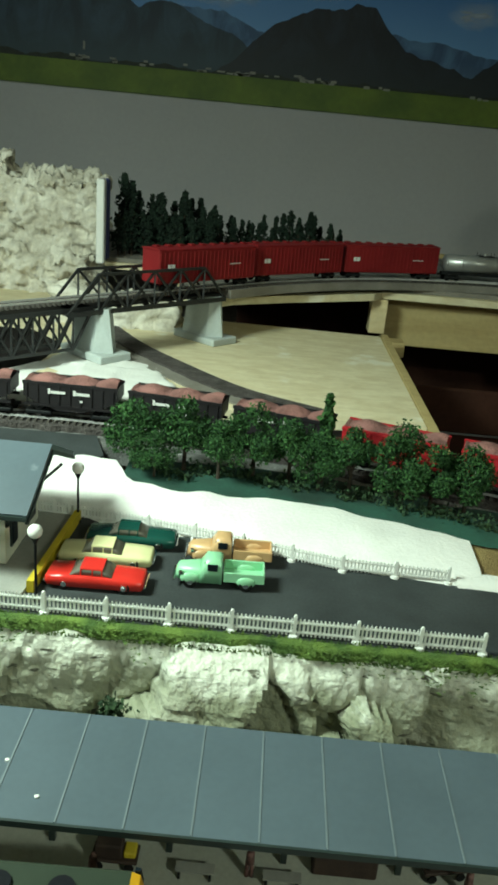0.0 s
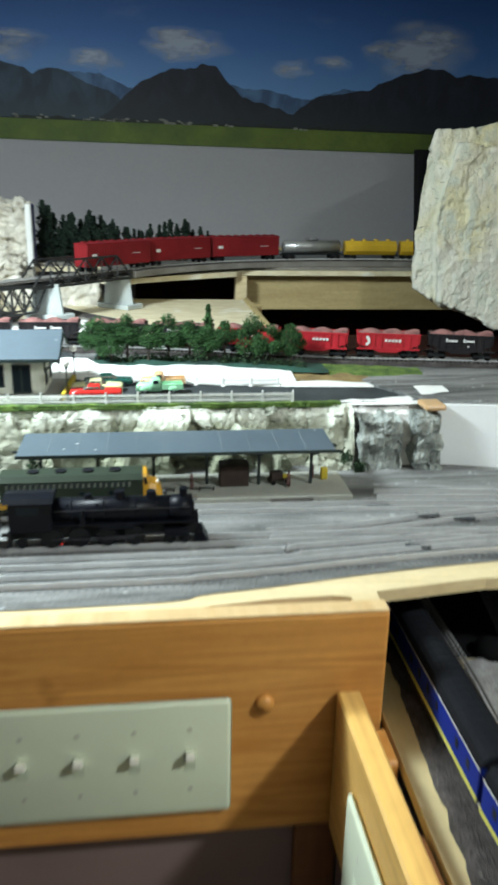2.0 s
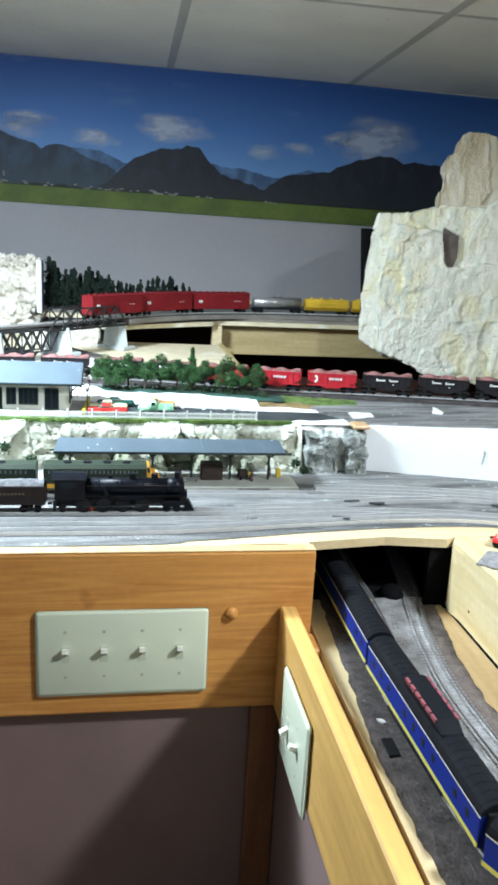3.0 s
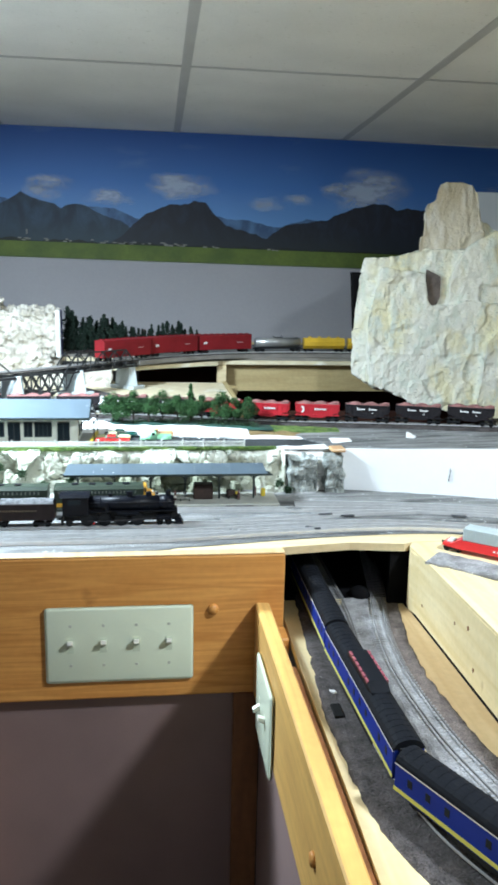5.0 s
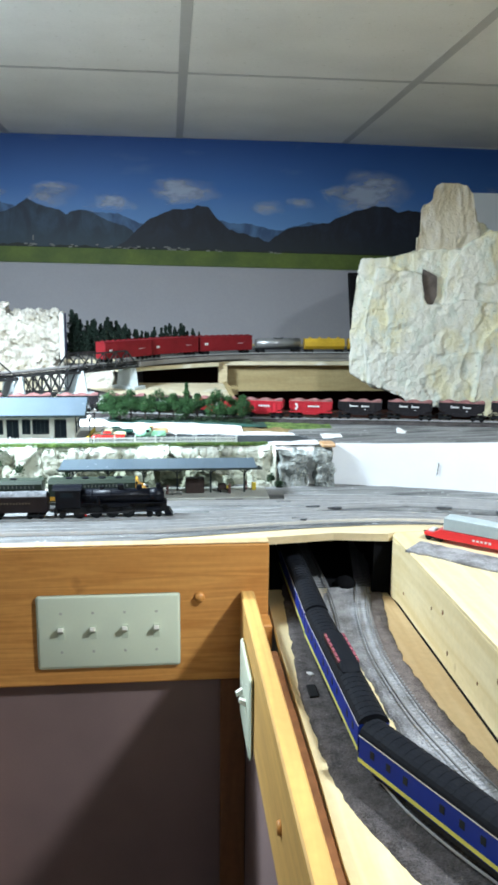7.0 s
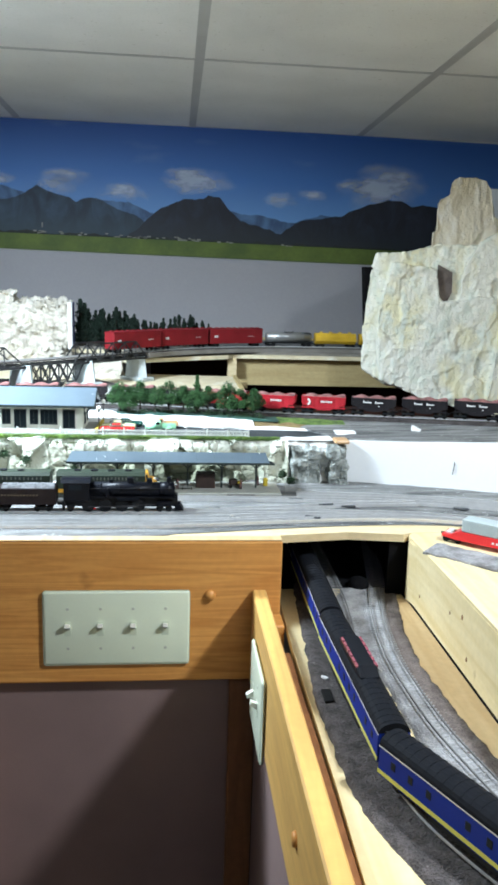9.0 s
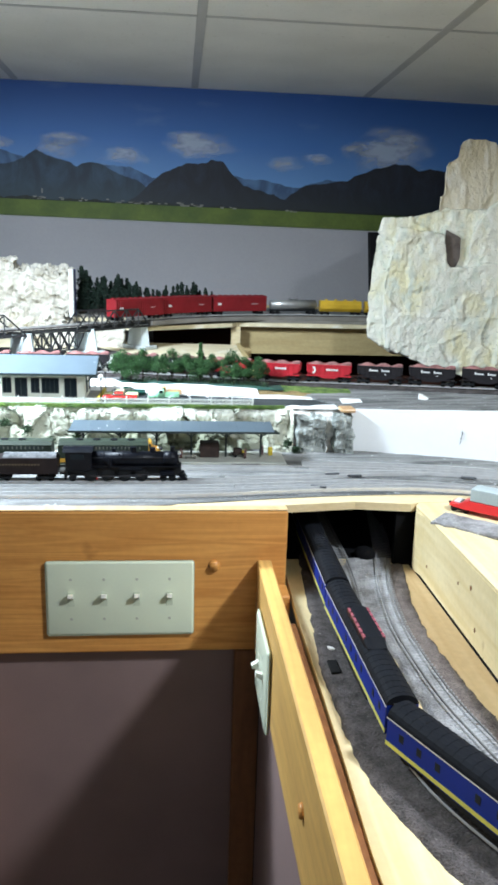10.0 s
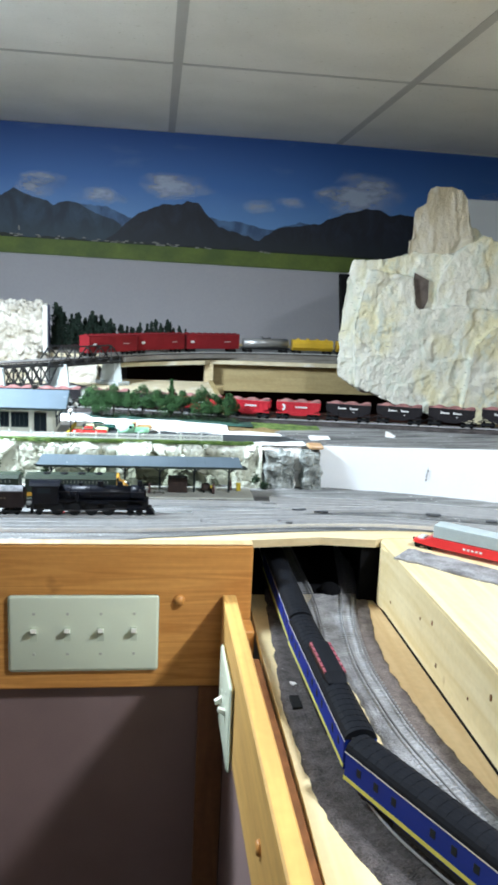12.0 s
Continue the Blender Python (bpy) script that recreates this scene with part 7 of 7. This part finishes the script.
def yellow_hopper(m, label):
    t = thing("covered_hopper", label, "hopper car", m, "red train")
    h, w = 0.066, 0.0160
    bm = bm_new()
    prism(bm, [(-w, 0.020), (-w - 0.0006, 0.033), (-0.010, 0.0440), (0.010, 0.0440), (w + 0.0006, 0.033), (w, 0.020), (0.005, 0.010), (-0.005, 0.010)], "x", -h, h)
    body = part("body", bm, M["hopyellow"], t)
    for k in range(4):
        bm = bm_new()
        cyl(bm, (-0.046 + 0.031 * k, 0, 0.0455), (0, 0, 1), 0.0058, 0.0065, 12, 0.0048)
        part("roof_hatch", bm, M["hopyellow"], t)
    for s in (-1, 1):
        for k in range(10):
            x = -h + 0.004 + k * (2 * h - 0.008) / 9
            bm = bm_new()
            box(bm, x - 0.0007, x + 0.0007, s * (w + 0.0004) - 0.0009, s * (w + 0.0004) + 0.0009, 0.021, 0.033)
            part("side_rib", bm, M["hopyellow"], body)
    truck_sets(t, (-h + 0.016, h - 0.016))
    couplers(t, h)
    return t


# red train on the bridge and the upper deck, followed by the tank and yellow hoppers
def at_y(line, y):
    s = 0.0
    for a, b in zip(line, line[1:]):
        if b.y > y:
            return s
        s += (b - a).length
    return s


head = at_y(upper_line, 1.371)
for k in range(3):
    boxcar(on_track(upper_line, head - 0.093 - 0.1985 * k), "dark red box car of the bridge train")
tank_car(on_track(upper_line, head + 0.012 + 0.082), "silver tank car behind the red box cars")
for k in range(3):
    yellow_hopper(on_track(upper_line, head + 0.176 + 0.072 + 0.145 * k), "yellow covered hopper on the upper track")

# ore train on the main line
def at_x(line, x):
    s = 0.0
    for a, b in zip(line, line[1:]):
        if b.x > x:
            return s
        s += (b - a).length
    return s


first = at_x(main_line, 0.925)
for k in range(-1, 13):
    red = 4 <= k <= 6
    hopper(on_track(main_line, first - 0.1085 * k), red, "bright red ore hopper car with a crescent emblem" if red else "black ore hopper car heaped with pinkish ore")


# steam locomotive and tender
def steam_engine(m):
    t = thing("steam_locomotive", "black toy steam locomotive standing in the yard", "locomotive", m)
    bm = bm_new()
    cyl(bm, (0.012, 0, 0.0340), (1, 0, 0), 0.0125, 0.120, 22, 0.0118)
    cyl(bm, (0.073, 0, 0.0340), (1, 0, 0), 0.0126, 0.022, 22)
    boiler = part("boiler", bm, M["black_loco"], t, "", True)
    for x in (-0.03, 0.0, 0.03):
        bm = bm_new()
        cyl(bm, (x, 0, 0.0340), (1, 0, 0), 0.0129, 0.0012, 22)
        part("boiler_band", bm, M["black_loco"], boiler)
    for x, r, h2 in ((0.076, 0.0042, 0.010), (0.045, 0.0050, 0.008), (0.015, 0.0055, 0.009), (-0.015, 0.0036, 0.006)):
        bm = bm_new()
        cyl(bm, (x, 0, 0.0470 + h2 / 2 - 0.003), (0, 0, 1), r, h2, 14, r * 0.9)
        part("chimney" if x > 0.07 else "dome", bm, M["black_loco"], boiler)
    bm = bm_new()
    cyl(bm, (0.0850, 0, 0.0340), (1, 0, 0), 0.0060, 0.002, 16)
    part("smokebox_door", bm, M["oxide"], boiler)
    bm = bm_new()
    cyl(bm, (0.0868, 0, 0.0430), (1, 0, 0), 0.0026, 0.005, 12)
    part("headlamp", bm, M["chrome"], t)
    bm = bm_new()
    rbox(bm, -0.088, -0.048, -0.0148, 0.0148, 0.018, 0.0480, 0.001, 1)
    cab = part("cab", bm, M["black_loco"], t)
    bm = bm_new()
    prism(bm, [(-0.0165, 0.0475), (-0.012, 0.0515), (0, 0.0530), (0.012, 0.0515), (0.0165, 0.0475)], "x", -0.092, -0.046)
    part("cab_roof", bm, M["black_loco"], cab)
    for s in (-1, 1):
        bm = bm_new()
        box(bm, -0.080, -0.060, s * 0.0149 - 0.0003, s * 0.0149 + 0.0003, 0.0360, 0.0440)
        part("cab_window", bm, M["window"], cab)
        bm = bm_new()
        box(bm, -0.046, 0.088, s * 0.0120 - 0.0030, s * 0.0120 + 0.0030, 0.0240, 0.0252)
        part("running_board", bm, M["black_loco"], t)
        for x in (-0.050, -0.024, 0.002, 0.028):
            bm = bm_new()
            cyl(bm, (x, s * 0.0092, 0.0105), (0, 1, 0), 0.0105, 0.0024, 20)
            wheel = part("driving_wheel", bm, M["black_loco"], t)
            bm = bm_new()
            cyl(bm, (x, s * 0.0106, 0.0105), (0, 1, 0), 0.0092, 0.0006, 20)
            part("wheel_rim", bm, M["iron"], wheel)
        for x in (-0.078, 0.062, 0.076):
            bm = bm_new()
            cyl(bm, (x, s * 0.0090, 0.0055), (0, 1, 0), 0.0055, 0.0022, 14)
            part("pony_wheel", bm, M["iron"], t)
        bm = bm_new()
        beam(bm, (-0.050, s * 0.0118, 0.0085), (0.028, s * 0.0118, 0.0085), 0.0012, 0.0020)
        beam(bm, (-0.024, s * 0.0126, 0.0085), (0.062, s * 0.0126, 0.0130), 0.0010, 0.0016)
        part("side_rod", bm, M["rod"], t)
        bm = bm_new()
        cyl(bm, (0.068, s * 0.0125, 0.0135), (1, 0, 0), 0.0048, 0.022, 14)
        part("cylinder", bm, M["black_loco"], t)
        bm = bm_new()
        beam(bm, (-0.046, s * 0.0145, 0.0390), (0.082, s * 0.0135, 0.0390), 0.0006)
        part("handrail", bm, M["rod"], t)
    bm = bm_new()
    prism(bm, [(0.086, 0.012), (0.086, 0.003), (0.100, 0.002), (0.094, 0.012)], "y", -0.012, 0.012)
    part("pilot", bm, M["black_loco"], t)
    bm = bm_new()
    box(bm, -0.088, 0.090, -0.0070, 0.0070, 0.0080, 0.0275)
    part("frame", bm, M["iron"], t)
    bm = bm_new()
    rbox(bm, -0.050, -0.014, -0.0105, 0.0105, 0.0200, 0.0340, 0.001, 1)
    part("firebox", bm, M["black_loco"], t)
    for s in (-1, 1):
        bm = bm_new()
        cyl(bm, (0.012, s * 0.0130, 0.0215), (1, 0, 0), 0.0032, 0.034, 12)
        part("air_tank", bm, M["black_loco"], t)
        bm = bm_new()
        cyl(bm, (-0.020, s * 0.0135, 0.0300), (0, 0, 1), 0.0030, 0.0110, 10)
        cyl(bm, (-0.020, s * 0.0135, 0.0370), (0, 0, 1), 0.0022, 0.0040, 10)
        part("air_pump", bm, M["black_loco"], t)
        bm = bm_new()
        for k in range(4):
            beam(bm, (-0.040 + 0.028 * k, s * 0.0130, 0.0252), (-0.034 + 0.028 * k, s * 0.0085, 0.0440), 0.0009)
        part("boiler_pipe", bm, M["black_loco"], t)
        bm = bm_new()
        box(bm, -0.090, -0.086, s * 0.0120 - 0.003, s * 0.0120 + 0.003, 0.0040, 0.0180)
        part("cab_step", bm, M["iron"], t)
    bm = bm_new()
    ball(bm, (0.058, 0, 0.0500), 0.0026, 2)
    part("bell", bm, M["rod"], t, "", True)
    bm = bm_new()
    ball(bm, (-0.040, -0.0150, 0.0060), 0.0018, 1)
    part("marker", bm, M["carred"], t, "small red marker")
    return t


def tender(m):
    t = thing("tender", "dark oxide tender behind the steam locomotive", "tender", m)
    bm = bm_new()
    rbox(bm, -0.054, 0.052, -0.0150, 0.0150, 0.0120, 0.0385, 0.001, 1)
    body = part("body", bm, M["oxide"], t)
    bars(body, M["faded"], -0.0151, [(-0.040 + 0.0048 * k, -0.0372 + 0.0048 * k, 0.0265, 0.0290) for k in range(14)], -1)
    bm = bm_new()
    n = 16
    rows = [[bm.verts.new((-0.030 + 0.080 * i / n, -0.0135 + 0.027 * k / 6, 0.0382 + 0.0060 * math.sin(math.pi * k / 6) + 0.0012 * noise.noise(Vector((i * 3.1, k * 2.3, 0))))) for k in range(7)] for i in range(n + 1)]
    for a, b in zip(rows, rows[1:]):
        for k in range(6):
            bm.faces.new((a[k], b[k], b[k + 1], a[k + 1]))
    part("coal_load", bm, M["coal"], t, "dusty grey coal load")
    truck_sets(t, (-0.034, 0.032))
    couplers(t, 0.054)
    return t


loco_s = at_x(steam_line, 0.104)
steam_engine(on_track(steam_line, loco_s))
tender(on_track(steam_line, loco_s - 0.152))


def dark_coach(m, label):
    t = thing("baggage_car", label, "railway car", m, "green train")
    h, w = 0.115, 0.0165
    bm = bm_new()
    rbox(bm, -h, h, -w, w, 0.0100, 0.0400, 0.001, 1)
    body = part("body", bm, M["dgreen"], t)
    bm = bm_new()
    prism(bm, [(-w - 0.0003, 0.0395), (-w + 0.003, 0.0445), (-0.008, 0.0475), (0.008, 0.0475), (w - 0.003, 0.0445), (w + 0.0003, 0.0395)], "x", -h, h)
    part("car_roof", bm, M["carroof"], t)
    for s in (-1, 1):
        bm = bm_new()
        box(bm, -h, h, s * w - 0.0003, s * w + 0.0003, 0.0125, 0.0165)
        part("stripe", bm, M["dyellow"], body)
        for k in range(10):
            x = -h + 0.018 + k * (2 * h - 0.036) / 9
            bm = bm_new()
            box(bm, x - 0.005, x + 0.005, s * w - 0.0003, s * w + 0.0003, 0.0265, 0.0345)
            part("window", bm, M["window"], body)
    truck_sets(t, (-h + 0.028, h - 0.028))
    couplers(t, h)
    return t


def diesel(m, nose, label):
    t = thing("diesel_locomotive", label, "locomotive", m, "green train")
    h, w = 0.0830, 0.0165
    end = h - 0.020 if nose else h
    bm = bm_new()
    prism(bm, [(-w, 0.0085), (-w, 0.0400), (-w + 0.005, 0.0455), (w - 0.005, 0.0455), (w, 0.0400), (w, 0.0085)], "x", -h, end)
    body = part("body", bm, M["dgreen"], t)
    if nose:
        bm = bm_new()
        rings = []
        for x, k, top in ((end, 1.0, 0.0455), (end + 0.004, 0.99, 0.0440), (end + 0.0065, 0.97, 0.0345), (end + 0.014, 0.90, 0.0325), (end + 0.0185, 0.72, 0.0270), (end + 0.0200, 0.5, 0.020)):
            rings.append([bm.verts.new((x, y, z)) for y, z in ((-w * k, 0.0085), (-w * k, top - 0.007), (-w * k * 0.7, top), (w * k * 0.7, top), (w * k, top - 0.007), (w * k, 0.0085))])
        for a, b in zip(rings, rings[1:]):
            for k in range(6):
                bm.faces.new((a[k], a[(k + 1) % 6], b[(k + 1) % 6], b[k]))
        bm.faces.new(rings[0][::-1])
        bm.faces.new(rings[-1])
        nz = part("nose", bm, M["dyellow"], t, "rounded yellow nose")
        bm = bm_new()
        cyl(bm, (end + 0.0150, 0, 0.0315), (1, 0, 0.3), 0.0022, 0.003, 12)
        part("headlamp", bm, M["globe"], nz)
        for s in (-1, 1):
            bm = bm_new()
            prism(bm, [(end + 0.0015, 0.0350), (end + 0.0050, 0.0350), (end + 0.0035, 0.0420), (end + 0.0010, 0.0425)], "y", s * 0.0158 - 0.001, s * 0.0158 + 0.001)
            part("cab_window", bm, M["window"], nz)
    for s in (-1, 1):
        bm = bm_new()
        box(bm, -h, end, s * w - 0.0004, s * w + 0.0004, 0.0115, 0.0180)
        part("stripe", bm, M["dyellow"], body, "yellow orange band along the side")
        bm = bm_new()
        box(bm, -h + 0.006, end - 0.012, s * w - 0.0003, s * w + 0.0003, 0.0325, 0.0385)
        grille = part("grille", bm, M["trim"], body)
        for k in range(22):
            x = -h + 0.008 + k * (end + h - 0.022) / 21
            bm = bm_new()
            box(bm, x - 0.0009, x + 0.0009, s * w - 0.0006, s * w + 0.0006, 0.0332, 0.0378)
            part("louvre", bm, M["louvre"], grille)
        for x in (-0.03, 0.0, 0.03):
            bm = bm_new()
            cyl(bm, (x, s * w, 0.0265), (0, 1, 0), 0.0026, 0.0008, 14)
            part("porthole", bm, M["window"], body)
    for k in range(4):
        bm = bm_new()
        cyl(bm, (-0.05 + 0.028 * k, 0, 0.0462), (0, 0, 1), 0.0060, 0.0016, 16)
        part("roof_fan", bm, M["carroof"], t)
    bm = bm_new()
    rbox(bm, -0.022, 0.022, -0.013, 0.013, 0.003, 0.0085, 0.001, 1)
    part("fuel_tank", bm, M["iron"], t)
    truck_sets(t, (-h + 0.028, h - 0.030))
    couplers(t, h)
    return t


nose_s = at_x(diesel_line, 0.160)
diesel(on_track(diesel_line, nose_s - 0.083), True, "green diesel locomotive with a yellow nose")
diesel(on_track(diesel_line, nose_s - 0.083 - 0.176), False, "green booster diesel unit with a yellow band")
for k in range(3):
    dark_coach(on_track(diesel_line, nose_s - 0.166 - 0.176 - 0.132 - 0.242 * k), "dark green railway car behind the diesel units")


# blue passenger train on the lower track
def blue_coach(m, dome, label):
    t = thing("passenger_car", label, "railway car", m, "blue train")
    h, w = 0.1325, 0.0160
    bm = bm_new()
    rbox(bm, -h, h, -w, w, 0.0095, 0.0410, 0.0008, 1)
    body = part("body", bm, M["bluecar"], t)
    bm = bm_new()
    arc = [(-w - 0.0004, 0.0400)] + [(-w * math.cos(a), 0.0400 + 0.0105 * math.sin(a)) for a in np.linspace(0.25, math.pi - 0.25, 9)] + [(w + 0.0004, 0.0400)]
    prism(bm, arc, "x", -h, h)
    roof_part = part("car_roof", bm, M["carroof"], t, "black ribbed roof")
    for k in range(26):
        x = -h + 0.006 + k * (2 * h - 0.012) / 25
        bm = bm_new()
        pts = [(-w * 1.01 * math.cos(a), 0.0401 + 0.0108 * math.sin(a)) for a in np.linspace(0.2, math.pi - 0.2, 8)]
        prism(bm, pts, "x", x - 0.0007, x + 0.0007)
        part("roof_rib", bm, M["carroof"], roof_part)
    for s in (-1, 1):
        bm = bm_new()
        box(bm, -h, h, s * w - 0.0004, s * w + 0.0004, 0.0116, 0.0156)
        part("stripe", bm, M["lime"], body, "thin yellow stripe")
        bm = bm_new()
        box(bm, -h, h, s * w - 0.0005, s * w + 0.0005, 0.0385, 0.0395)
        part("gutter", bm, M["bargrey"], body)
        for k in range(11):
            if k in (3, 8):
                continue
            x = -h + 0.020 + k * (2 * h - 0.040) / 10
            bm = bm_new()
            rbox(bm, x - 0.0030, x + 0.0030, s * w - 0.0004, s * w + 0.0004, 0.0240, 0.0320, 0.0003, 1)
            part("window", bm, M["window"], body)
        bm = bm_new()
        box(bm, -h * 0.5, h * 0.5, s * 0.0145 - 0.0010, s * 0.0145 + 0.0010, 0.0045, 0.0098)
        part("skirt", bm, M["iron"], body)
    for x in (-h - 0.0012, h + 0.0012):
        bm = bm_new()
        rbox(bm, x - 0.0012, x + 0.0012, -0.010, 0.010, 0.0095, 0.0430, 0.0008, 1)
        part("end_diaphragm", bm, M["iron"], t)
    if dome:
        bm = bm_new()
        loft(bm, [(-0.050, 0.0105, 0.0490, 0.0505, 0.0005), (-0.040, 0.0120, 0.0480, 0.0580, 0.004), (0.032, 0.0120, 0.0480, 0.0580, 0.004), (0.045, 0.0105, 0.0490, 0.0505, 0.0005)])
        dm = part("dome", bm, M["carroof"], t)
        for k in range(6):
            for s in (-1, 1):
                bm = bm_new()
                x = -0.034 + k * 0.0122
                v = box(bm, x - 0.0045, x + 0.0045, s * 0.0108 - 0.0012, s * 0.0108 + 0.0016, 0.0515, 0.0570)
                part("dome_pane", bm, M["pinkglass"], dm, "reddish dome window pane")
    truck_sets(t, (-h + 0.030, h - 0.030))
    couplers(t, h)
    return t


def chord(line, s, half):
    a, b = along(line, s - half)[0], along(line, s + half)[0]
    return Matrix.Translation((a + b) / 2 + Vector((0, 0, RAIL_TOP - 0.0004))) @ Matrix.Rotation(math.atan2(b.y - a.y, b.x - a.x), 4, "Z")


def at_down(line, y):
    s = 0.0
    for a, b in zip(line, line[1:]):
        if b.y < y:
            return s
        s += (b - a).length
    return s


join = at_down(blue_line, -0.404)
for k, dome in ((-2, False), (-1, True), (0, False), (1, False)):
    blue_coach(chord(blue_line, join + 0.1365 + 0.273 * k, 0.10), dome, "royal blue passenger car with a black roof")


# red flatcar with containers on the bench corner
def flatcar(m):
    t = thing("flat_car", "bright red container flat car on the bench", "flat car", m)
    h, w = 0.095, 0.0150
    bm = bm_new()
    prism(bm, [(-h, 0.0135), (-h + 0.012, 0.0135), (-h + 0.026, 0.0210), (h - 0.026, 0.0210), (h - 0.012, 0.0135), (h, 0.0135), (h, 0.0095), (h - 0.022, 0.0075), (-h + 0.022, 0.0075), (-h, 0.0095)], "y", -w, w)
    body = part("body", bm, M["flatred"], t)
    bars(body, M["bargrey"], -w, [(-0.020 + 0.006 * k, -0.0165 + 0.006 * k, 0.0125, 0.0155) for k in range(5)], -1)
    bm = bm_new()
    rbox(bm, -h + 0.004, -h + 0.014, -0.009, 0.009, 0.0135, 0.0165, 0.0006, 1)
    part("brake_platform", bm, M["bargrey"], t)
    truck_sets(t, (-h + 0.014, h - 0.014))
    couplers(t, h)
    return t


FLAT = Matrix.Translation((0.662, -0.030, 1.2953)) @ Matrix.Rotation(math.radians(-41), 4, "Z")
flatcar(FLAT)
for x0, x1, z0 in ((-0.066, 0.070, 0.0214),):
    t = thing("shipping_container", "pale grey shipping container on the red flat car", "container", FLAT)
    bm = bm_new()
    rbox(bm, x0, x1, -0.0140, 0.0140, z0, z0 + 0.0190, 0.0008, 1)
    body = part("container_body", bm, M["container"], t)
    for s in (-1, 1):
        for k in range(20):
            x = x0 + 0.004 + k * (x1 - x0 - 0.008) / 19
            bm = bm_new()
            box(bm, x - 0.0012, x + 0.0012, s * 0.0140 - 0.0005, s * 0.0140 + 0.0005, z0 + 0.0015, z0 + 0.0175)
            part("side_rib", bm, M["container"], body)
